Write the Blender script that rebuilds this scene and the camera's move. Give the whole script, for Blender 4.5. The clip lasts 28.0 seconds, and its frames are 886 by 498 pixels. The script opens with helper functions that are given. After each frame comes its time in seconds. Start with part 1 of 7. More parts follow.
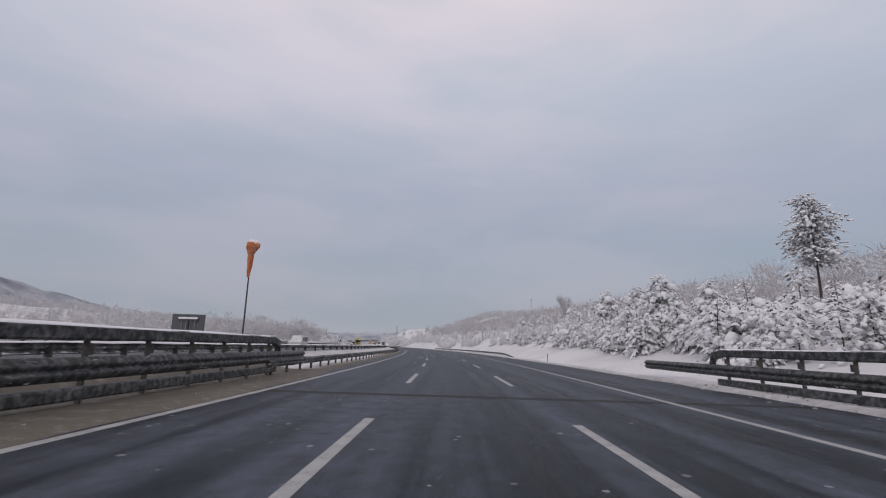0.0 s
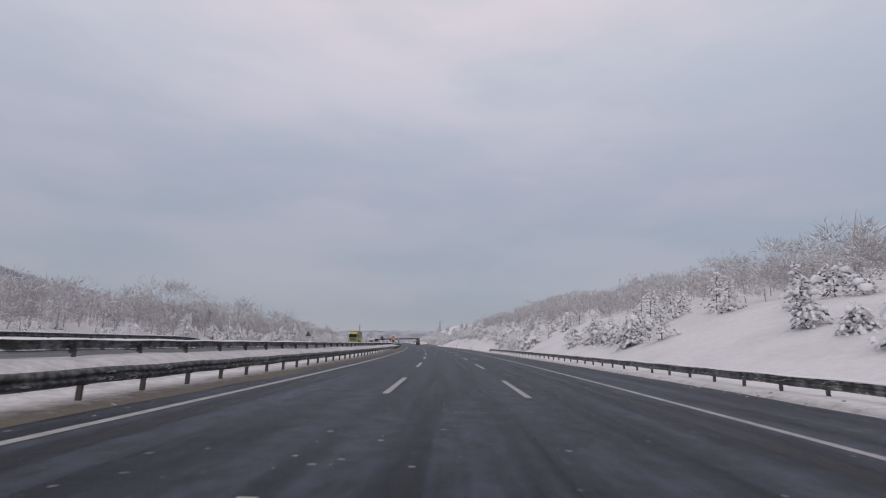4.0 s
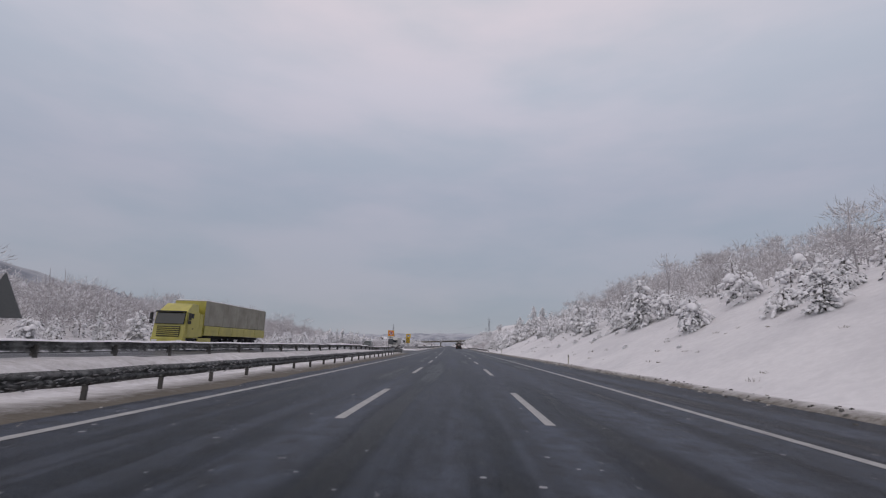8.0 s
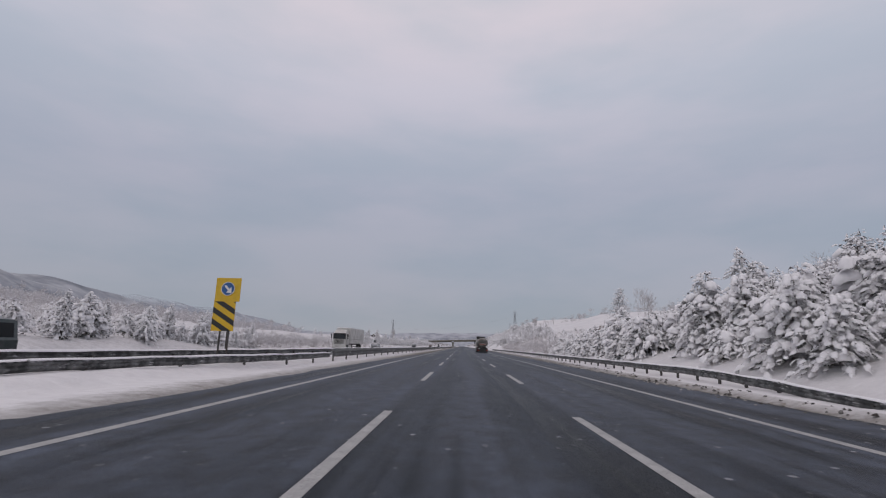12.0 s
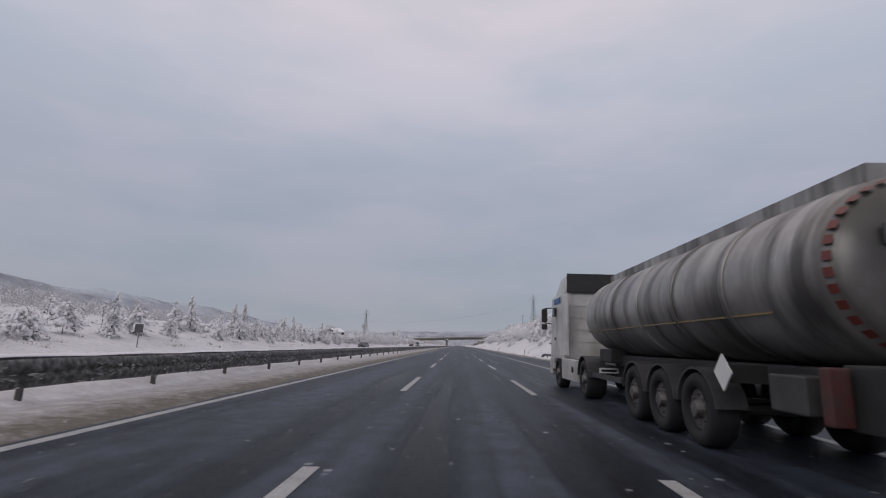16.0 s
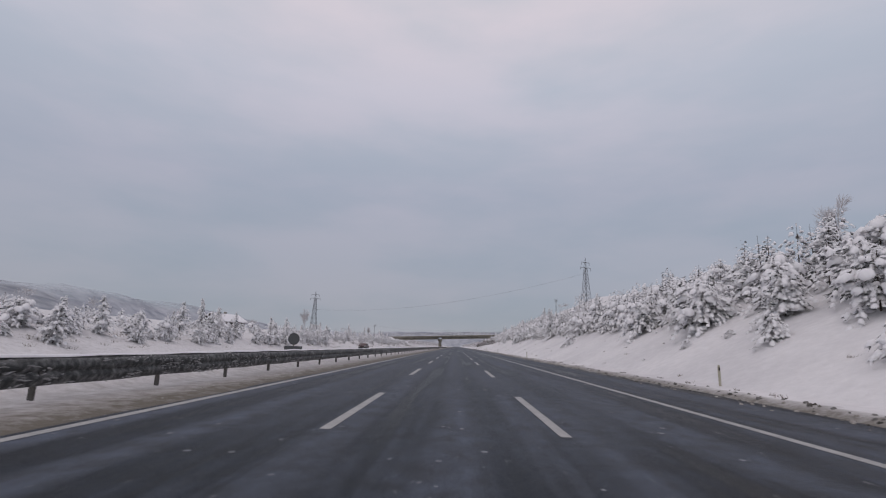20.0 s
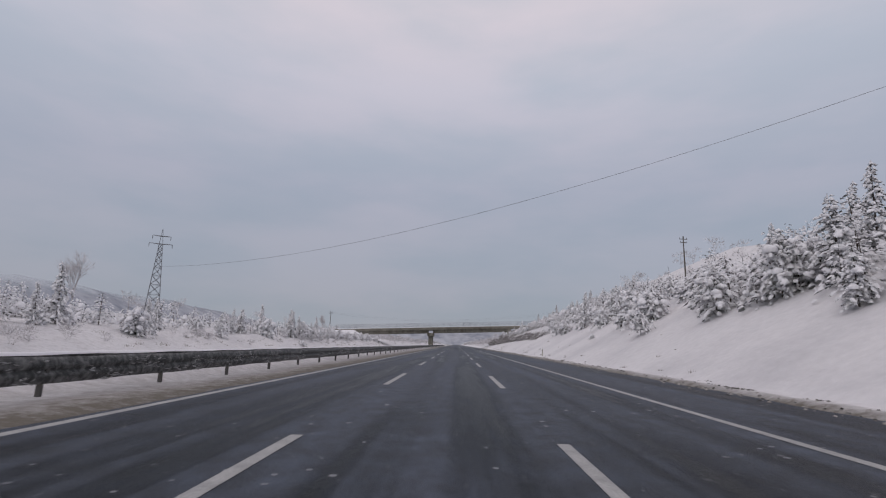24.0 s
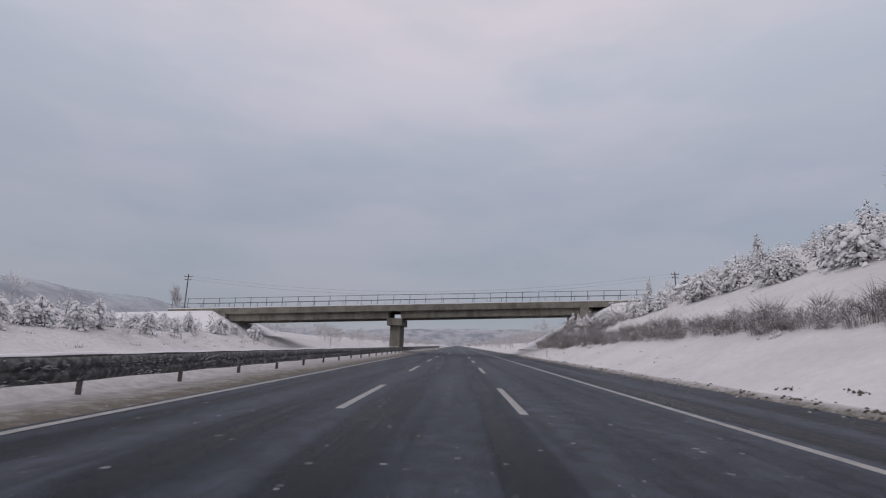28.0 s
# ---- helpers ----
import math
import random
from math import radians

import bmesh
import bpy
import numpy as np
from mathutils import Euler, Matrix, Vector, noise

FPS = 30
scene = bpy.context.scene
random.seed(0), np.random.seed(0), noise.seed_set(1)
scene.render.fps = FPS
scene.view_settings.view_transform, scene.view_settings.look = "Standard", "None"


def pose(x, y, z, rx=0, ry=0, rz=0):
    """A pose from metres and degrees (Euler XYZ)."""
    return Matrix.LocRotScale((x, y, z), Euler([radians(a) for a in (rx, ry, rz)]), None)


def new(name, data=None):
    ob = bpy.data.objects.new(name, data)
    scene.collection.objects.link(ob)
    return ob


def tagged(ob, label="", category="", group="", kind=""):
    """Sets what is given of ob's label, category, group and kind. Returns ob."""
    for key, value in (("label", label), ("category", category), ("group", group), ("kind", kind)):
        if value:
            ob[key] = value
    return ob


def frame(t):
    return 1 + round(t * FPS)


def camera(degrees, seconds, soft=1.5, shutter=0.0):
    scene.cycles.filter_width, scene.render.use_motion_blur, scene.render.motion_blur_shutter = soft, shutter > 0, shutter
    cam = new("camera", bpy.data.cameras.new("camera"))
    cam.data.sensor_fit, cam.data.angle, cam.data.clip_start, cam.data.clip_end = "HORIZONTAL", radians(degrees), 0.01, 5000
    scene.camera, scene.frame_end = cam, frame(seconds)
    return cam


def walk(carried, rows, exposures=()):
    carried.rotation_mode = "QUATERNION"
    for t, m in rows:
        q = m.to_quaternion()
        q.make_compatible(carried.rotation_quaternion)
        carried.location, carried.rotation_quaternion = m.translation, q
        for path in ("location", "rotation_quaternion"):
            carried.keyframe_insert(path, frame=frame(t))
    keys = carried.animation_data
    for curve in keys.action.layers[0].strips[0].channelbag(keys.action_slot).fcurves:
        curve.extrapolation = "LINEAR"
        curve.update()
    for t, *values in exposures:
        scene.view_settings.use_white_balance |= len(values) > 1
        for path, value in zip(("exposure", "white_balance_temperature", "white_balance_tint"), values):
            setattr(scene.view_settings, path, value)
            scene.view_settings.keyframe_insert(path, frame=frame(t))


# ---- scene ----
# Road alignment: stations along the middle lane's centre, offsets to the right.
KNOTS = (-40, 60, 130, 200, 260, 320)
BEND = (0.001528, 0.000670, 0.001120, 0.000470, 0.000338, 0.00003)
ST = np.arange(-420.0, 2400.0, 1.0)
_k = np.interp(ST, KNOTS, BEND)
_k[(ST > 320) | (ST < -60)] = 0
HEAD = np.cumsum(_k)
HEAD -= HEAD[-1]
AX = np.cumsum(-np.sin(HEAD))
AY = np.cumsum(np.cos(HEAD))
_i = int(np.searchsorted(ST, 400))
AX -= AX[_i]
AY -= AY[_i] - 400


def at(s, n):
    """World x, y at station s and offset n; scalars or arrays."""
    th = np.interp(s, ST, HEAD)
    return np.interp(s, ST, AX) + n * np.cos(th), np.interp(s, ST, AY) + n * np.sin(th)


def heading(s):
    return float(np.degrees(np.interp(s, ST, HEAD)))


def place(s, n, z=0.0, turn=0.0):
    """A pose on the road: local y runs ahead along the road, x to the right."""
    x, y = at(s, n)
    return pose(float(x), float(y), z, 0, 0, heading(s) + turn)


# ---- camera and its walk ----
EYE_Z = 1.327
LEAN = 1.71
# seconds, station, offset, yaw against the road, pitch
WAY = (
    (0, -0.99, -0.40, 1.75, 11.22), (1, 26.48, -0.22, 1.62, 11.18), (2, 54.05, -0.08, 1.95, 11.10), (3, 81.58, -0.20, 1.90, 10.94),
    (4.5, 122.6, -0.10, 1.78, 10.90), (6, 163.62, 0.04, 1.70, 10.90), (7, 190.76, 0.22, 2.05, 10.97), (8, 218.15, 0.25, 2.40, 11.12),
    (9, 245.60, 0.06, 2.75, 11.08), (10, 273.04, -0.09, 3.15, 11.18), (11, 300.54, -0.25, 2.92, 11.16), (12, 328.05, -0.43, 2.45, 11.12),
    (13.5, 369.3, -0.43, 2.12, 11.02), (15, 410.49, -0.39, 2.00, 10.96), (16, 437.80, -0.34, 2.02, 11.03), (17, 465.45, -0.29, 1.94, 11.05),
    (18, 493.32, -0.13, 1.70, 11.10), (19, 521.25, 0.05, 1.72, 11.22), (20, 549.25, 0.14, 1.80, 11.16), (21, 577.20, 0.22, 1.81, 11.0),
    (22.5, 619.2, 0.29, 1.82, 10.94), (24, 661.09, 0.35, 1.84, 10.94), (25, 688.79, 0.38, 1.92, 11.0), (26, 716.48, 0.44, 2.02, 11.14),
    (27, 744.23, 0.45, 2.03, 11.12), (28, 771.9, 0.50, 1.99, 11.06))
cam = camera(84.1, 28.0, soft=1.15, shutter=0.045)
walk(cam, [(t, place(s, n, EYE_Z, yaw) @ pose(0, 0, 0, 90 + pitch, 0, 0) @ pose(0, 0, 0, 0, 0, LEAN)) for t, s, n, yaw, pitch in WAY],
     exposures=((0, 0.0), (4, 0.0), (9, -0.08), (28, -0.08)))

# ---- sky and sun: a bright winter overcast ----
SUN_TURN, SUN_HIGH = 215, 28
world = bpy.data.worlds.new("winter_sky")
scene.world = world
world.use_nodes = True
wt = world.node_tree
wt.nodes.clear()


def wn(kind, **inputs):
    node = wt.nodes.new(kind)
    for key, value in inputs.items():
        node.inputs[key].default_value = value
    return node


sky = wn("ShaderNodeTexSky")
sky.sky_type = "NISHITA"
sky.sun_disc = False
sky.sun_elevation, sky.sun_rotation = radians(SUN_HIGH), radians(SUN_TURN)
sky.altitude = 700
coords = wn("ShaderNodeTexCoord")
split = wn("ShaderNodeSeparateXYZ")
wt.links.new(coords.outputs["Generated"], split.inputs[0])
rise = wn("ShaderNodeValToRGB")
ramp = rise.color_ramp
ramp.elements[0].position, ramp.elements[0].color = 0.0, (0.365, 0.37, 0.415, 1)
ramp.elements[1].position, ramp.elements[1].color = 1.0, (0.79, 0.745, 0.765, 1)
for spot, tone in ((0.06, (0.335, 0.358, 0.41, 1)), (0.16, (0.345, 0.38, 0.445, 1)), (0.30, (0.40, 0.425, 0.505, 1)), (0.48, (0.525, 0.54, 0.615, 1)), (0.65, (0.665, 0.63, 0.675, 1))):
    e = ramp.elements.new(spot)
    e.color = tone
wt.links.new(split.outputs["Z"], rise.inputs[0])
spread = wn("ShaderNodeMapping")
spread.inputs["Scale"].default_value = (1.0, 1.0, 3.2)
wt.links.new(coords.outputs["Generated"], spread.inputs[0])
bank = wn("ShaderNodeTexNoise", Scale=1.9, Detail=5.0, Roughness=0.52)
wt.links.new(spread.outputs[0], bank.inputs["Vector"])
soft = wn("ShaderNodeMapRange")
for key, value in (("From Min", 0.34), ("From Max", 0.68), ("To Min", 0.0), ("To Max", 1.0)):
    soft.inputs[key].default_value = value
soft.interpolation_type = "SMOOTHSTEP"
wt.links.new(bank.outputs["Fac"], soft.inputs["Value"])
puff = wn("ShaderNodeMix")
puff.data_type, puff.blend_type = "RGBA", "MULTIPLY"
puff.inputs["Factor"].default_value = 1.0
tone = wn("ShaderNodeMix")
tone.data_type = "RGBA"
tone.inputs["A"].default_value = (0.915, 0.955, 0.985, 1)
tone.inputs["B"].default_value = (1.13, 1.065, 1.075, 1)
wt.links.new(soft.outputs[0], tone.inputs["Factor"])
wt.links.new(rise.outputs[0], puff.inputs["A"])
wt.links.new(tone.outputs["Result"], puff.inputs["B"])
thin = wn("ShaderNodeMix")
thin.data_type = "RGBA"
thin.inputs["Factor"].default_value = 0.996
wt.links.new(sky.outputs[0], thin.inputs["A"])
wt.links.new(puff.outputs["Result"], thin.inputs["B"])
glow = wn("ShaderNodeBackground", Strength=1.0)
wt.links.new(thin.outputs["Result"], glow.inputs[0])
done = wn("ShaderNodeOutputWorld")
wt.links.new(glow.outputs[0], done.inputs[0])

sun = new("sun", bpy.data.lights.new("sun", "SUN"))
sun.data.energy, sun.data.angle, sun.data.color = 0.45, radians(30), (1.0, 0.95, 0.9)
sun.matrix_world = pose(0, 0, 60, 90 - SUN_HIGH, 0, -SUN_TURN + 180)


# ---- materials ----
def material(name, colour=(0.8, 0.8, 0.8), rough=0.6, metal=0.0, grain=0.0, size=20.0, second=None, patch=0.0, patch_size=1.2, bump=0.0, bump_size=40.0,
             snow=0.0, snow_from=0.25, snow_noise=6.0, vary=0.0, spec=0.5, clear=0.0):
    """A surface of two colours mixed by noise at two scales, with relief and, where asked, snow lying on what faces up."""
    m = bpy.data.materials.new(name)
    m.use_nodes = True
    t = m.node_tree
    b = t.nodes["Principled BSDF"]
    b.inputs["Roughness"].default_value, b.inputs["Metallic"].default_value = rough, metal
    b.inputs["Specular IOR Level"].default_value = spec
    b.inputs["Coat Weight"].default_value = clear
    link = t.links.new

    def node(kind, **values):
        k = t.nodes.new(kind)
        for key, value in values.items():
            k.inputs[key].default_value = value
        return k

    def mixed(fac, a, c, blend="MIX"):
        k = node("ShaderNodeMix")
        k.data_type, k.blend_type = "RGBA", blend
        for socket, v in (("Factor", fac), ("A", a), ("B", c)):
            if isinstance(v, bpy.types.NodeSocket):
                link(v, k.inputs[socket])
            else:
                k.inputs[socket].default_value = (*v, 1) if isinstance(v, tuple) else v
        return k.outputs["Result"]

    def noisy(scale, low, high, detail=4.0):
        k = node("ShaderNodeTexNoise", Scale=scale, Detail=detail, Roughness=0.6)
        link(where.outputs["Object"], k.inputs["Vector"])
        r = node("ShaderNodeMapRange", **{"From Min": low, "From Max": high})
        link(k.outputs["Fac"], r.inputs["Value"])
        return r.outputs[0]

    where = node("ShaderNodeTexCoord")
    out = tuple(colour)
    dark = second or tuple(c * 0.55 for c in colour)
    if patch:
        out = mixed(noisy(patch_size, 0.42, 0.72), out, tuple(a + (d - a) * patch for a, d in zip(colour, dark)))
    if grain:
        k = noisy(size, 0.3, 0.75)
        out = mixed(k, out, mixed(1.0, out, tuple(1 - grain for _ in range(3)), "MULTIPLY"))
    if vary:
        info = node("ShaderNodeObjectInfo")
        r = node("ShaderNodeMapRange", **{"To Min": 1 - vary, "To Max": 1 + vary})
        link(info.outputs["Random"], r.inputs["Value"])
        both = node("ShaderNodeCombineColor")
        for i in range(3):
            link(r.outputs[0], both.inputs[i])
        out = mixed(1.0, out, both.outputs[0], "MULTIPLY")
    if snow:
        g = node("ShaderNodeNewGeometry")
        zed = node("ShaderNodeSeparateXYZ")
        link(g.outputs["Normal"], zed.inputs[0])
        n = node("ShaderNodeTexNoise", Scale=snow_noise, Detail=3.0)
        link(g.outputs["Position"], n.inputs["Vector"])
        add = node("ShaderNodeMath")
        add.operation = "MULTIPLY_ADD"
        add.inputs[1].default_value = 0.9
        link(n.outputs["Fac"], add.inputs[0])
        link(zed.outputs["Z"], add.inputs[2])
        r = node("ShaderNodeMapRange", **{"From Min": 0.45 + snow_from, "From Max": 0.62 + snow_from, "To Max": snow})
        link(add.outputs[0], r.inputs["Value"])
        out = mixed(r.outputs[0], out, (0.83, 0.82, 0.84))
    if isinstance(out, tuple):
        b.inputs["Base Color"].default_value = (*out, 1)
    else:
        link(out, b.inputs["Base Color"])
    if bump:
        k = node("ShaderNodeTexNoise", Scale=bump_size, Detail=5.0, Roughness=0.65)
        link(where.outputs["Object"], k.inputs["Vector"])
        r = node("ShaderNodeBump", Strength=min(1.0, bump), Distance=0.02 * max(1.0, bump))
        link(k.outputs["Fac"], r.inputs["Height"])
        link(r.outputs[0], b.inputs["Normal"])
    return m


SNOW = material("fresh_snow", (0.84, 0.83, 0.85), 0.7, grain=0.05, size=3.0, second=(0.76, 0.76, 0.79), patch=0.5, patch_size=0.25, bump=0.8, bump_size=5.0, spec=0.25)
CLUMP = material("clumped_snow", (0.85, 0.84, 0.86), 0.75, grain=0.08, size=9.0, bump=0.8, bump_size=8.0, spec=0.2)
NEEDLES = material("pine_needles", (0.150, 0.160, 0.146), 0.7, grain=0.4, size=6.0, second=(0.29, 0.288, 0.28), patch=0.9, patch_size=2.5, snow=0.92, snow_from=0.22, vary=0.25, spec=0.2)
BARK = material("pine_bark", (0.10, 0.075, 0.06), 0.9, grain=0.5, size=18.0, patch=0.5, bump=1.0, bump_size=25.0, snow=0.7, snow_from=0.55)
FROST = material("frosted_twigs", (0.61, 0.585, 0.595), 0.85, grain=0.35, size=2.0, second=(0.33, 0.305, 0.305), patch=0.9, patch_size=0.5, snow=0.85, snow_from=0.12, snow_noise=3.0, spec=0.2)
STEEL = material("slush_caked_steel", (0.05, 0.053, 0.052), 0.6, 0.15, grain=0.45, size=9.0, second=(0.45, 0.45, 0.45), patch=0.7, patch_size=2.6, bump=0.4, bump_size=30.0, snow=0.9, snow_from=0.55, snow_noise=4.0)
BEAM = material("grimy_rail_steel", (0.035, 0.038, 0.037), 0.6, 0.1, grain=0.5, size=9.0, second=(0.27, 0.27, 0.27), patch=0.85, patch_size=6.5, bump=0.4, bump_size=30.0)
CAKED = material("caked_slush", (0.46, 0.455, 0.455), 0.8, grain=0.35, size=8.0, second=(0.20, 0.195, 0.19), patch=0.9, patch_size=4.0, spec=0.2)
POSTS = material("dull_post_steel", (0.10, 0.098, 0.095), 0.6, 0.4, grain=0.4, size=12.0, second=(0.12, 0.08, 0.05), patch=0.6, patch_size=3.0)
CONCRETE = material("weathered_concrete", (0.27, 0.255, 0.215), 0.85, grain=0.25, size=4.0, second=(0.15, 0.135, 0.105), patch=0.9, patch_size=0.5, bump=0.5, bump_size=20.0, snow=0.95, snow_from=0.70)
PAINT = material("road_paint", (0.46, 0.455, 0.445), 0.6, grain=0.4, size=25.0, second=(0.24, 0.24, 0.24), patch=0.7, patch_size=2.2, bump=0.3)
DARK_STEEL = material("dark_lattice_steel", (0.21, 0.215, 0.23), 0.6, 0.4, grain=0.3, size=8.0, snow=0.6, snow_from=0.7)
TIMBER = material("grey_pole_timber", (0.13, 0.115, 0.10), 0.85, grain=0.4, size=15.0)
RUBBER = material("black_rubber", (0.018, 0.018, 0.02), 0.8, grain=0.3, size=30.0, bump=0.4)
GLASS = material("dark_glass", (0.02, 0.024, 0.028), 0.12, spec=0.25)
YELLOW = material("traffic_yellow", (0.72, 0.46, 0.02), 0.45, grain=0.12, size=6.0, patch=0.25, patch_size=2.0)
ORANGE = material("faded_orange_panel", (0.80, 0.36, 0.03), 0.45, grain=0.12, size=6.0, patch=0.2, patch_size=2.0)
BLACK = material("sign_black", (0.02, 0.02, 0.02), 0.5)
WHITE = material("sign_white", (0.75, 0.75, 0.73), 0.5, grain=0.08)
RED = material("sign_red", (0.55, 0.03, 0.025), 0.5)
BLUE = material("sign_blue", (0.02, 0.10, 0.30), 0.45)
SIGN_BACK = material("sign_back_grey", (0.10, 0.105, 0.11), 0.6, 0.3, grain=0.2, snow=0.8, snow_from=0.6)
EARTH = material("bare_earth", (0.11, 0.078, 0.05), 0.95, grain=0.5, size=4.0, patch=0.8, patch_size=1.5, bump=1.0, bump_size=6.0, snow=0.85, snow_from=1.0, snow_noise=1.6)


def asphalt_material(name, base):
    """Wet dark asphalt: faint wheel tracks along the lanes, wet and dry patches, coarse grain and salt specks."""
    m = material(name, base, 0.5, grain=0.5, size=30.0, bump=0.8, bump_size=70.0, spec=0.32)
    t = m.node_tree
    b = t.nodes["Principled BSDF"]
    link = t.links.new

    def node(kind, **values):
        k = t.nodes.new(kind)
        for key, value in values.items():
            k.inputs[key].default_value = value
        return k

    lane = node("ShaderNodeAttribute")
    lane.attribute_name = "lane"

    def field(across, along, low, high, detail=4.0):
        s = node("ShaderNodeMapping")
        s.inputs["Scale"].default_value = (across, along, 1)
        link(lane.outputs["Vector"], s.inputs[0])
        n = node("ShaderNodeTexNoise", Scale=1.0, Detail=detail, Roughness=0.6)
        link(s.outputs[0], n.inputs["Vector"])
        r = node("ShaderNodeMapRange", **{"From Min": low, "From Max": high})
        link(n.outputs["Fac"], r.inputs["Value"])
        return r.outputs[0]

    def maths(kind, a, c):
        k = node("ShaderNodeMath")
        k.operation = kind
        for i, v in enumerate((a, c)):
            if isinstance(v, bpy.types.NodeSocket):
                link(v, k.inputs[i])
            else:
                k.inputs[i].default_value = v
        return k.outputs[0]

    parts = node("ShaderNodeSeparateXYZ")
    link(lane.outputs["Vector"], parts.inputs[0])
    track = maths("COSINE", maths("MULTIPLY", parts.outputs[0], 3.396), 0.0)
    wet = maths("ADD", maths("MULTIPLY", field(1.0, 0.018, 0.41, 0.60), 0.50), maths("MULTIPLY", field(0.45, 0.08, 0.38, 0.64, 6.0), 0.38))
    wet = maths("ADD", wet, maths("MULTIPLY", track, 0.15))
    tint = node("ShaderNodeMix")
    tint.data_type = "RGBA"
    tint.inputs["A"].default_value, tint.inputs["B"].default_value = (0.10, 0.12, 0.16, 1), (3.1, 3.2, 3.4, 1)
    link(wet, tint.inputs["Factor"])
    old = b.inputs["Base Color"].links[0].from_socket
    k = node("ShaderNodeMix")
    k.data_type, k.blend_type = "RGBA", "MULTIPLY"
    k.inputs["Factor"].default_value = 1.0
    link(old, k.inputs["A"])
    link(tint.outputs["Result"], k.inputs["B"])
    blotch = node("ShaderNodeMix")
    blotch.data_type, blotch.blend_type = "RGBA", "MULTIPLY"
    blotch.inputs["Factor"].default_value = 1.0
    shade = node("ShaderNodeMapRange", **{"To Min": 0.60, "To Max": 1.65})
    link(field(2.6, 1.7, 0.34, 0.68, 5.0), shade.inputs["Value"])
    both = node("ShaderNodeCombineColor")
    for c in range(3):
        link(shade.outputs[0], both.inputs[c])
    link(k.outputs["Result"], blotch.inputs["A"])
    link(both.outputs[0], blotch.inputs["B"])
    k = blotch
    salt = node("ShaderNodeMix")
    salt.data_type = "RGBA"
    salt.inputs["B"].default_value = (0.24, 0.24, 0.25, 1)
    link(maths("MULTIPLY", field(7.0, 3.0, 0.66, 0.76, 3.0), 0.6), salt.inputs["Factor"])
    link(k.outputs["Result"], salt.inputs["A"])
    # crumbs of slush thrown about by the tyres
    crumbs = node("ShaderNodeTexVoronoi", Scale=3.6)
    link(lane.outputs["Vector"], crumbs.inputs["Vector"])
    pick = node("ShaderNodeSeparateColor")
    link(crumbs.outputs["Color"], pick.inputs[0])
    size = node("ShaderNodeMapRange", **{"From Min": 0.55, "From Max": 1.0, "To Min": 0.0, "To Max": 0.20})
    link(pick.outputs[0], size.inputs["Value"])
    near = maths("LESS_THAN", crumbs.outputs["Distance"], size.outputs[0])
    slush = node("ShaderNodeMix")
    slush.data_type = "RGBA"
    slush.inputs["B"].default_value = (0.33, 0.335, 0.35, 1)
    link(maths("MULTIPLY", near, pick.outputs[1]), slush.inputs["Factor"])
    link(salt.outputs["Result"], slush.inputs["A"])
    link(slush.outputs["Result"], b.inputs["Base Color"])
    gloss = node("ShaderNodeMapRange", **{"To Min": 0.34, "To Max": 0.74})
    link(wet, gloss.inputs["Value"])
    link(gloss.outputs[0], b.inputs["Roughness"])
    shine = node("ShaderNodeMapRange", **{"From Min": 0.25, "From Max": 0.8, "To Min": 0.12, "To Max": 0.55})
    link(wet, shine.inputs["Value"])
    link(shine.outputs[0], b.inputs["Specular IOR Level"])
    return m


ASPHALT = asphalt_material("wet_asphalt", (0.0205, 0.0250, 0.0342))
ASPHALT_OLD = asphalt_material("grey_asphalt", (0.055, 0.054, 0.054))


def ground_material():
    """Snow, greyed and browned by road spray where the attribute 'grit' is high."""
    m = material("snow_cover", (0.76, 0.745, 0.755), 0.75, grain=0.12, size=2.6, second=(0.58, 0.57, 0.59), patch=0.7, patch_size=0.16, bump=5.0, bump_size=1.3, spec=0.15)
    t = m.node_tree
    b = t.nodes["Principled BSDF"]
    a = t.nodes.new("ShaderNodeAttribute")
    a.attribute_name = "grit"
    where = t.nodes.new("ShaderNodeTexCoord")
    n = t.nodes.new("ShaderNodeTexNoise")
    n.inputs["Scale"].default_value, n.inputs["Detail"].default_value, n.inputs["Roughness"].default_value = 2.3, 9.0, 0.78
    t.links.new(where.outputs["Object"], n.inputs["Vector"])
    add = t.nodes.new("ShaderNodeMath")
    add.operation = "ADD"
    t.links.new(n.outputs["Fac"], add.inputs[0])
    t.links.new(a.outputs["Fac"], add.inputs[1])
    r = t.nodes.new("ShaderNodeMapRange")
    r.inputs["From Min"].default_value, r.inputs["From Max"].default_value = 0.60, 1.28
    t.links.new(add.outputs[0], r.inputs["Value"])
    old = b.inputs["Base Color"].links[0].from_socket
    k = t.nodes.new("ShaderNodeMix")
    k.data_type = "RGBA"
    t.links.new(r.outputs[0], k.inputs["Factor"])
    t.links.new(old, k.inputs["A"])
    k.inputs["B"].default_value = (0.140, 0.125, 0.103, 1)
    t.links.new(k.outputs["Result"], b.inputs["Base Color"])
    return m


GROUND = ground_material()


# ---- mesh helpers ----
def part(name, bm, mat, parent=None, label="", smooth=False):
    """Links a bmesh as one mesh object, under parent where there is one."""
    me = bpy.data.meshes.new(name)
    bm.normal_update()
    bm.to_mesh(me)
    bm.free()
    me.materials.append(mat)
    if smooth:
        me.shade_smooth()
    ob = new(name, me)
    ob.parent = parent
    if label:
        tagged(ob, label)
    return ob


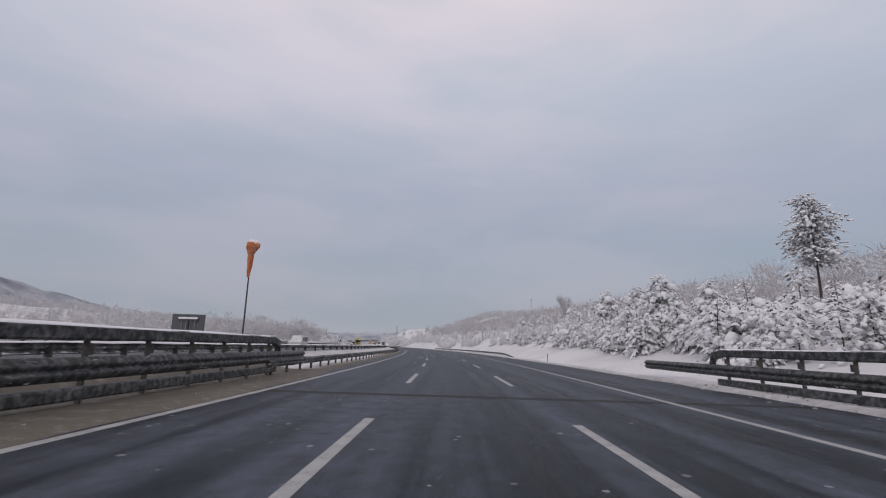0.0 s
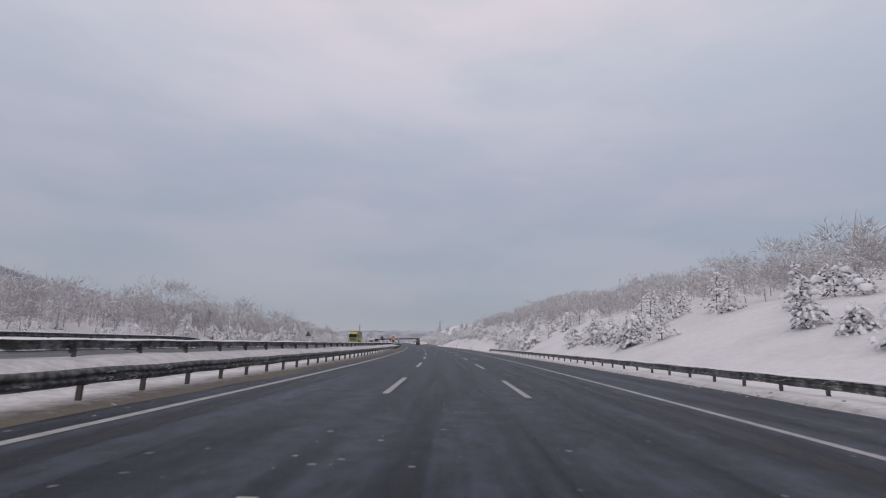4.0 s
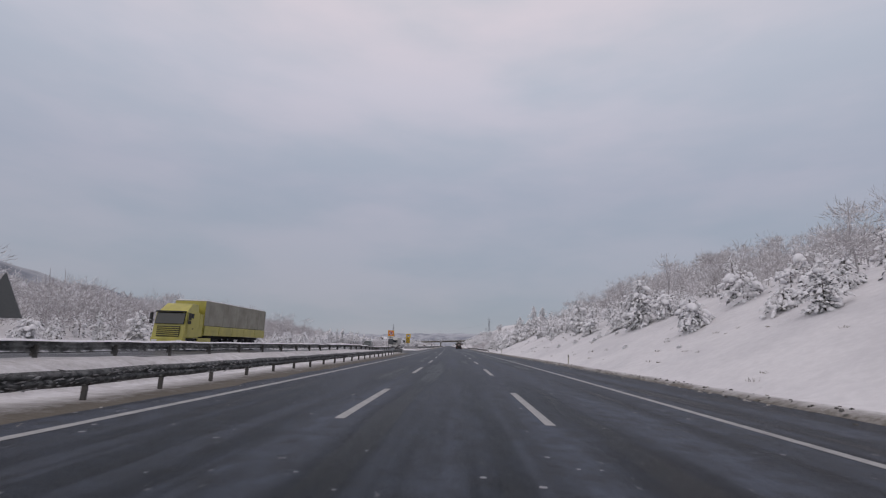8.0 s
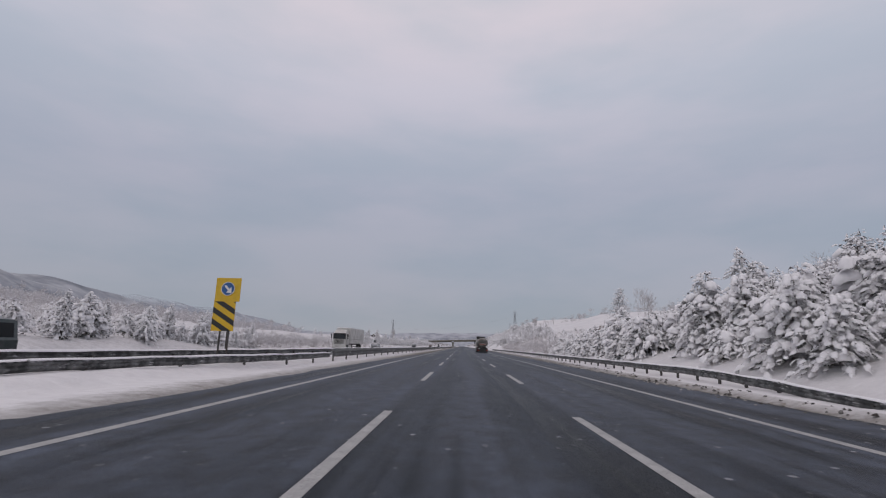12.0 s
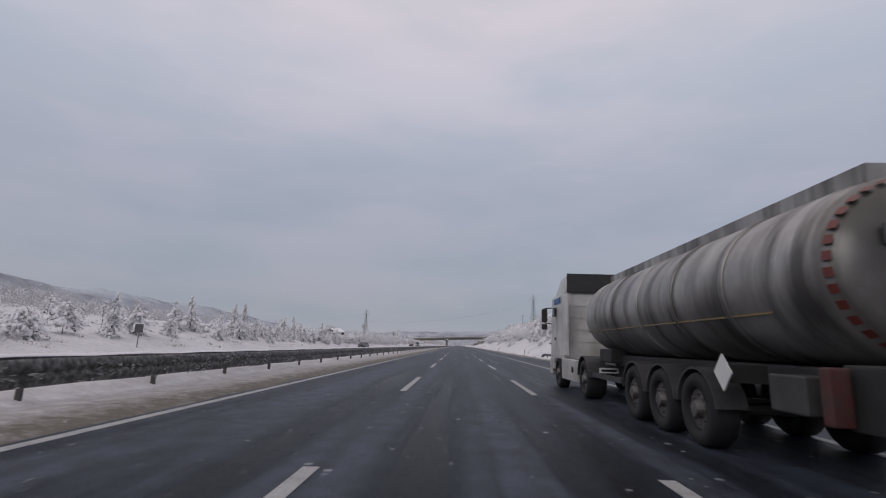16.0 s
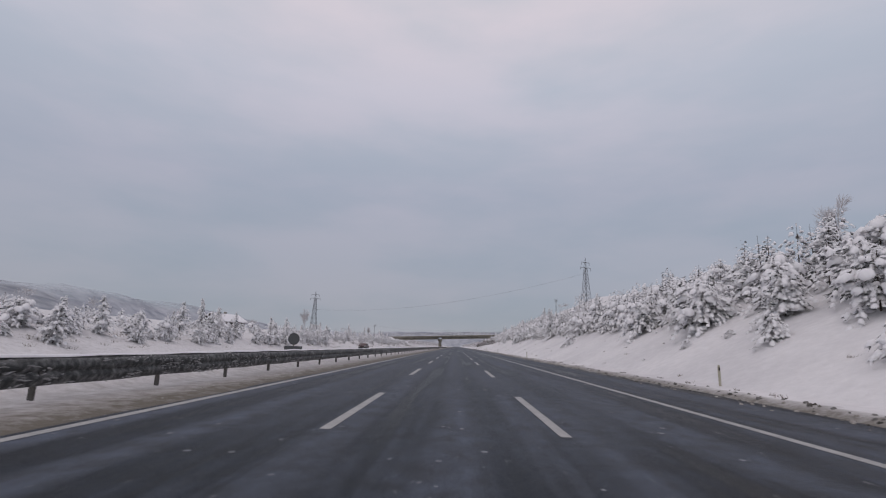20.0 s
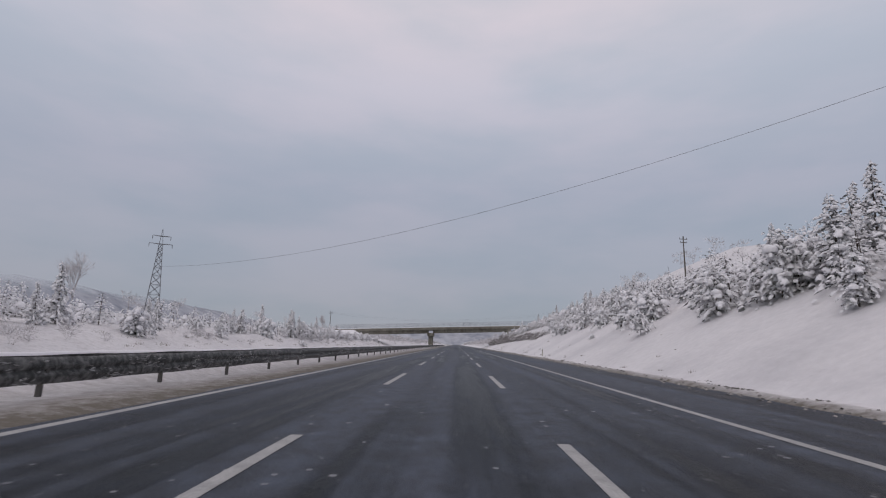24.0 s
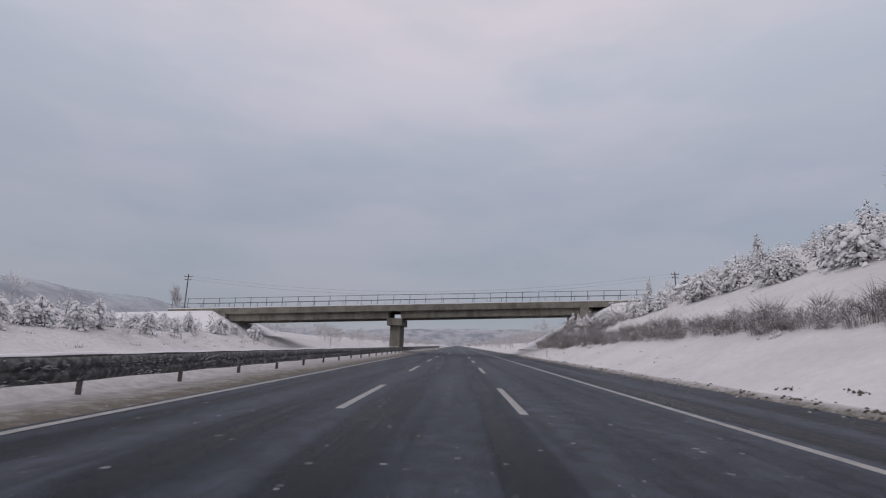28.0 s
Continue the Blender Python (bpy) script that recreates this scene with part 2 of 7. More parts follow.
def solid(name, verts, faces, mat, parent=None, label="", smooth=False):
    me = bpy.data.meshes.new(name)
    me.from_pydata([tuple(map(float, v)) for v in verts], [], faces)
    me.materials.append(mat)
    if smooth:
        me.shade_smooth()
    me.update()
    ob = new(name, me)
    ob.parent = parent
    if label:
        tagged(ob, label)
    return ob


def big_mesh(name, verts, faces, mat, smooth=False):
    """A large mesh from arrays of vertices and of quads or triangles."""
    me = bpy.data.meshes.new(name)
    verts, faces = np.asarray(verts, np.float32), np.asarray(faces, np.int32)
    me.vertices.add(len(verts))
    me.vertices.foreach_set("co", verts.ravel())
    k = faces.shape[1]
    me.loops.add(faces.size)
    me.loops.foreach_set("vertex_index", faces.ravel())
    me.polygons.add(len(faces))
    me.polygons.foreach_set("loop_start", np.arange(0, faces.size, k, dtype=np.int32))
    me.materials.append(mat)
    me.update(calc_edges=True)
    if smooth:
        me.shade_smooth()
    return new(name, me)


def box(bm, x0, x1, y0, y1, z0, z1, bevel=0.0):
    r = bmesh.ops.create_cube(bm, size=1.0)
    bmesh.ops.scale(bm, vec=(x1 - x0, y1 - y0, z1 - z0), verts=r["verts"])
    bmesh.ops.translate(bm, vec=((x0 + x1) / 2, (y0 + y1) / 2, (z0 + z1) / 2), verts=r["verts"])
    if bevel:
        edges = list({e for v in r["verts"] for e in v.link_edges})
        bmesh.ops.bevel(bm, geom=edges, offset=bevel, segments=2, affect="EDGES")
    return r["verts"]


def boxed(*args, **kw):
    bm = bmesh.new()
    box(bm, *args, **kw)
    return bm


def tube(bm, a, b, r0, r1=None, sides=8):
    """A tapered round bar from a to b."""
    a, b = Vector(a), Vector(b)
    r1 = r0 if r1 is None else r1
    d = (b - a)
    q = d.to_track_quat("Z", "Y").to_matrix().to_4x4()
    m = Matrix.Translation((a + b) / 2) @ q
    bmesh.ops.create_cone(bm, cap_ends=True, segments=sides, radius1=r0, radius2=r1, depth=d.length, matrix=m)


def bar(*args, **kw):
    bm = bmesh.new()
    tube(bm, *args, **kw)
    return bm


def thing(name, m, label, category, group="", kind=""):
    ob = new(name)
    ob.empty_display_size = 0.2
    ob.matrix_world = m
    return tagged(ob, label, category, group, kind)


def ripple(x, y, scale, octaves=3, seed=0):
    """Smooth value noise on arrays, about -1 to 1."""
    out, amp, tot = 0, 1.0, 0
    for o in range(octaves):
        fx, fy = x / scale * 2 ** o + 17.3 * o + seed * 3.7, y / scale * 2 ** o + 9.1 * o + seed * 5.3
        ix, iy = np.floor(fx), np.floor(fy)
        u, v = fx - ix, fy - iy
        u, v = u * u * (3 - 2 * u), v * v * (3 - 2 * v)

        def corner(a, b):
            w = np.sin(a * 127.1 + b * 311.7 + seed * 13.7) * 43758.5453
            return (w - np.floor(w)) * 2 - 1
        out = out + amp * ((corner(ix, iy) * (1 - u) + corner(ix + 1, iy) * u) * (1 - v) + (corner(ix, iy + 1) * (1 - u) + corner(ix + 1, iy + 1) * u) * v)
        tot += amp
        amp *= 0.5
    return out / tot


def ease(x, a, b):
    t = np.clip((x - a) / (b - a), 0, 1)
    return t * t * (3 - 2 * t)


# ---- ground ----
LEFT_EDGE, RIGHT_EDGE = -5.53, 5.58
GAP_FROM, GAP_TO = 326.0, 335.0
HILL_S = (-420, -60, 20, 60, 110, 180, 230, 300, 345, 400, 430, 475, 500, 560, 690, 760, 815, 842, 870, 1000, 2400)
HILL_K = (0.30, 0.40, 0.50, 0.62, 0.72, 0.90, 1.0, 1.0, 0.92, 0.68, 0.45, 0.45, 0.85, 1.05, 1.15, 1.0, 0.95, 0.9, 0.5, 0.35, 0.3)
FOOT_S = (-60, 20, 45, 70, 90, 185, 205, 330, 340, 365, 400, 480, 505, 570, 640, 700, 2400)
FOOT_N = (9.7, 9.7, 9.9, 9.7, 9.4, 9.2, 9.0, 8.8, 8.1, 8.3, 8.8, 9.2, 8.8, 8.7, 9.2, 9.6, 9.6)
BANK_S = (-60, 20, 45, 70, 90, 200, 222, 330, 345, 480, 505, 2400)
BANK_N = (12.0, 12.0, 9.9, 10.3, 11.6, 11.4, 9.3, 9.2, 11.4, 11.4, 9.5, 9.6)


def opposite_z(s):
    """Level of the other carriageway."""
    return 0.35 * (1 - ease(s, 266, 300))


def land_z(s, n):
    """Height of the snow at station s and offset n."""
    s, n = np.asarray(s, float), np.asarray(n, float)
    hill, foot = np.interp(s, HILL_S, HILL_K), np.interp(s, FOOT_S, FOOT_N)
    wob = ripple(s, n, 5.0, 3, 1)
    d = n - foot - 0.25 * ripple(s, n * 0.4, 2.2, 3, 2)
    lip = 0.16 * ease(d, -0.1, 0.35)
    u = n - np.interp(s, BANK_S, BANK_N) - 0.25 * ripple(s, n * 0.4, 2.2, 3, 2)
    upper = 0.25 + 0.13 * ease(s, 290, 325) * (1 - ease(s, 362, 395)) + 0.22 * ease(s, 735, 775) * (1 - ease(s, 840, 860))
    slope = 0.5 * np.clip(u - 0.9, 0, 11.2) + upper * np.clip(u - 12.1, 0, 45) + 0.05 * np.clip(u - 57, 0, 400)
    right = -0.14 + 0.12 * ease(d, -0.5, 0) + lip + hill * slope + np.clip(d, 0, 1) * (0.08 * wob + 0.05 * ripple(s, n, 1.6, 2, 11)) + ease(d, 12, 60) * 2.2 * ripple(s, n, 45.0, 3, 5)
    # median
    zo = opposite_z(s)
    ledge = -6.35 + 0.65 * (1 - ease(s, 16, 30)) - 4.0 * ease(s, 293, 306) * (1 - ease(s, 332.5, 334.5)) - 0.9 * ease(s, 333, 335) * (1 - ease(s, 360, 400)) + 0.55 * ease(s, 385, 440) + (0.22 - 0.12 * ease(s, 385, 440)) * ripple(s, n * 0.4, 2.5, 3, 3)
    m = ledge - n
    mid = -0.14 + 0.14 * ease(m, -0.5, 0) + 0.06 * ease(m, 0, 0.5) + 0.26 * ease(m, 2.1, 3.3) + np.clip(m, 0, 1) * (0.06 * wob + 0.05 * ripple(s, n, 1.3, 2, 13))
    mid = mid + zo * ease(m, 1.8, 4)
    far = -11.1 - 1.6 * ease(s, 285, 305) * (1 - ease(s, 350, 375)) + 0.2 * ripple(s, n * 0.4, 2.5, 3, 4)
    e = ease(-n, -far - 0.3, -far + 0.35)
    mid = mid * (1 - e) + (zo - 0.14) * e
    gap = ease(s, GAP_FROM - 1.5, GAP_FROM + 1.0) * (1 - ease(s, GAP_TO - 1.0, GAP_TO + 1.5))
    mid = mid * (1 - gap) + (zo - 0.14) * gap
    # beyond the other carriageway
    bank = 0.15 + 0.85 * ease(s, 440, 500) * (1 - 0.3 * ease(s, 880, 1000))
    b = -24.9 + 0.25 * ripple(s, n * 0.4, 3.0, 3, 6) - n
    left = zo - 0.14 + 0.3 * ease(b, -0.2, 0.5) + bank * (0.34 * np.clip(b - 0.8, 0, 5.0) + 0.09 * np.clip(b - 5.8, 0, 30)) + 0.8 * ease(b, 0.5, 4) * ease(s, 330, 345) * (1 - ease(s, 372, 392)) + 0.018 * np.clip(b - 20, 0, 600)
    left = left + np.interp(s, (-60, 110, 180, 230, 255, 290, 325, 350, 385, 430), (0, 0.05, 0.30, 0.40, 0.50, 0.60, 0.60, 0.5, 0.2, 0)) * 0.17 * np.clip(b - 11, 0, 65)
    left = left + np.interp(s, (60, 150, 250, 320, 400, 470, 530, 600, 720), (0, 2, 5, 7, 9, 10, 9, 6, 0)) * np.exp(-((n + 205) / 70) ** 2)
    left = left + np.clip(b, 0, 1) * (0.16 * wob + 0.10 * ripple(s, n, 2.0, 2, 12)) + ease(b, 6, 60) * 1.4 * ripple(s, n, 40.0, 3, 7)
    z = np.where(n > 0, right, np.where(n > -17, mid, left))
    return z


def build_ground():
    s = np.unique(np.concatenate([np.arange(-420, -20, 20.0), np.arange(-20, 860, 1.0), np.arange(860, 1100, 4.0), np.arange(1100, 2390, 40.0)]))
    n = np.concatenate([(-640, -480, -360, -270, -210, -160, -130, -105, -88, -75, -64, -55, -48, -43, -39, -36), np.arange(-34, -27, 1.0), np.arange(-27, -24, 0.3), (-23.5, -20, -16, -14), np.arange(-13.2, -5.4, 0.24),
                        (-4.5, 0, 4.5, 8.0), np.arange(8.6, 13.2, 0.2), np.arange(13.4, 24, 0.7), (25, 26.5, 28, 30, 32.5, 35, 38, 42, 46, 51, 57, 64, 72, 82, 95, 110, 130, 160, 200, 260, 340, 440, 580, 760)])
    g_s, g_n = np.meshgrid(s, n, indexing="ij")
    x, y = at(g_s, g_n)
    z = land_z(g_s, g_n)
    a, b = g_s.shape
    idx = np.arange(a * b).reshape(a, b)
    f = np.stack([idx[:-1, :-1], idx[:-1, 1:], idx[1:, 1:], idx[1:, :-1]], -1).reshape(-1, 4)
    ob = big_mesh("ground", np.stack([x, y, z], -1).reshape(-1, 3), f, GROUND, smooth=True)
    foot = np.interp(g_s, FOOT_S, FOOT_N)
    late = ease(g_s, 380, 460)
    grit = np.where(g_n < 0, np.clip(1 - (-6.3 + 0.3 * late - g_n) / (2.5 + 0.7 * late), 0, 1) * (1 - 0.12 * late) * (g_n > -11), np.clip(1 - (g_n - foot) / 0.8, 0, 1) * (0.45 + 0.35 * ease(g_s, 190, 240)))
    grit = np.where((g_n < -11) | ((g_n < -9) & (g_s > GAP_FROM) & (g_s < GAP_TO)), 0.15, grit)
    grit = np.where((g_n < -8.4) & (g_n > -11.5) & (g_s < GAP_FROM), np.maximum(grit, 0.30), grit)
    grit = np.where((g_s < 24) & (g_n < -5.3) & (g_n > -10.5), 0.85, grit)
    attr = ob.data.attributes.new("grit", "FLOAT", "POINT")
    attr.data.foreach_set("value", (grit * (0.95 - 0.06 * late)).astype(np.float32).ravel())
    return tagged(ob, "snow-covered ground with dirty slush beside the asphalt", "ground", kind="structure")


build_ground()


def strip(name, s0, s1, n0, n1, z, mat, step=4.0, columns=6, shift=None):
    """A sheet that follows the road; z and shift are functions of the station."""
    s = np.arange(s0, s1 + step * 0.5, step)
    n = np.linspace(0, 1, columns)
    g_s, g_k = np.meshgrid(s, n, indexing="ij")
    lo = n0(g_s) if callable(n0) else n0
    hi = n1(g_s) if callable(n1) else n1
    g_n = lo + (hi - lo) * g_k
    x, y = at(g_s, g_n)
    zz = (z(g_s) if callable(z) else z + 0 * g_s)
    a, b = g_s.shape
    idx = np.arange(a * b).reshape(a, b)
    f = np.stack([idx[:-1, :-1], idx[:-1, 1:], idx[1:, 1:], idx[1:, :-1]], -1).reshape(-1, 4)
    ob = big_mesh(name, np.stack([x, y, zz], -1).reshape(-1, 3), f, mat)
    lane = ob.data.attributes.new("lane", "FLOAT_VECTOR", "POINT")
    lane.data.foreach_set("vector", np.stack([g_n, g_s, 0 * g_s], -1).astype(np.float32).ravel())
    return ob


tagged(strip("road", -420, 2380, -8.2, 12.6, 0.0, ASPHALT), "wet dark asphalt motorway carriageway with three lanes", "road", kind="structure")
tagged(strip("road_opposite", -420, 2380, -25.6, -10.6, lambda s: opposite_z(s) - 0.004, ASPHALT_OLD), "wet grey asphalt of the oncoming carriageway", "road", kind="structure")
tagged(strip("crossover_pavement", 292, 342, -10.7, -8.1, lambda s: opposite_z(s) * 0.5 - 0.008, ASPHALT_OLD, step=2.0), "worn grey asphalt of the median crossover", "pavement", kind="structure")

# ---- painted lines ----
def road_line(name, n, s0, s1, width, label, z=lambda s: 0.005 + 0 * s):
    tagged(strip(name, s0, s1, n - width / 2, n + width / 2, z, PAINT, step=3.0, columns=2), label, "road marking", kind="structure")


road_line("edge_line_left", LEFT_EDGE, -420, 1600, 0.20, "worn white edge line on dark asphalt")
road_line("edge_line_right", RIGHT_EDGE, -420, 1600, 0.20, "worn white edge line on dark asphalt")
up = lambda s: opposite_z(s) + 0.002
road_line("edge_line_oncoming", -12.3, -100, GAP_FROM - 4, 0.18, "worn white edge line on grey asphalt", up)
road_line("edge_line_oncoming", -12.3, GAP_TO + 4, 1200, 0.18, "worn white edge line on grey asphalt", up)
road_line("edge_line_oncoming", -23.6, -100, 1200, 0.18, "worn white edge line on grey asphalt", up)

_stripe = solid("lane_dash", [(-0.09, 0, 0.0), (0.09, 0, 0.0), (0.09, 6.1, 0.0), (-0.09, 6.1, 0.0), (-0.09, 0, 0.004), (0.09, 0, 0.004), (0.09, 6.1, 0.004), (-0.09, 6.1, 0.004)],
                [(4, 5, 6, 7), (0, 1, 5, 4), (1, 2, 6, 5), (2, 3, 7, 6), (3, 0, 4, 7)], PAINT)
tagged(_stripe, "worn white painted lane dash on asphalt", "road marking", "lane dashes", "structure")
_dash_mesh = _stripe.data
bpy.data.objects.remove(_stripe)
for n, z0, k0, k1 in ((-1.874, lambda s: 0.002, -6, 100), (1.874, lambda s: 0.002, -6, 100), (-16.1, lambda s: float(opposite_z(s)) - 0.001, -4, 62), (-19.9, lambda s: float(opposite_z(s)) - 0.001, -4, 62)):
    for k in range(k0, k1):
        s = 2.27 + 15 * k
        if n < -10 and GAP_FROM - 5 < s < GAP_TO:
            continue
        d = tagged(new("lane_dash", _dash_mesh), "worn white painted lane dash on asphalt", "road marking", "lane dashes", "structure")
        d.matrix_world = place(s, n, z0(s), heading(s + 3) - heading(s))

for s, wide in ((12.9, 0.55), (174.5, 0.35)):
    tagged(strip("expansion_joint", s - wide / 2, s + wide / 2, -6.2, 9.4, 0.004, RUBBER, step=wide / 2), "dark expansion joint across the wet asphalt", "road joint", kind="structure")

# ---- guard rails ----
WAVE = ((0.0, 0.0), (0.045, 0.035), (0.08, 0.085), (0.08, 0.115), (0.03, 0.15), (0.03, 0.165), (0.08, 0.2), (0.08, 0.23), (0.045, 0.28), (0.0, 0.315))


def beam(name, path, mat, parent, profile=WAVE, side=1.0, smooth=True):
    """Sweeps a thin profile along a list of (s, n, z) and gives it 4 mm of thickness."""
    verts, faces, k = [], [], len(profile)
    thick = [(dx - 0.008, dz) for dx, dz in profile]
    ring = list(profile) + thick[::-1]
    for s, n, z in path:
        for dx, dz in ring:
            x, y = at(s, n + side * dx)
            verts.append((x, y, z + dz))
    m = len(ring)
    for i in range(len(path) - 1):
        for j in range(m):
            a, b = i * m + j, i * m + (j + 1) % m
            faces.append((a, b, b + m, a + m) if side > 0 else (a, a + m, b + m, b))
    return solid(name, verts, faces, mat, parent, smooth=smooth)


def snow_ridge(path, parent, width=0.16, high=0.05, seed=1):
    """A low broken ridge of snow that lies along the top of a beam."""
    rng = np.random.default_rng(seed)
    verts, faces = [], []
    live = False
    for s, n, z in path:
        h = max(0.0, high * (0.75 + 0.9 * float(ripple(np.float64(s), np.float64(n), 3.0, 3, seed))))
        w = width * (0.8 + 0.4 * rng.random())
        base = len(verts)
        for dx, dz in ((-w / 2, -0.02), (-w * 0.35, h * 0.7), (0, h), (w * 0.35, h * 0.7), (w / 2, -0.02)):
            x, y = at(s, n + dx)
            verts.append((x, y, z + dz))
        if live:
            for j in range(4):
                a = base - 5 + j
                faces.append((a, a + 1, a + 6, a + 5))
        live = True
    return solid("snow_cap", verts, faces, CLUMP, parent, "thin ridge of frozen snow", smooth=True)


def clinging_snow(path, parent, tall, side, per_metre, seed):
    """Small frozen clots of snow stuck to the face of a beam, joined."""
    r = random.Random(seed)
    v, f = [], []
    for s, n, z in path:
        for k in range(per_metre):
            q = s + r.uniform(-0.5, 0.5)
            h = z + tall * r.random()
            if float(ripple(np.float64(q), np.float64(h * 3), 0.7, 2, seed)) < 0.06:
                continue
            w, hh = 0.02 + 0.17 * r.random() ** 2, r.uniform(0.004, 0.022)
            b = len(v)
            slant = r.uniform(-0.25, 0.25) * w
            for ds, dz, dn in ((-w, -slant, 0.03), (-0.3 * w, -hh - slant * 0.3, 0.04), (0.6 * w, -0.7 * hh + slant * 0.6, 0.04), (w, slant, 0.03), (0.1 * w, hh, 0.04), (0, 0.01, 0.075)):
                x, y = at(q + ds * r.uniform(0.7, 1.2), n + side * (dn + 0.045))
                v.append((float(x), float(y), h + dz * r.uniform(0.6, 1.5)))
            f += [(b + k, b + (k + 1) % 5, b + 5) for k in range(5)]
    ob = big_mesh("clinging_snow", v, f, CAKED)
    ob.parent = parent
    return tagged(ob, "clots of frozen snow", kind="stuff")


def post_mesh(h):
    bm = bmesh.new()
    box(bm, -0.05, 0.05, -0.03, 0.03, -0.5, h)
    box(bm, 0.04, 0.12, -0.045, 0.045, h - 0.28, h - 0.08)
    me = bpy.data.meshes.new("post")
    bm.to_mesh(me)
    bm.free()
    me.materials.append(POSTS)
    return me


POST = post_mesh(0.70)
TALL_POST = post_mesh(1.25)


def guard_rail(s0, s1, offset, level, gap, side, label, turn_down=(0, 0), step=1.0, top=0.74, posts=True, group="guard rails", snow=True, tall=1.0, clots=0):
    """One run of W-beam on posts. turn_down: metres over which the beam dips to the ground at its start and end."""
    root = thing("guard_rail", Matrix(), label, "guard rail", group)
    path = []
    for s in np.arange(s0, s1 + step / 2, step):
        z = float(level(s)) + top - 0.315 * tall
        if turn_down[0] and s < s0 + turn_down[0]:
            z -= 0.55 * (1 - (s - s0) / turn_down[0]) ** 1.5
        if turn_down[1] and s > s1 - turn_down[1]:
            z -= 0.55 * (1 - (s1 - s) / turn_down[1]) ** 1.5
        path.append((float(s), float(offset(s)), z + 0.012 * math.sin(s * 1.7)))
    beam("beam", path, STEEL if snow else BEAM, root, [(dx, dz * tall) for dx, dz in WAVE], side)
    if clots:
        clinging_snow(path, root, 0.315 * tall, side, clots, int(abs(s0)) + 9)
    if snow:
        snow_ridge([(s, n + side * 0.03, z + 0.315) for s, n, z in path], root, seed=int(abs(s0)) + 3)
    if posts:
        pitch = gap if callable(gap) else (lambda s: gap)
        s = s0 + 0.6
        rng = random.Random(int(s0 * 7 + 5))
        while s < s1 - 0.3:
            p = new("post", POST)
            p.parent = root
            p.matrix_world = place(s, float(offset(s)) - side * 0.06, float(level(s)) + min(0.0, float(np.interp(s, [q[0] for q in path], [q[2] for q in path])) - float(level(s)) - (top - 0.315 * tall)) - max(0.0, 0.73 - top), rng.uniform(-3, 3) + (180 if side < 0 else 0))
            s += pitch(s)
    return root


flat = lambda s: 0.0 * s
near_left = lambda s: -7.25 - 3.7 * float(ease(s, 288, 318))
guard_rail(18, GAP_FROM - 2, near_left, flat, lambda s: 2.0 if s < 160 else 2.6, 1.0, "grey steel W-beam guard rail on posts in dirty snow", (0, 0), snow=False, clots=24, top=0.655)
near_left_2 = lambda s: -11.5 + 2.2 * float(ease(s, GAP_TO + 2, 358)) + 1.1 * float(ease(s, 365, 430)) + 0.5 * float(ease(s, 450, 640))
guard_rail(GAP_TO + 2.5, 362, near_left_2, flat, 4.0, 1.0, "grey steel W-beam guard rail behind the median crossover", (2, 0), top=0.66, clots=8)
guard_rail(362.2, 1000, near_left_2, flat, 4.0, 1.0, "tall grey steel guard rail caked with frozen slush", (0, 0), snow=False, top=0.85, tall=1.65, clots=44)
far_left = lambda s: -10.6 - 1.6 * float(ease(s, 280, 305))
guard_rail(-40, GAP_FROM - 6, far_left, opposite_z, 3.0, -1.0, "grey steel guard rail of the oncoming carriageway, snow-capped", (0, 0), top=0.80)
far_left_2 = lambda s: -12.6 + 1.5 * float(ease(s, GAP_TO, 362)) + 1.7 * float(ease(s, 370, 430)) + 0.4 * float(ease(s, 450, 640))
guard_rail(GAP_TO + 4, 1000, far_left_2, flat, 4.0, -1.0, "grey steel guard rail of the oncoming carriageway caked with slush", (0, 0), top=0.84)
guard_rail(-60, 165, lambda s: -25.3, opposite_z, 4.0, 1.0, "grey steel guard rail on the far verge", (0, 8), top=0.95, step=2.0)
right_a = lambda s: 10.55 + 0.7 * float(1 - ease(s, 72, 82))
guard_rail(73, 203.8, right_a, flat, 2.0, -1.0, "grey steel W-beam guard rail on snowy verge with sloping end", (8, 2), top=0.66, clots=12)
right_b = lambda s: 9.3 + 0.55 * float(ease(s, 336, 352)) + 0.4 * float(ease(s, 360, 430))
guard_rail(336, 502, right_b, flat, lambda s: 2.0 if s < 400 else 2.7, -1.0, "grey steel W-beam guard rail on the snowy verge", (15, 3), top=0.68, clots=10)


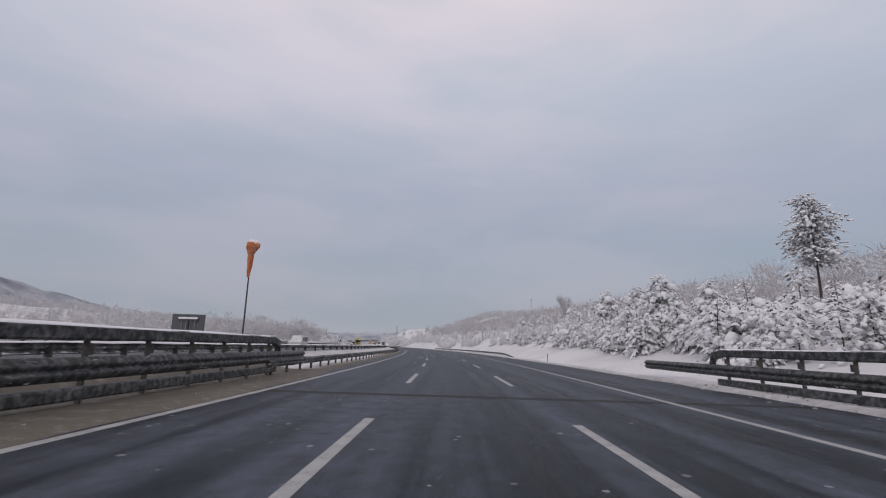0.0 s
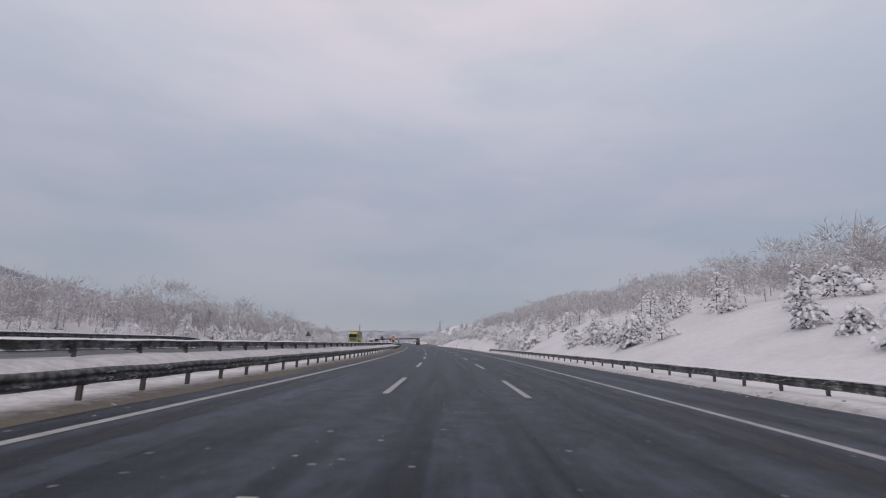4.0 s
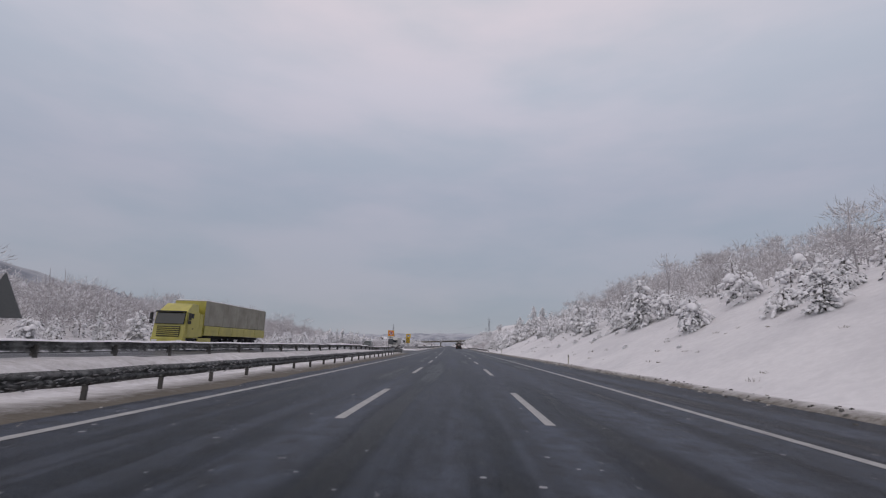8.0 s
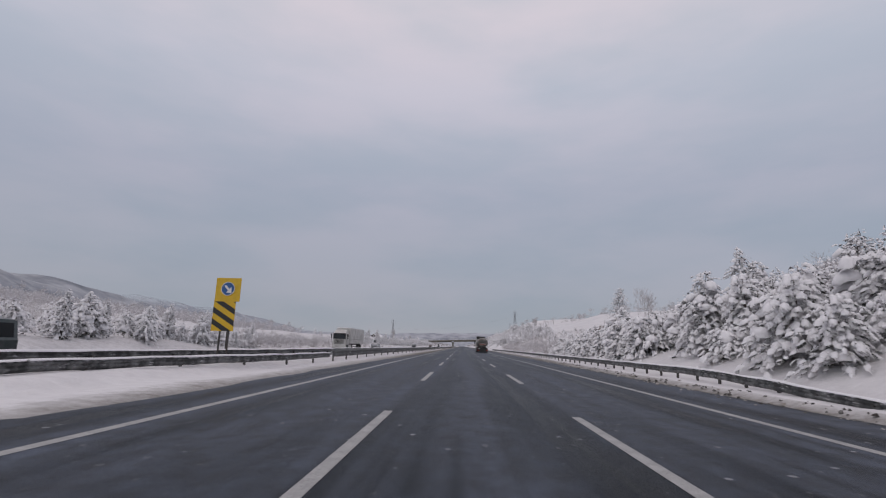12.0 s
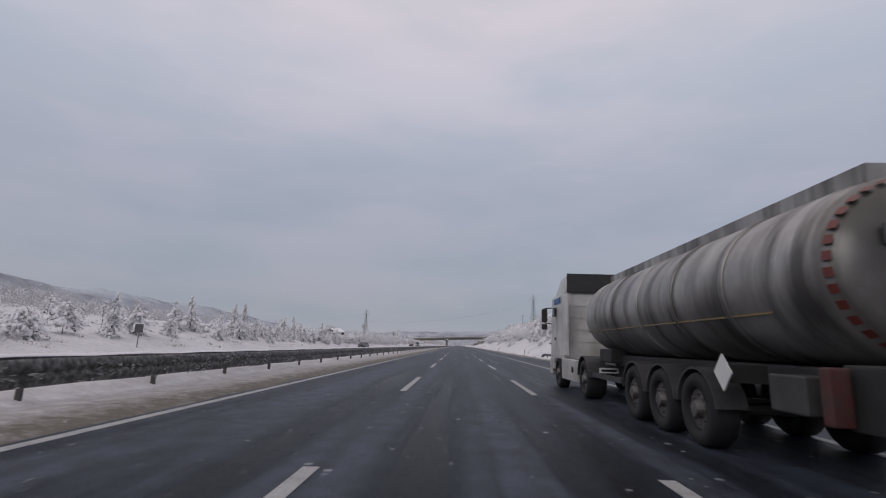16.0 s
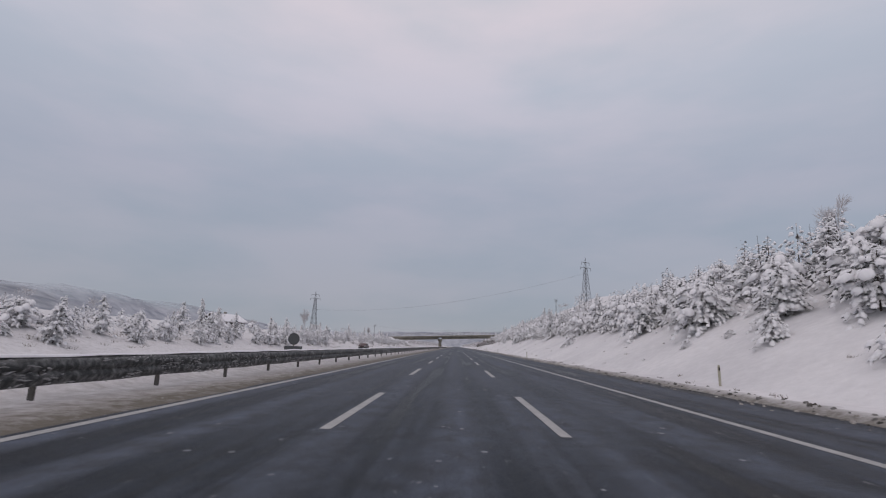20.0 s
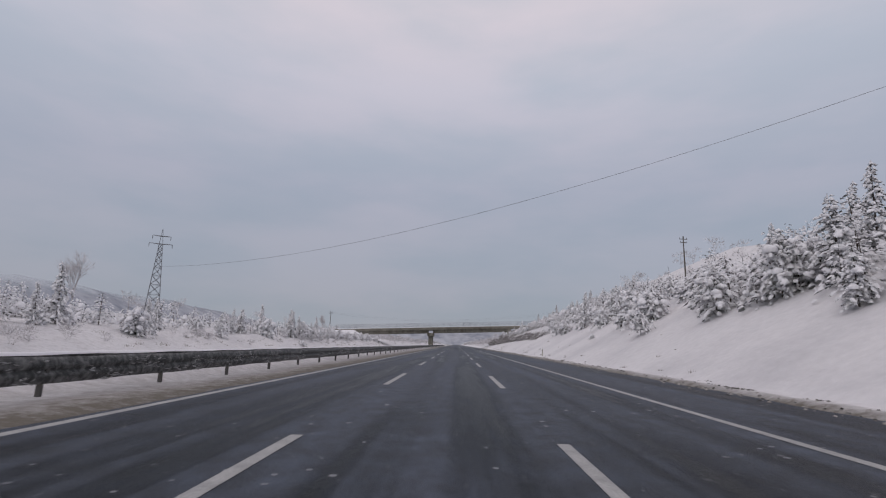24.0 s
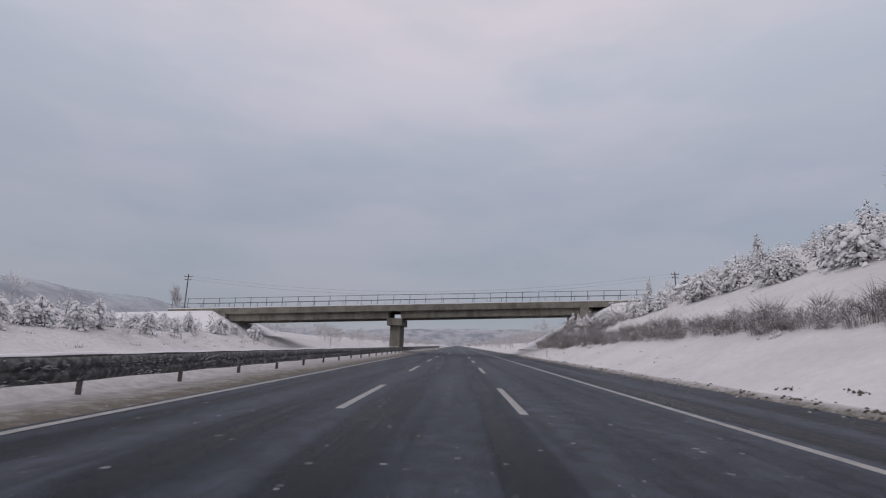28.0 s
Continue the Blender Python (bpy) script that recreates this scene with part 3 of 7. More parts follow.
def viaduct_barrier(s0, s1, n, side, nose, label):
    """The heavy double barrier of the viaduct: a box rail on tall posts above a W-beam and a low tube."""
    root = thing("viaduct_barrier", Matrix(), label, "guard rail", "viaduct barriers")
    S = np.arange(s0, s1 + 0.5, 1.0)
    square = ((-0.07, 0), (0.07, 0), (0.09, 0.03), (0.09, 0.17), (0.07, 0.2), (-0.07, 0.2), (-0.09, 0.17), (-0.09, 0.03))

    def sweep(name, path, ring, mat):
        verts, faces, m = [], [], len(ring)
        for s, q, z in path:
            for dx, dz in ring:
                x, y = at(s, q + dx)
                verts.append((x, y, z + dz))
        for i in range(len(path) - 1):
            for j in range(m):
                a, b = i * m + j, i * m + (j + 1) % m
                faces.append((a, b, b + m, a + m))
        faces.append(tuple(range(m))[::-1])
        faces.append(tuple(range(len(verts) - m, len(verts))))
        return solid(name, verts, faces, mat, root, smooth=False)

    top = [(s, n - side * 0.12, 1.24) for s in S]
    top += [(s1 + 0.6, n - side * 0.12, 1.1), (s1 + 0.75, n - side * 0.12, 0.75)]
    sweep("top_rail", top, [(dx * 1.3, dz * 1.4) for dx, dz in square], BEAM)
    snow_ridge([(s, q, z + 0.28) for s, q, z in top[:-2]], root, 0.22, 0.035, 5)
    wave = [(float(s), n, 0.50) for s in np.arange(s0, s1 + nose, 1.0)]
    beam("upper_beam", wave, BEAM, root, [(dx * 1.6, dz * 1.4) for dx, dz in WAVE], side)
    clinging_snow(wave, root, 0.44, side, 10, int(s1) + 1)
    sweep("kerb_tube", [(s, n + side * 0.02, 0.16) for s in S], [(dx * 1.1, dz * 1.2) for dx, dz in square], BEAM)
    for s in np.arange(s1 - 0.4, s0, -2.0):
        p = new("post", TALL_POST)
        p.parent = root
        p.matrix_world = place(float(s), n - side * 0.12, 0, 180 if side < 0 else 0)
    return root


viaduct_barrier(-45, 19, -7.35, 1.0, 5, "heavy grey steel double barrier with snow-capped top rail")
viaduct_barrier(-45, 19, 10.3, -1.0, 8, "heavy grey steel double barrier with snow-capped top rail")
viaduct_barrier(-60, 96, -26.2, 1.0, 3, "heavy grey steel double barrier beside the oncoming lanes")

# ---- overbridge ----
BRIDGE_S = 850.0


def overbridge():
    root = thing("overbridge", place(BRIDGE_S, 0, 0), "weathered concrete road overbridge with steel railing and one central pier", "bridge")
    tilt = 0.046
    zt = lambda n: 7.35 + tilt * (n + 9.5)
    n0, n1, wide = -46.0, 30.0, 8.6

    def slab(name, a, b, y0, y1, lo, hi, mat, label="", bevel=0.0):
        v = []
        for n in (a, b):
            for y, z in ((y0, lo), (y1, lo), (y1, hi), (y0, hi)):
                v.append((n, y, zt(n) + z))
        return solid(name, v, [(0, 1, 2, 3), (7, 6, 5, 4), (0, 4, 5, 1), (1, 5, 6, 2), (2, 6, 7, 3), (3, 7, 4, 0)], mat, root, label)

    slab("deck", n0, n1, 0, wide, -0.55, -0.12, CONCRETE)
    slab("edge_beam", n0, n1, -0.35, 0.05, -0.95, 0.0, CONCRETE, "pale concrete edge beam with snow on top")
    slab("edge_beam", n0, n1, wide - 0.05, wide + 0.35, -0.95, 0.0, CONCRETE)
    for y in (0.35, 2.4, 4.5, 6.6, 7.7):
        slab("girder", -36.5, -10.6, y, y + 0.55, -2.05, -0.54, CONCRETE, "stained concrete girder")
        slab("girder", -8.6, 19.5, y, y + 0.55, -2.05, -0.54, CONCRETE, "stained concrete girder")
    slab("snow_cover", n0, n1, -0.33, wide + 0.33, 0.0, 0.13, CLUMP, "snow lying on the deck")
    # pier and its crosshead
    bm = bmesh.new()
    box(bm, -10.75, -8.35, 0.1, wide - 0.1, 4.15, zt(-9.5) - 2.06, 0.06)
    part("crosshead", bm, CONCRETE, root)
    bm = bmesh.new()
    box(bm, -10.35, -8.75, 1.2, wide - 1.2, -0.6, 4.16, 0.05)
    part("pier", bm, CONCRETE, root, "stained concrete pier wall")
    for n, sgn in ((-37.2, -1), (20.2, 1)):
        bm = bmesh.new()
        box(bm, n - 0.7, n + 0.7, -0.4, wide + 0.4, zt(n) - 5.2, zt(n) - 0.56, 0.05)
        part("abutment", bm, CONCRETE, root)
    # railing, both sides
    for y in (-0.18, wide + 0.18):
        for k in range(2):
            bm = bmesh.new()
            h = (0.85, 1.62)[k]
            tube(bm, (n0, y, zt(n0) + h), (n1, y, zt(n1) + h), 0.045, sides=6)
            part("handrail", bm, DARK_STEEL, root)
        n = n0 + 0.5
        while n < n1:
            part("railing_post", boxed(n - 0.04, n + 0.04, y - 0.04, y + 0.04, zt(n), zt(n) + 1.68), DARK_STEEL, root)
            n += 2.55
    return root


overbridge()


def bridge_ramp(n0, n1, base, name):
    """The snow slope that carries the side road up to the bridge."""
    rng = np.random.default_rng(4)
    s = np.arange(BRIDGE_S - 16, BRIDGE_S + 26, 1.0)
    n = np.linspace(n0, n1, 34)
    g_s, g_n = np.meshgrid(s, n, indexing="ij")
    out = np.clip((g_n - n0) / (n1 - n0), 0, 1)
    crest = 7.2 + 0.046 * (g_n + 9.5)
    side = np.maximum(0, np.maximum(BRIDGE_S - 0.6 - g_s, g_s - BRIDGE_S - 9.2))
    z = crest - 0.62 * side
    front = np.abs(g_n - n0)
    z = np.minimum(z, 1.0 + 0.62 * front)
    z = np.maximum(z, land_z(g_s, g_n) - 0.15) + 0.10 * ripple(g_s, g_n, 3.0, 3, 9)
    z = np.where((g_s > BRIDGE_S - 1) & (g_s < BRIDGE_S + 9.6), np.minimum(z, crest - 0.62), z)
    x, y = at(g_s, g_n)
    a, b = g_s.shape
    idx = np.arange(a * b).reshape(a, b)
    f = np.stack([idx[:-1, :-1], idx[:-1, 1:], idx[1:, 1:], idx[1:, :-1]], -1).reshape(-1, 4)
    if n1 < n0:
        f = f[:, ::-1]
    ob = big_mesh(name, np.stack([x, y, z], -1).reshape(-1, 3), f, SNOW, smooth=True)
    return tagged(ob, "snow-covered embankment that carries the side road to the bridge", "embankment", kind="structure")


bridge_ramp(-31.0, -66.0, 0, "embankment_west")
bridge_ramp(12.5, 48.0, 0, "embankment_east")


# ---- trees ----
class Soup:
    """Vertices and faces gathered by hand."""
    def __init__(self):
        self.v, self.f = [], []

    def add(self, verts, faces):
        b = len(self.v)
        self.v.extend(verts)
        self.f.extend(tuple(b + i for i in f) for f in faces)

    def arrays(self):
        tri = []
        for f in self.f:
            for k in range(1, len(f) - 1):
                tri.append((f[0], f[k], f[k + 1]))
        return np.array(self.v, np.float32), np.array(tri, np.int32)


def lump(soup, a, b, w, h, rng, rings=4, sag=0.15, cheap=False):
    """A soft, uneven pad of snow from a to b."""
    a, b = np.array(a), np.array(b)
    d = b - a
    ln = np.linalg.norm(d) + 1e-6
    side = np.array((-d[1], d[0], 0)) / (np.linalg.norm(d[:2]) + 1e-6)
    verts, faces = [], []
    for i in range(rings):
        t = i / (rings - 1)
        bulge = (0.35 + 0.9 * math.sin(math.pi * (0.12 + 0.76 * t))) * rng.uniform(0.75, 1.25)
        c = a + d * t + np.array((0, 0, -sag * ln * t * t))
        for x, z in (((-1, -0.4), (0.0, 0.95), (1, -0.4)) if cheap else ((-1, -0.35), (-0.62, 0.55), (0.0, 0.95), (0.62, 0.55), (1, -0.35))):
            verts.append(c + side * x * w * bulge * rng.uniform(0.8, 1.15) + np.array((0, 0, z * h * bulge)))
    m = 3 if cheap else 5
    for i in range(rings - 1):
        for k in range(m - 1):
            p = i * m + k
            faces.append((p, p + m, p + m + 1, p + 1))
    faces.append(tuple(range(m)))
    faces.append(tuple(range(len(verts) - 1, len(verts) - m - 1, -1)))
    soup.add(verts, faces)


def conifer_parts(seed, high, wide, count=90, droop=0.45, blunt=0.7, bare=0.15, skirt=0.06, light=False, rise=0.45, load=1.0, caps=0):
    """Trunk, needle sprays and snow load of a conifer, as three soups. Boughs arch out of the trunk at all heights and hang at their tips;
    each is a ragged plate of needles with a smooth pillow of snow lying along it."""
    rng = random.Random(seed)
    trunk, needle, snow = Soup(), Soup(), Soup()
    sides = 5
    lean = (rng.uniform(-0.07, 0.07) * high, rng.uniform(-0.07, 0.07) * high)
    axis = lambda t: np.array((lean[0] * t * t, lean[1] * t * t, high * t))
    for t in (-0.05, 0.3, 0.65, 0.975):
        c, r = axis(t), 0.013 * high * (1 - 0.93 * max(0, t)) + 0.004
        for j in range(sides):
            trunk.v.append(c + np.array((r * math.cos(j * 6.283 / sides), r * math.sin(j * 6.283 / sides), 0)))
    for k in range(3):
        for j in range(sides):
            a, b = k * sides + j, k * sides + (j + 1) % sides
            trunk.f.append((a, b, b + sides, a + sides))
    zed = lambda v: np.array((0.0, 0.0, v))
    section = ((-1, -0.40), (-0.5, 0.62), (0.5, 0.62), (1, -0.40)) if light else ((-0.92, -0.55), (-0.80, 0.30), (0.0, 0.80), (0.80, 0.30), (0.92, -0.55))
    m = len(section)
    for i in range(count):
        q = (i + rng.random()) / count
        t = skirt + (0.985 - skirt) * (1 - (1 - q) ** 0.75)
        r = (wide * (1 - t) ** blunt + 0.05 * wide) * rng.uniform(0.40, 1.12) * (0.8 + 0.35 * math.sin(3.1 * t * 6 + seed + 2.0 * math.sin(i * 2.39996))) * (1.2 if rng.random() < 0.08 else 1.0)
        a = i * 2.39996 + rng.uniform(-0.7, 0.7)
        turn = rng.uniform(-0.45, 0.45)
        up, drop = rise * rng.uniform(0.3, 1.3), (droop + rise) * rng.uniform(0.4, 1.1)
        p0 = axis(t)

        def bough(f):
            w = a + turn * f
            return p0 + np.array((math.cos(w), math.sin(w), 0)) * r * f + zed(r * (up * f - drop * f ** 2.4))

        out = np.array((math.cos(a + turn), math.sin(a + turn), 0))
        side = np.array((-out[1], out[0], 0))
        loaded = rng.random() > bare
        heavy = rng.random() < 0.12
        # twigs fork off the bough to both sides; each is a small ragged plate of needles with a pillow of snow on it
        for k in range((2 if r > 0.5 else 1) if light else 2 + (r > 0.4) + (r > 0.65) + (r > 0.9)):
            f = rng.uniform(0.35, 1.0) if k else rng.uniform(0.82, 1.02)
            sg = rng.uniform(-0.95, 0.95) if k else rng.uniform(-0.3, 0.3)
            slope = max(-0.75, min(0.35, (bough(f)[2] - bough(f - 0.12)[2]) / (0.12 * r))) + rng.uniform(-0.2, 0.2)
            d = out * (1 - 0.45 * abs(sg)) + side * sg + zed(slope * 0.8)
            d = d / np.linalg.norm(d)
            b = np.array((-d[1], d[0], 0)) / (math.hypot(d[0], d[1]) + 1e-6)
            ln = (0.15 + 0.085 * min(r, 1.6)) * rng.uniform(0.6, 1.3) * (1.08 if light else 1.0)
            half = ln * rng.uniform(0.26, 0.42) * (1.0 if loaded else 0.6)
            c = bough(f) - d * ln * 0.5
            w = [half * rng.uniform(0.9, 1.5) for _ in range(4)]
            needle.add([c - zed(0.02), c + d * ln * 0.45 - b * w[0] - zed(0.55 * half), c + d * ln * 0.6 - zed(0.15 * half), c + d * ln * 0.45 + b * w[1] - zed(0.55 * half), c + d * ln * 1.12 - zed(0.3 * half)],
                       [(0, 1, 2), (0, 2, 3), (1, 4, 2), (2, 4, 3)])
            for spray in range(1 if light else 4):
                g = rng.choice((-1, 1))
                e = c + d * ln * rng.uniform(0.2, 1.0) + b * g * half * rng.uniform(0.3, 1.0) - zed(0.3 * half)
                v = d * rng.uniform(0.2, 1.0) + b * g * rng.uniform(0.3, 1.0) - zed(rng.uniform(0.0, 0.8))
                y = np.cross(v, (rng.uniform(-0.5, 0.5), rng.uniform(-0.5, 0.5), 1.0))
                y = y / (np.linalg.norm(y) + 1e-6) * ln * 0.07
                needle.add([e + y, e - y, e + v * ln * rng.uniform(0.3, 0.6)], [(0, 1, 2)])
            if not loaded:
                continue
            w0, h0 = half * 1.12 * load, half * rng.uniform(0.8, 1.25) * load
            if heavy:
                w0, h0, ln = w0 * 1.5, h0 * 1.5, ln * 1.15
            verts, rings = [], 3 if light else 4
            for u, bulge in ((0.0, 0.30), (0.45, 1.0), (1.0, 0.34)) if light else ((0.0, 0.25), (0.3, 0.92), (0.68, 1.0), (1.0, 0.30)):
                bulge *= rng.uniform(0.8, 1.2)
                e = c + d * ln * (0.02 + 0.96 * u) - zed(0.10 * ln * (2 * u - 1) ** 2)
                for x, z in section:
                    verts.append(e + b * x * w0 * bulge * rng.uniform(0.85, 1.15) + zed(z * h0 * bulge))
            faces = [(k2 * m + n, k2 * m + m + n, k2 * m + m + n + 1, k2 * m + n + 1) for k2 in range(rings - 1) for n in range(m - 1)]
            if not light:
                faces += [tuple(range(m)), tuple(range(len(verts) - 1, len(verts) - m - 1, -1))]
            snow.add(verts, faces)
        # now and then a thick round cushion where several boughs have snowed together
        if loaded and rng.random() < (0.05 if light else 0.075) and t < 0.85:
            c, size = bough(rng.uniform(0.55, 0.9)), (0.10 + 0.13 * min(r, 1.4)) * rng.uniform(0.7, 1.35)
            k0, verts = rng.uniform(0, 6.28), []
            for z, shrink in ((-0.55, 0.80), (0.0, 1.0), (0.5, 0.75)):
                for k in range(6):
                    g = k0 + k * 1.0472
                    verts.append(c + np.array((math.cos(g), math.sin(g), 0)) * size * shrink * rng.uniform(0.82, 1.2) + zed(z * size * 0.8 * rng.uniform(0.85, 1.15)))
            verts.append(c + zed(0.68 * size))
            snow.add(verts, [(6 * h + k, 6 * h + (k + 1) % 6, 6 * h + 6 + (k + 1) % 6, 6 * h + 6 + k) for h in (0, 1) for k in range(6)] + [(12 + k, 12 + (k + 1) % 6, 18) for k in range(6)])
    # domes of snow that have bowed the upper boughs together
    for k in range(caps):
        t = rng.uniform(0.25, 0.88)
        a, r = k * 2.4 + rng.uniform(-0.5, 0.5), wide * (1 - t) ** blunt * rng.uniform(0.45, 0.95)
        c, size = axis(t) + np.array((math.cos(a), math.sin(a), 0)) * r, wide * rng.choice((0.10, 0.13, 0.15, 0.18, 0.24)) * rng.uniform(0.85, 1.15)
        m, k0, verts = 7 if light else 11, rng.uniform(0, 6.28), []
        ring = ((-0.50, 0.86), (-0.12, 1.04), (0.28, 0.90), (0.56, 0.55)) if light else ((-0.62, 0.78), (-0.36, 1.0), (-0.05, 1.06), (0.26, 0.94), (0.50, 0.66), (0.63, 0.34))
        for z, shrink in ring:
            for j in range(m):
                g = k0 + j * 6.2832 / m
                lobe = 1 + 0.16 * math.sin(2 * g + k0) + 0.10 * math.sin(3 * g - 2 * k0) + rng.uniform(-0.05, 0.05)
                away = np.array((math.cos(g), math.sin(g), 0))
                sag = 0.65 * max(0.0, float(away @ np.array((math.cos(a), math.sin(a), 0)))) * shrink
                verts.append(c + away * size * shrink * lobe + zed((z * (1 + rng.uniform(-0.06, 0.06)) - sag) * size * 1.05))
        verts.append(c + zed(0.68 * size * 1.05))
        e = (len(ring) - 1) * m
        snow.add(verts, [(h * m + j, h * m + (j + 1) % m, h * m + m + (j + 1) % m, h * m + m + j) for h in range(len(ring) - 1) for j in range(m)] + [(e + j, e + (j + 1) % m, e + m) for j in range(m)])
    top = axis(1.0)
    lump(snow, top - zed(0.05 * high), top + np.array((0.02, 0.01, 0.0)), 0.012 * high, 0.012 * high, rng, 3, 0.1, True)
    return trunk, needle, snow


def mesh_of(name, soup, mat, smooth=False):
    v, f = soup.arrays()
    ob = big_mesh(name, v, f, mat, smooth)
    me = ob.data
    bpy.data.objects.remove(ob)
    return me


CONIFERS = []
for seed, (h, w, count, droop, blunt, bare, skirt, caps) in enumerate((
        (2.4, 1.45, 190, 0.5, 0.38, 0.16, 0.04, 0), (1.9, 1.35, 165, 0.6, 0.30, 0.14, 0.03, 6), (3.0, 1.4, 215, 0.45, 0.46, 0.20, 0.06, 0),
        (1.4, 1.25, 135, 0.65, 0.28, 0.12, 0.02, 4), (3.7, 1.25, 225, 0.38, 0.72, 0.22, 0.07, 0), (2.3, 1.6, 195, 0.6, 0.30, 0.16, 0.10, 7),
        (5.0, 2.0, 420, 0.45, 0.42, 0.15, 0.05, 9), (6.0, 1.9, 420, 0.40, 0.60, 0.18, 0.06, 0),
        # a pointed spruce, a pine bowed under domes of snow, one with a bare stem under an umbrella of boughs, a half-buried sapling
        (4.2, 1.25, 270, 0.42, 0.95, 0.20, 0.06, 0), (2.7, 1.45, 190, 0.8, 0.30, 0.22, 0.14, 15), (2.5, 1.25, 150, 1.0, 0.32, 0.25, 0.36, 7), (1.3, 0.85, 90, 0.9, 0.36, 0.40, 0.16, 3))):
    t, n, sn = conifer_parts(seed + 11, h, w, count, droop, blunt, bare, skirt, caps=caps)
    CONIFERS.append((mesh_of("trunk", t, BARK), mesh_of("needles", n, NEEDLES), mesh_of("snow_load", sn, CLUMP, True), h))


def conifer(s, n, k, size, turn, label, group, name="young_pine", sink=0.1):
    root = thing(name, place(s, n, float(land_z(s, n)) - sink, turn) @ Matrix.Diagonal((size, size, size, 1)), label, "pine tree", group)
    for part_name, me in zip(("trunk", "crown", "snow_load"), CONIFERS[k][:3]):
        p = tagged(new(part_name, me), kind="" if part_name == "trunk" else "stuff")
        p.parent = root
    return root


def scatter_stuff(name, kinds, spots, mats, label, category):
    """Joins many copies of light trees into one object. kinds: lists of (verts, tris) per material."""
    all_v, all_f, all_m, base = [], [], [], 0
    rng = np.random.default_rng(len(spots))
    for (x, y, z, size, k) in spots:
        a = rng.uniform(0, 6.283)
        c, s_ = math.cos(a) * size, math.sin(a) * size
        for mi, (v, f) in enumerate(kinds[k]):
            if not len(v):
                continue
            w = np.empty_like(v)
            w[:, 0] = v[:, 0] * c - v[:, 1] * s_ + x
            w[:, 1] = v[:, 0] * s_ + v[:, 1] * c + y
            w[:, 2] = v[:, 2] * size * rng.uniform(0.88, 1.12) + z
            all_v.append(w)
            all_f.append(f + base)
            all_m.append(np.full(len(f), mi, np.int32))
            base += len(v)
    ob = big_mesh(name, np.concatenate(all_v), np.concatenate(all_f), mats[0], smooth=len(mats) > 1)
    for m in mats[1:]:
        ob.data.materials.append(m)
    ob.data.polygons.foreach_set("material_index", np.concatenate(all_m))
    return tagged(ob, label, category, kind="stuff")


LIGHT_CONIFERS = []
for seed, (h, w, count, droop, blunt, bare) in enumerate(((2.4, 1.45, 84, 0.5, 0.40, 0.10), (1.9, 1.45, 74, 0.6, 0.32, 0.12), (2.9, 1.4, 90, 0.45, 0.5, 0.12), (2.2, 1.55, 84, 0.55, 0.32, 0.10), (3.3, 1.45, 92, 0.42, 0.55, 0.14))):
    LIGHT_CONIFERS.append([q.arrays() for q in conifer_parts(seed + 51, h, w, count, droop, blunt, bare, 0.05, True, caps=(0, 7, 0, 9, 2)[seed])])


def broadleaf_parts(seed, high, spread, levels=4, trunk_r=0.10, fine=0.022):
    """A leafless broadleaf tree with frosted twigs: prisms for limbs, thin ribbons for twigs."""
    rng = random.Random(seed)
    wood = Soup()

    def limb(p, d, ln, r, level):
        d = d / np.linalg.norm(d)
        q = p + d * ln
        u = np.cross(d, (0.3, 0.9, 0.2))
        u = u / (np.linalg.norm(u) + 1e-6)
        w = np.cross(d, u)
        r = max(r, fine)
        r1 = r * 0.62
        if level >= levels - 1:
            wood.add([p + u * r, p - u * r, q - u * r1 * 0.6, q + u * r1 * 0.6], [(0, 1, 2, 3)])
            if level < levels:
                wood.add([p + w * r, p - w * r, q], [(0, 1, 2)])
        else:
            vs = [p + (u * math.cos(a) + w * math.sin(a)) * r for a in (0, 2.09, 4.19)] + [q + (u * math.cos(a) + w * math.sin(a)) * r1 for a in (0, 2.09, 4.19)]
            wood.add(vs, [(0, 1, 4, 3), (1, 2, 5, 4), (2, 0, 3, 5)])
        if level >= levels:
            return
        kids = (5, 4, 6, 5)[min(level, 3)]
        for i in range(kids):
            f = rng.uniform(0.45, 1.0) if level else rng.uniform(0.35, 1.0)
            a = rng.uniform(0, 6.283)
            tilt = rng.uniform(0.35, 0.85) * spread
            nd = d + (u * math.cos(a) + w * math.sin(a)) * tilt + np.array((0, 0, 0.15))
            limb(p + (q - p) * f, nd, ln * rng.uniform(0.5, 0.78), r1 * 0.62, level + 1)
        limb(q, d + np.array((rng.uniform(-0.2, 0.2), rng.uniform(-0.2, 0.2), 0.1)), ln * 0.65, r1 * 0.85, level + 1)

    limb(np.array((0, 0, -0.2)), np.array((rng.uniform(-0.08, 0.08), rng.uniform(-0.08, 0.08), 1.0)), high * 0.36, trunk_r, 0)
    return wood


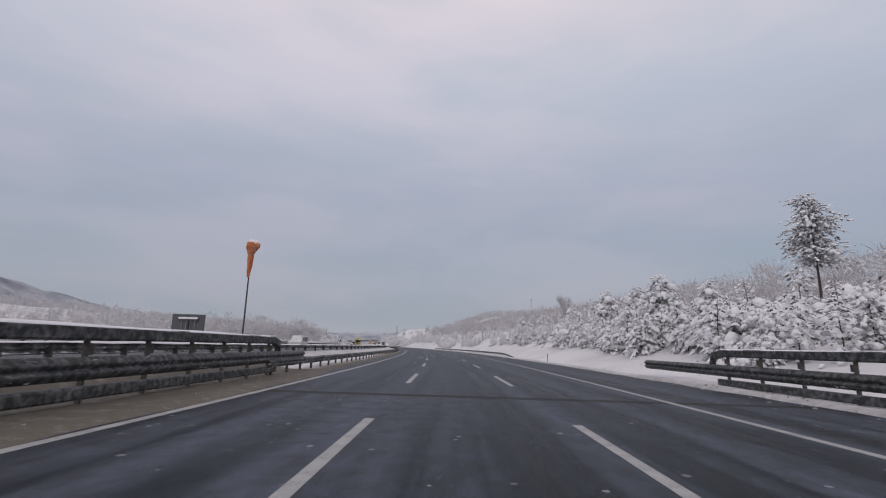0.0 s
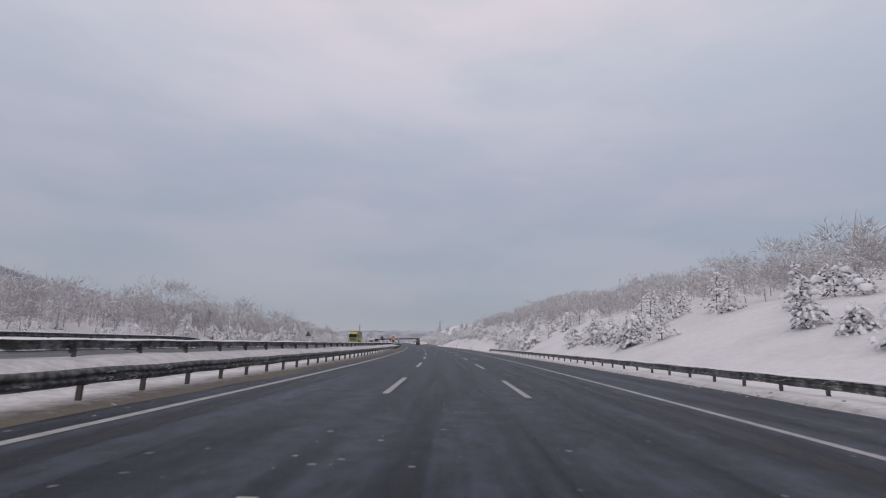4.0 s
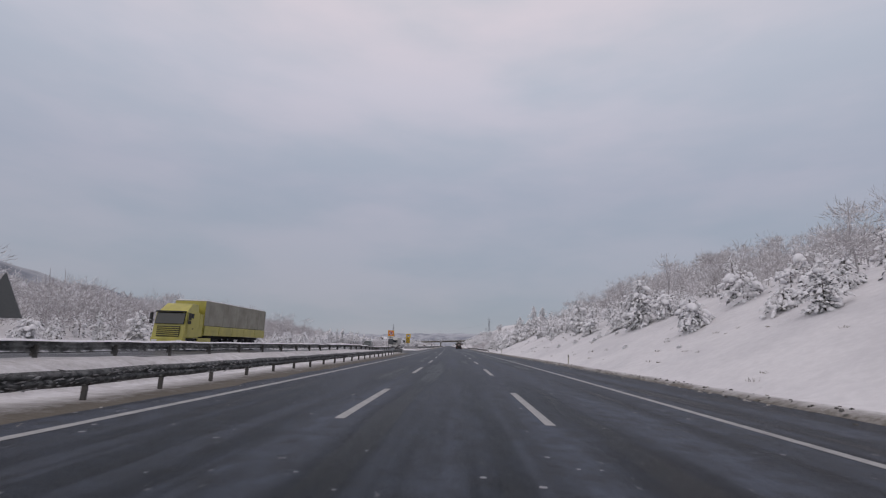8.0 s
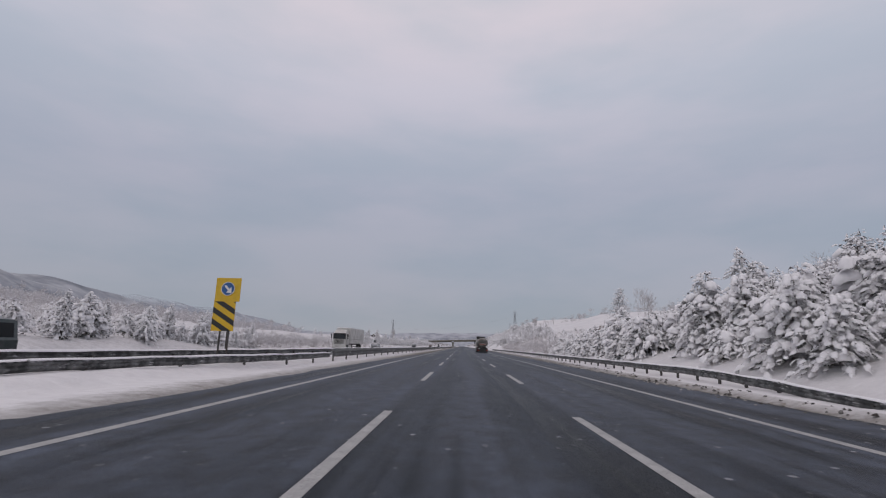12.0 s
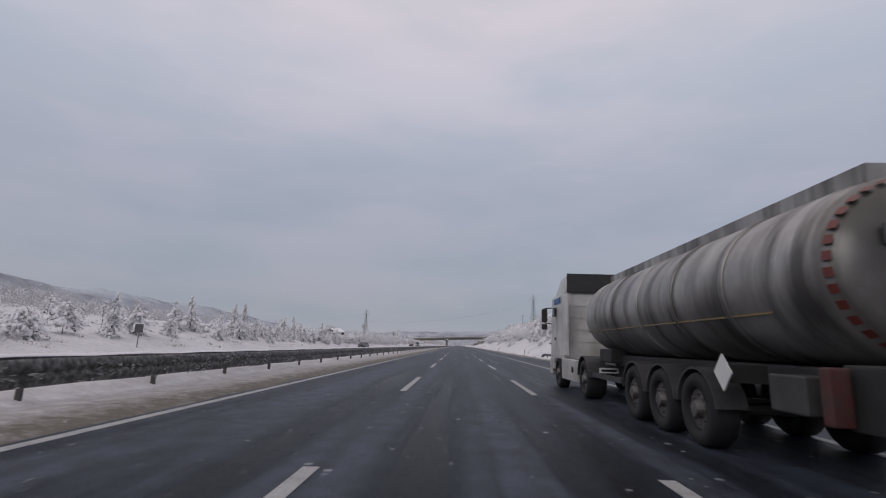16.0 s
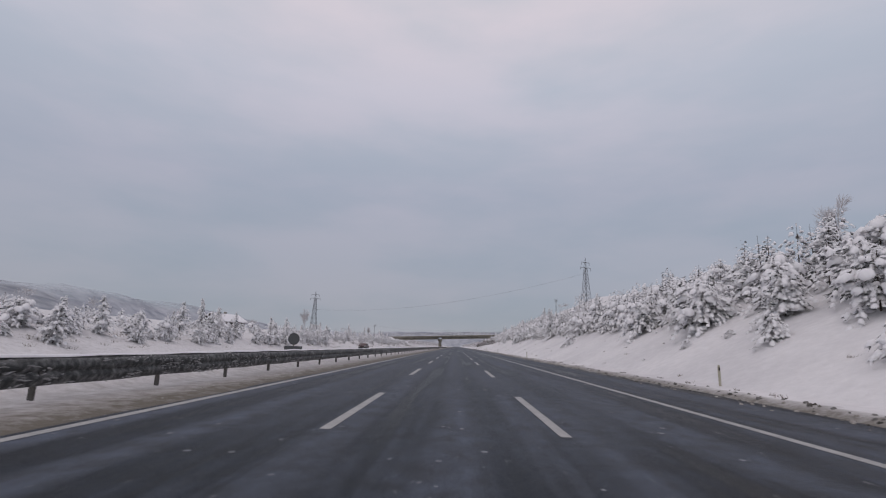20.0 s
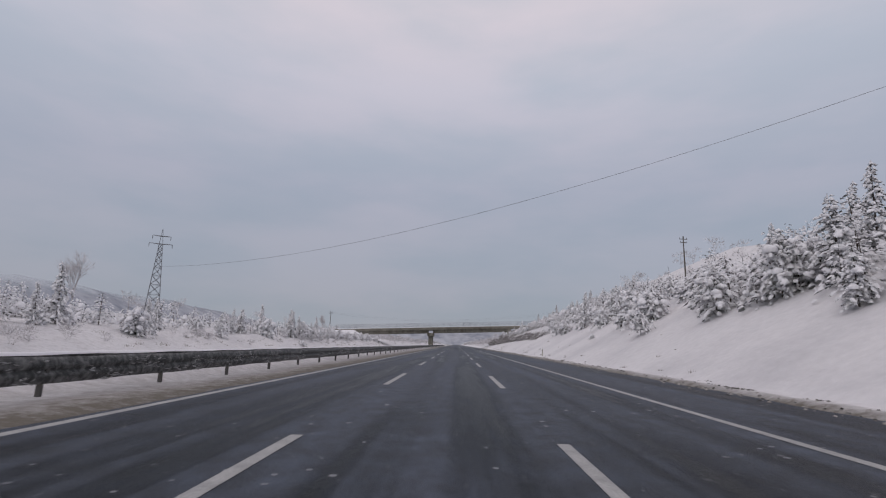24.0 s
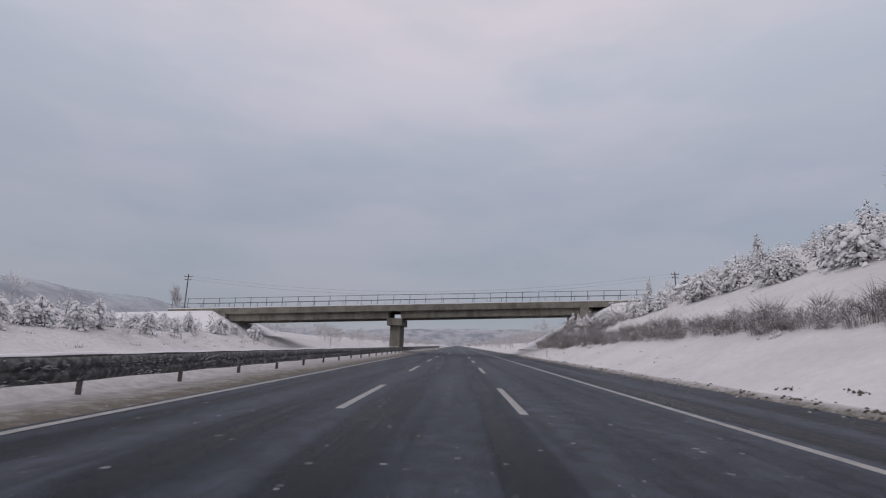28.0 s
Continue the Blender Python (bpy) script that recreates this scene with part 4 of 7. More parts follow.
def frosted_crown(seed, high, wide, twigs=170, stems=9, fine=0.035, low=0.35, reach=(0.45, 1.05)):
    """A light frosted tree for woods: a trunk, limbs into a ragged crown, and many short white twigs."""
    rng = random.Random(seed)
    wood = Soup()

    def ribbon(p, q, r0, r1):
        d = q - p
        u = np.cross(d, (rng.uniform(-1, 1), rng.uniform(-1, 1), rng.uniform(-0.3, 0.3)))
        u = u / (np.linalg.norm(u) + 1e-6)
        wood.add([p + u * r0, p - u * r0, q], [(0, 1, 2)])

    def prism(p, q, r0, r1):
        d = q - p
        u = np.cross(d, (0.31, 0.87, 0.2))
        u = u / (np.linalg.norm(u) + 1e-6)
        w = np.cross(d / np.linalg.norm(d), u)
        vs = [p + (u * math.cos(a) + w * math.sin(a)) * r0 for a in (0, 2.09, 4.19)] + [q + (u * math.cos(a) + w * math.sin(a)) * r1 for a in (0, 2.09, 4.19)]
        wood.add(vs, [(0, 1, 4, 3), (1, 2, 5, 4), (2, 0, 3, 5)])

    base, mid, top = np.array((0, 0, -0.2)), np.array((rng.uniform(-0.3, 0.3), rng.uniform(-0.3, 0.3), high * 0.4)), np.array((rng.uniform(-0.5, 0.5), rng.uniform(-0.5, 0.5), high * 0.80))
    prism(base, mid, 0.012 * high, 0.009 * high)
    prism(mid, top, 0.009 * high, 0.002 * high)
    lobes = [(np.array((rng.uniform(-0.5, 0.5) * wide, rng.uniform(-0.5, 0.5) * wide, high * rng.uniform(low, 0.8))), rng.uniform(0.35, 0.65)) for _ in range(6)]
    for k in range(stems):
        c, size = lobes[k % 6]
        f = rng.uniform(0.15, 0.8)
        prism(base + (top - base) * f, c + np.array((rng.uniform(-0.4, 0.4) * wide, rng.uniform(-0.4, 0.4) * wide, rng.uniform(0, 0.22) * high)), 0.0045 * high, 0.002 * high)
    for k in range(twigs):
        c, size = lobes[rng.randrange(6)]
        d = np.array((rng.gauss(0, 1), rng.gauss(0, 1), rng.gauss(0, 0.8)))
        d = d / np.linalg.norm(d)
        p = c + d * np.array((wide, wide, high * 0.30)) * size * rng.uniform(0.25, 1.0)
        p[2] = max(p[2], 0.12 * high)
        grow = d * 0.7 + np.array((rng.uniform(-0.6, 0.6), rng.uniform(-0.6, 0.6), rng.uniform(0.0, 0.9)))
        ribbon(p, p + grow * rng.uniform(*reach), fine * rng.uniform(0.7, 1.6), 0)
    return wood


WOOD_SIZES = ((5.8, 2.6), (6.6, 2.4), (4.9, 2.6), (7.0, 2.4), (5.4, 2.9))
LIGHT_BROAD = [[frosted_crown(70 + i, h, w, 200, 6, 0.048, 0.20, (0.35, 0.8)).arrays()] for i, (h, w) in enumerate(WOOD_SIZES)]
FAR_BROAD = [[frosted_crown(60 + i, h, w * 1.25, 105, 3, 0.085, 0.16, (0.4, 0.9)).arrays()] for i, (h, w) in enumerate(WOOD_SIZES)]
FINE_BROAD = [[frosted_crown(80 + i, h, w, 950, 14, 0.020, 0.14, (0.22, 0.60)).arrays()] for i, (h, w) in enumerate(WOOD_SIZES)]


# ---- where the trees stand ----
def tree_scale(s):
    """How tall the young pines have grown along the right bank."""
    return float(np.interp(s, (0, 60, 120, 205, 225, 300, 335, 355, 400, 420, 500, 560, 620, 770, 800, 845), (1.25, 1.2, 1.0, 1.0, 0.85, 0.95, 1.1, 1.2, 0.9, 0.9, 1.2, 1.15, 1.1, 1.0, 0.95, 0.85)))


def thickness(s, n):
    """How thickly the right bank is planted: dense stands with open snow between."""
    if s < 60:
        return 0.9 if n < 38 else 0.3
    if s < 110:
        return 0.9 if n < 29 else 0.1
    if s < 122:
        return 0.85 if n < 25 else 0.05
    if s < 150:
        return 0.35 if 21 < n < 27 else 0.0
    if s < 215:
        return (0.75 if n < 24 else 0.05) * (0.12 if 170 < s < 186 else 1.0)
    if s < 332:
        return 0.8 if 18.5 < n < 25 else (0.2 if n > 19 else 0.0)
    if s < 404:
        return 0.95 if n < 34 else 0.4
    if s < 492:
        return 0.12 if n < 24 else 0.05
    return 0.96 if s < 690 else 0.8


INNER_S = (20, 48, 70, 83, 122, 170, 212, 237, 276, 306, 323, 331, 354, 400, 500, 545, 556, 572, 590, 640, 685, 715, 736, 741, 757, 772, 790, 805, 828, 838, 848)
INNER_N = (14, 15.7, 16.3, 18.6, 17.3, 13.6, 13.5, 15.4, 16.0, 16.3, 14.0, 13.0, 14.5, 14, 16, 16.2, 16.8, 16.0, 15.2, 15.2, 15.6, 16.8, 17.8, 20.4, 23.6, 24.0, 24.8, 24.6, 22.0, 18.5, 17.0)
rng = random.Random(21)
LABELS = ("young pine bowed under thick snow on the roadside bank", "small snow-laden pine with dark needles showing beneath")
front = []
s = 24.0
while s < 847:
    sparse = 404 < s < 492 or 218 < s < 332 or 122 < s < 150
    if (not sparse or rng.random() < (0.6 if s < 340 else 0.0)) and not 171 < s < 184:
        inner = np.interp(s, INNER_S, INNER_N)
        stand = 336 < s < 404
        kind = rng.choice((6, 7, 2, 5, 0, 3, 1, 5) if s < 366 else (2, 5, 0, 3, 1, 5)) if stand else rng.choice((1, 3, 5, 0, 9, 1)) if 168 < s < 226 else rng.choice((0, 1, 9, 5, 10, 5, 2, 9, 4, 8)) if s > 490 else rng.choice((0, 1, 3, 5, 0, 9, 2, 4))
        front.append((s, inner + (rng.uniform(-0.6, 4.5) if stand else rng.uniform(-0.3, 3.0)) + (1.8 if kind in (6, 7) else 0), kind, (0.8 if kind in (6, 7) else 1.25 if stand else 1.0) * rng.uniform(0.7, 1.2) * tree_scale(s)))
    s += rng.uniform(1.0, 2.0) if 335 < s < 404 else rng.uniform(1.5, 2.8) if s < 64 else rng.uniform(1.7, 3.0) if 168 < s < 226 else rng.uniform(2.7, 4.6) if s < 760 else rng.uniform(1.2, 2.4)
for lo, hi in ((22, 120), (496, 760)):
    s = lo
    while s < hi:
        front.append((s, float(np.interp(s, INNER_S, INNER_N)) + rng.uniform(3.2, 6.0), rng.choice((0, 2, 4, 8, 9, 9, 6) if s < 600 else (0, 2, 1, 8, 9, 9, 5)), rng.uniform(0.8, 1.1) * tree_scale(s)))
        s += rng.uniform(4.6, 7.0)
for s, n, k, size in front:
    conifer(s, n, k, size, rng.uniform(0, 360), LABELS[k % 2], "pines on the right bank")

# tall single pines that stand out of the thicket
for s, n, k, size in ((343.5, 17.6, 7, 1.1), (346.5, 21.5, 7, 1.3), (349.5, 24.0, 7, 1.15), (361.5, 19.0, 7, 0.8), (364.5, 21.0, 6, 0.9), (690, 25.0, 8, 1.3), (694, 27.0, 8, 1.2), (701, 26.0, 8, 1.05), (212, 20.5, 4, 1.1), (541, 19.4, 4, 1.2), (546, 21.2, 7, 0.85), (553, 20.0, 2, 1.4), (515, 22.4, 6, 1.0), (519, 25.0, 6, 1.05), (513, 24.5, 8, 1.2), (517.7, 18.4, 9, 1.5), (522, 22.0, 8, 1.15), (527, 24.0, 6, 0.85), (531, 21.5, 2, 1.45), (537, 23.0, 8, 1.1), (746, 25.5, 6, 0.8), (752, 27.0, 8, 1.1), (761, 27.2, 8, 1.1), (766, 28.6, 8, 1.15), (775, 28.0, 8, 0.9), (742, 29.0, 8, 1.3), (38, 20.5, 6, 0.9), (264, 17.0, 6, 0.9), (292, 18.6, 2, 1.4)):
    conifer(s, n, k, size, rng.uniform(0, 360), "tall young pine under heavy snow above its neighbours", "pines on the right bank")

# low pines that stand out alone on the open snow below the thicket
for s, n, k, size in ((523.1, 13.6, 11, 0.8), (525.2, 15.3, 11, 1.1), (520.5, 15.8, 3, 0.8), (516.5, 15.9, 10, 0.95), (563.8, 13.4, 3, 0.9), (571, 13.8, 11, 1.0), (547.2, 15.2, 10, 0.9), (535, 14.9, 10, 0.8),
                      (751.2, 17.6, 10, 0.95), (741.2, 16.4, 10, 0.9), (742.6, 17.0, 11, 0.7), (756.8, 17.2, 3, 0.9), (735.5, 16.6, 9, 0.9), (748, 21.0, 10, 1.1), (754, 22.0, 10, 1.2), (700, 14.6, 10, 0.8), (668, 14.2, 11, 1.1), (610, 14.0, 3, 0.8)):
    conifer(s, n, k, size, rng.uniform(0, 360), "small pine alone on the snow of the bank below the thicket", "pines on the right bank")

behind = []
for s in np.arange(18, 846, 3.0):
    for n in np.arange(17.2, 43 if s > 735 else 31, 3.1):
        if n < np.interp(s, INNER_S, INNER_N) + 1.2:
            continue
        if rng.random() < thickness(s, n) * (1 - 0.012 * (n - 17)):
            q, m = s + rng.uniform(-1.2, 1.2), n + rng.uniform(-1.3, 1.3)
            x, y = at(q, m)
            behind.append((float(x), float(y), float(land_z(q, m)) - 0.1, rng.uniform(0.75, 1.2) * tree_scale(q), rng.randrange(5)))
scatter_stuff("pine_thicket", LIGHT_CONIFERS, behind, (BARK, NEEDLES, CLUMP), "thicket of young pines under heavy snow up the slope", "pine trees")

# the other side: a scattered hedge of conifers
def left_scale(s):
    """Size of the pines on the far bank: small at first, taller towards the bridge."""
    return float(np.interp(s, (150, 350, 420, 600, 660, 762, 780, 840), (0.85, 1.15, 1.05, 0.95, 1.15, 1.2, 0.95, 0.9)))


left_front = []
s = 170.0
while s < 846:
    if not 388 < s < 466:
        left_front.append((s, -29.2 - rng.uniform(0, 4.0), rng.choice((0, 9, 10, 2, 5, 10, 9) if s > 782 else (8, 4, 10, 2, 8, 10, 9) if s > 650 else (2, 4, 8, 10, 5, 11)), rng.uniform(0.65, 1.1) * left_scale(s)))
    s += rng.uniform(2.4, 4.4) if s < 330 else rng.uniform(1.5, 2.7) if s > 782 else rng.uniform(3.0, 5.6) if s > 700 else rng.uniform(3.0, 5.0)
for lo, hi, big in ((360, 399, 0.95), (496, 660, 0.82)):
    s = lo
    while s < hi:
        left_front.append((s, -27.6 - 2.8 * rng.random() ** 1.3, rng.choice((8, 10, 11, 2, 9, 4)), big * rng.uniform(0.72, 1.15)))
        s += rng.uniform(1.5, 2.6)
left_front += [(753.2, -30.5, 8, 1.2), (757.2, -30.3, 8, 1.05), (759.0, -38.5, 8, 1.35), (764.8, -29.4, 10, 1.0), (745.7, -25.9, 3, 0.8), (768.5, -30.6, 9, 1.0), (776.4, -30.7, 10, 1.0)]
for s, n, k, size in left_front:
    conifer(s, n, k, size, rng.uniform(0, 360), "snowy young spruce on the bank beyond the oncoming lanes", "spruces on the left bank", "young_spruce")
left_back = []
for s in np.arange(150, 850, 4.4):
    for n in np.arange(-33.5, -48, -4.2):
        thick = 0.5 if s < 330 else (0.95 if n > -40 else (0.6 if n > -44 else 0.35))
        if 620 < s < 690:
            thick *= 0.75
        if 388 < s < 462:
            thick *= 0.06
        if rng.random() < thick:
            q, m = s + rng.uniform(-1.2, 1.2), n + rng.uniform(-1.4, 1.4)
            x, y = at(q, m)
            left_back.append((float(x), float(y), float(land_z(q, m)) - 0.1, rng.uniform(0.5, 0.95) * left_scale(q), rng.randrange(5)))
scatter_stuff("pine_thicket", LIGHT_CONIFERS, left_back, (BARK, NEEDLES, CLUMP), "scattered young pines under snow beyond the oncoming lanes", "pine trees")

# sprigs that poke through the snow of the open slopes
for k in range(30):
    s = rng.choice((rng.uniform(222, 334), rng.uniform(222, 334), rng.uniform(410, 500), rng.uniform(560, 840)))
    conifer(s, rng.uniform(12.2, 17.0), rng.choice((1, 3, 5)), rng.uniform(0.12, 0.30), rng.uniform(0, 360), "tiny pine sprig poking through the snow of the bank", "pine sprigs", "pine_sprig", 0.12)

# frosted broadleaf woods: fine-twigged trees along the edge, lighter ones behind
def grow(spots, s, n, jitter, low, high):
    q, m = s + rng.uniform(-jitter, jitter), n + rng.uniform(-jitter, jitter)
    x, y = at(q, m)
    spots.append((float(x), float(y), float(land_z(q, m)) - 0.1, rng.uniform(low, high), rng.randrange(5)))


edge, woods = [], []
for s in list(np.arange(-40, 190, 4.6)) + list(np.arange(190, 345, 3.5)) + list(np.arange(345, 420, 4.6)):
    for n in np.arange(24, 104, 5.0):
        lo = np.interp(s, (-40, 60, 110, 150, 215, 300, 335, 404, 420), (46, 34, 28, 25, 23.5, 24, 28, 44, 56))
        if n > lo and rng.random() < 0.92:
            short = float(np.interp(s, (150, 190, 320, 345), (1.0, 0.8, 0.8, 1.0)))
            grow(edge if n < lo + 15 else woods, s, n, 2.1, 0.85 * short, 1.2 * short)
for s in np.arange(430, 640, 6.5):
    for n in np.arange(64, 128, 8):
        if rng.random() < 0.85:
            grow(woods, s, n, 3, 0.45, 0.8)
for s in np.arange(640, 1500, 14):
    for n in np.arange(58, 130, 17):
        if rng.random() < 0.6:
            grow(woods, s, n, 4, 0.6, 1.0)
scatter_stuff("frosted_woods", FINE_BROAD, edge, (FROST,), "edge of leafless woods white with frost above the pines", "trees")
scatter_stuff("frosted_woods", LIGHT_BROAD, woods, (FROST,), "leafless woods white with frost on the hillside", "trees")
edge, woods = [], []
for s in np.arange(60, 384, 3.6):
    for n in np.arange(-31, -104, -4.6):
        lo = np.interp(s, (60, 90, 120, 150, 200, 330), (-72, -62, -50, -42, -38, -39))
        if n < lo and rng.random() < 0.96:
            late = max(0.35, 1 - max(0.0, s - 335) * 0.012)
            tall = float(np.interp(s, (60, 110, 130, 215, 240, 262), (0.75, 1.05, 1.45, 1.5, 1.4, 1.4))) * float(np.interp(n, (-104, -62, -46), (0.62, 0.78, 1.0)))
            grow(edge if n > lo - 14 else woods, s, n, 2.0, 0.6 * tall * late, tall * late)
hill = []
for s in np.arange(140, 660, 5.2):
    for n in np.arange(-106, -232, -5.6):
        if rng.random() < 0.94 * np.clip(0.5 + 1.6 * float(ripple(np.array(s), np.array(n), 38.0, 3, 17)) + 0.006 * (s - 330), 0.04, 1.0):
            grow(hill, s, n, 2.6, 0.65, 1.05)
scatter_stuff("frosted_woods", FAR_BROAD, hill, (FROST,), "frosted leafless forest that covers the far hillside", "trees")
for s in np.arange(345, 1500, 15):
    for n in np.arange(-60, -112, -26):
        if rng.random() < 0.45:
            grow(woods, s, n, 4.5, 0.5, 0.9)
for s in np.arange(866, 1500, 8):
    for n in list(np.arange(-58, -27, 6)) + list(np.arange(15, 58, 6)):
        if rng.random() < 0.8:
            grow(woods, s, n, 3, 0.4, 0.85)
scatter_stuff("frosted_woods", FINE_BROAD, edge, (FROST,), "edge of frosted leafless woods beyond the oncoming lanes", "trees")
scatter_stuff("frosted_woods", LIGHT_BROAD, woods, (FROST,), "leafless woods grey-white with frost beyond the motorway", "trees")


# ---- distant hills ----
def ridge(name, x0, y0, x1, y1, heights, depth, label, seed, mat):
    """A far range: a lumpy long hill with folds, from one end to the other."""
    k = np.linspace(0, 1, 160)
    c = np.linspace(0, 1, 26)
    g_k, g_c = np.meshgrid(k, c, indexing="ij")
    L = math.hypot(x1 - x0, y1 - y0)
    ux, uy = (x1 - x0) / L, (y1 - y0) / L
    h = np.interp(g_k, np.linspace(0, 1, len(heights)), heights)
    w = np.sin(np.clip(g_c, 0, 1) * math.pi) ** 0.8
    z = h * w * (1 + 0.10 * ripple(g_k * L, g_c * depth, 220.0, 4, seed)) + 10 * w * ripple(g_k * L, g_c * depth, 70.0, 3, seed + 1) - 8
    x = x0 + ux * L * g_k - uy * depth * (g_c - 0.5)
    y = y0 + uy * L * g_k + ux * depth * (g_c - 0.5)
    a, b = g_k.shape
    idx = np.arange(a * b).reshape(a, b)
    f = np.stack([idx[:-1, :-1], idx[1:, :-1], idx[1:, 1:], idx[:-1, 1:]], -1).reshape(-1, 4)[:, ::-1]
    ob = big_mesh(name, np.stack([x, y, z], -1).reshape(-1, 3), f, mat, smooth=True)
    return tagged(ob, label, "hills", kind="structure")


def paint_cloud(m, low, high):
    """Low cloud painted as transparency: above its ragged base, hills give way to sky."""
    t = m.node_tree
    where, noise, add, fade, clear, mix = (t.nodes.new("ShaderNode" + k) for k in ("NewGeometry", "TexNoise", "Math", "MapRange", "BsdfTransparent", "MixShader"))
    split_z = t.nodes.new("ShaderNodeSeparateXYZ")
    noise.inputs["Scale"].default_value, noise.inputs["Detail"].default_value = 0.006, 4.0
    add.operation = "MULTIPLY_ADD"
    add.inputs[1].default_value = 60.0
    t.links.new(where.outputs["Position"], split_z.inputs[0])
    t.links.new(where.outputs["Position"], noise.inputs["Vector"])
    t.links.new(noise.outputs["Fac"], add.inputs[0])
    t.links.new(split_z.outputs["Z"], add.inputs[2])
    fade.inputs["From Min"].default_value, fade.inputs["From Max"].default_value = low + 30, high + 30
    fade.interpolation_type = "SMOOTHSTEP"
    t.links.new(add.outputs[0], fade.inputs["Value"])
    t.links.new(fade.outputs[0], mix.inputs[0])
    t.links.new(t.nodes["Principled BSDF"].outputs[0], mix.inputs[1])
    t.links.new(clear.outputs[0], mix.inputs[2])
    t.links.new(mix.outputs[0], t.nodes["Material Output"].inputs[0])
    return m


# blue-grey haze is put into this base colour, crest mist into the transparency
FAR = paint_cloud(material("hazed_snowy_forest", (0.50, 0.515, 0.56), 0.9, second=(0.25, 0.27, 0.32), patch=1.0, patch_size=0.02, grain=0.25, size=0.05, spec=0.1), 55, 125)
ridge("backdrop_range_west", -900, -300, -900, 3500, (60, 80, 95, 104, 106, 114, 116, 104, 80, 48, 18), 460, "long snowy mountain ridge with dark wooded folds in painted mist", 3, FAR)
# cloud over this crest is painted by the same height fade
SHOULDER = paint_cloud(material("misted_snowy_mountainside", (0.46, 0.475, 0.51), 0.9, second=(0.20, 0.22, 0.26), patch=1.0, patch_size=0.022, grain=0.3, size=0.06, spec=0.1), 96, 150)
ridge("backdrop_shoulder_west", -530, 150, -530, 1450, (88, 94, 97, 98, 95, 87, 78, 69, 60, 48, 32, 12), 320, "snowy mountain shoulder with dark wooded folds under painted low cloud", 5, SHOULDER)
ridge("backdrop_range_north", -900, 2350, 900, 2350, (46, 50, 50, 54, 60, 66, 72), 300, "low wooded ridge in painted winter haze", 8, FAR)


# ---- signs ----
def sign_board(name, s, n, label, build, turn=0.0, level=None):
    base = float(land_z(s, n)) if level is None else level
    root = thing(name, place(s, n, base, turn), label, "road sign")
    build(root, base)
    return root


def disc(parent, name, x, z, r, y, mat, label="", thick=0.012, sides=36):
    bm = bmesh.new()
    bmesh.ops.create_cone(bm, cap_ends=True, segments=sides, radius1=r, radius2=r, depth=thick, matrix=pose(x, y, z, 90))
    return part(name, bm, mat, parent, label)


def plate(parent, name, x0, x1, z0, z1, y, mat, label="", thick=0.02):
    return part(name, boxed(x0, x1, y - thick, y, z0, z1, bevel=0.004), mat, parent, label)


def ring(parent, name, x, z, r0, r1, y, mat, label=""):
    sides, v, f = 40, [], []
    for k in range(sides):
        a = k * 2 * math.pi / sides
        for r, yy in ((r0, y), (r1, y), (r1, y + 0.01), (r0, y + 0.01)):
            v.append((x + r * math.cos(a), yy, z + r * math.sin(a)))
    for k in range(sides):
        a, b = 4 * k, 4 * ((k + 1) % sides)
        for i in range(4):
            j = (i + 1) % 4
            f.append((a + i, a + j, b + j, b + i))
    return solid(name, v, f, mat, parent, label)


def outline(parent, name, points, y, mat, label="", thick=0.01):
    """A flat shape cut from sheet, points in x and z."""
    k = len(points)
    v = [(x, y, z) for x, z in points] + [(x, y + thick, z) for x, z in points]
    f = [tuple(range(k)), tuple(range(2 * k - 1, k - 1, -1))] + [(i, i + k, (i + 1) % k + k, (i + 1) % k) for i in range(k)]
    return solid(name, v, f, mat, parent, label)


def no_u_turn(root, base):
    top = 3.62 - base
    for x in (-0.3, 0.3):
        part("post", bar((x, 0.05, -0.4), (x, 0.05, top - 0.05), 0.038), POSTS, root)
    p = plate(root, "upper_panel", -0.52, 0.52, top - 0.96, top, 0.0, ORANGE, "orange-yellow square panel")
    disc(p, "sign_face", 0, top - 0.47, 0.31, -0.03, WHITE, "white round face")
    ring(p, "red_ring", 0, top - 0.47, 0.285, 0.36, -0.05, RED, "red ring")
    for k, (x0, x1, z0, z1) in enumerate(((-0.14, -0.07, -0.20, 0.10), (0.07, 0.14, -0.10, 0.10), (-0.14, 0.14, 0.09, 0.17))):
        plate(p, "arrow_bar", x0, x1, top - 0.47 + z0, top - 0.47 + z1, -0.045, BLACK, "black bent arrow", 0.008)
    outline(p, "arrow_head", [(0.0, top - 0.56), (0.105, top - 0.70), (0.21, top - 0.56)], -0.055, BLACK)
    bm = boxed(-0.035, 0.035, -0.064, -0.056, -0.30, 0.30)
    bmesh.ops.transform(bm, matrix=pose(0, 0, top - 0.47, 0, 42, 0), verts=bm.verts)
    part("red_slash", bm, RED, p)
    q = plate(root, "text_panel", -0.48, 0.48, top - 1.40, top - 0.98, 0.0, WHITE, "white supplementary panel with grey lines of writing")
    for z in (1.08, 1.19, 1.30):
        plate(q, "writing_bar", -0.38, 0.38, top - z - 0.03, top - z + 0.025, -0.021, SIGN_BACK, "", 0.004)
    plate(root, "lower_panel", -0.42, 0.42, top - 2.35, top - 1.44, 0.0, SIGN_BACK, "dark grey back of a second panel")


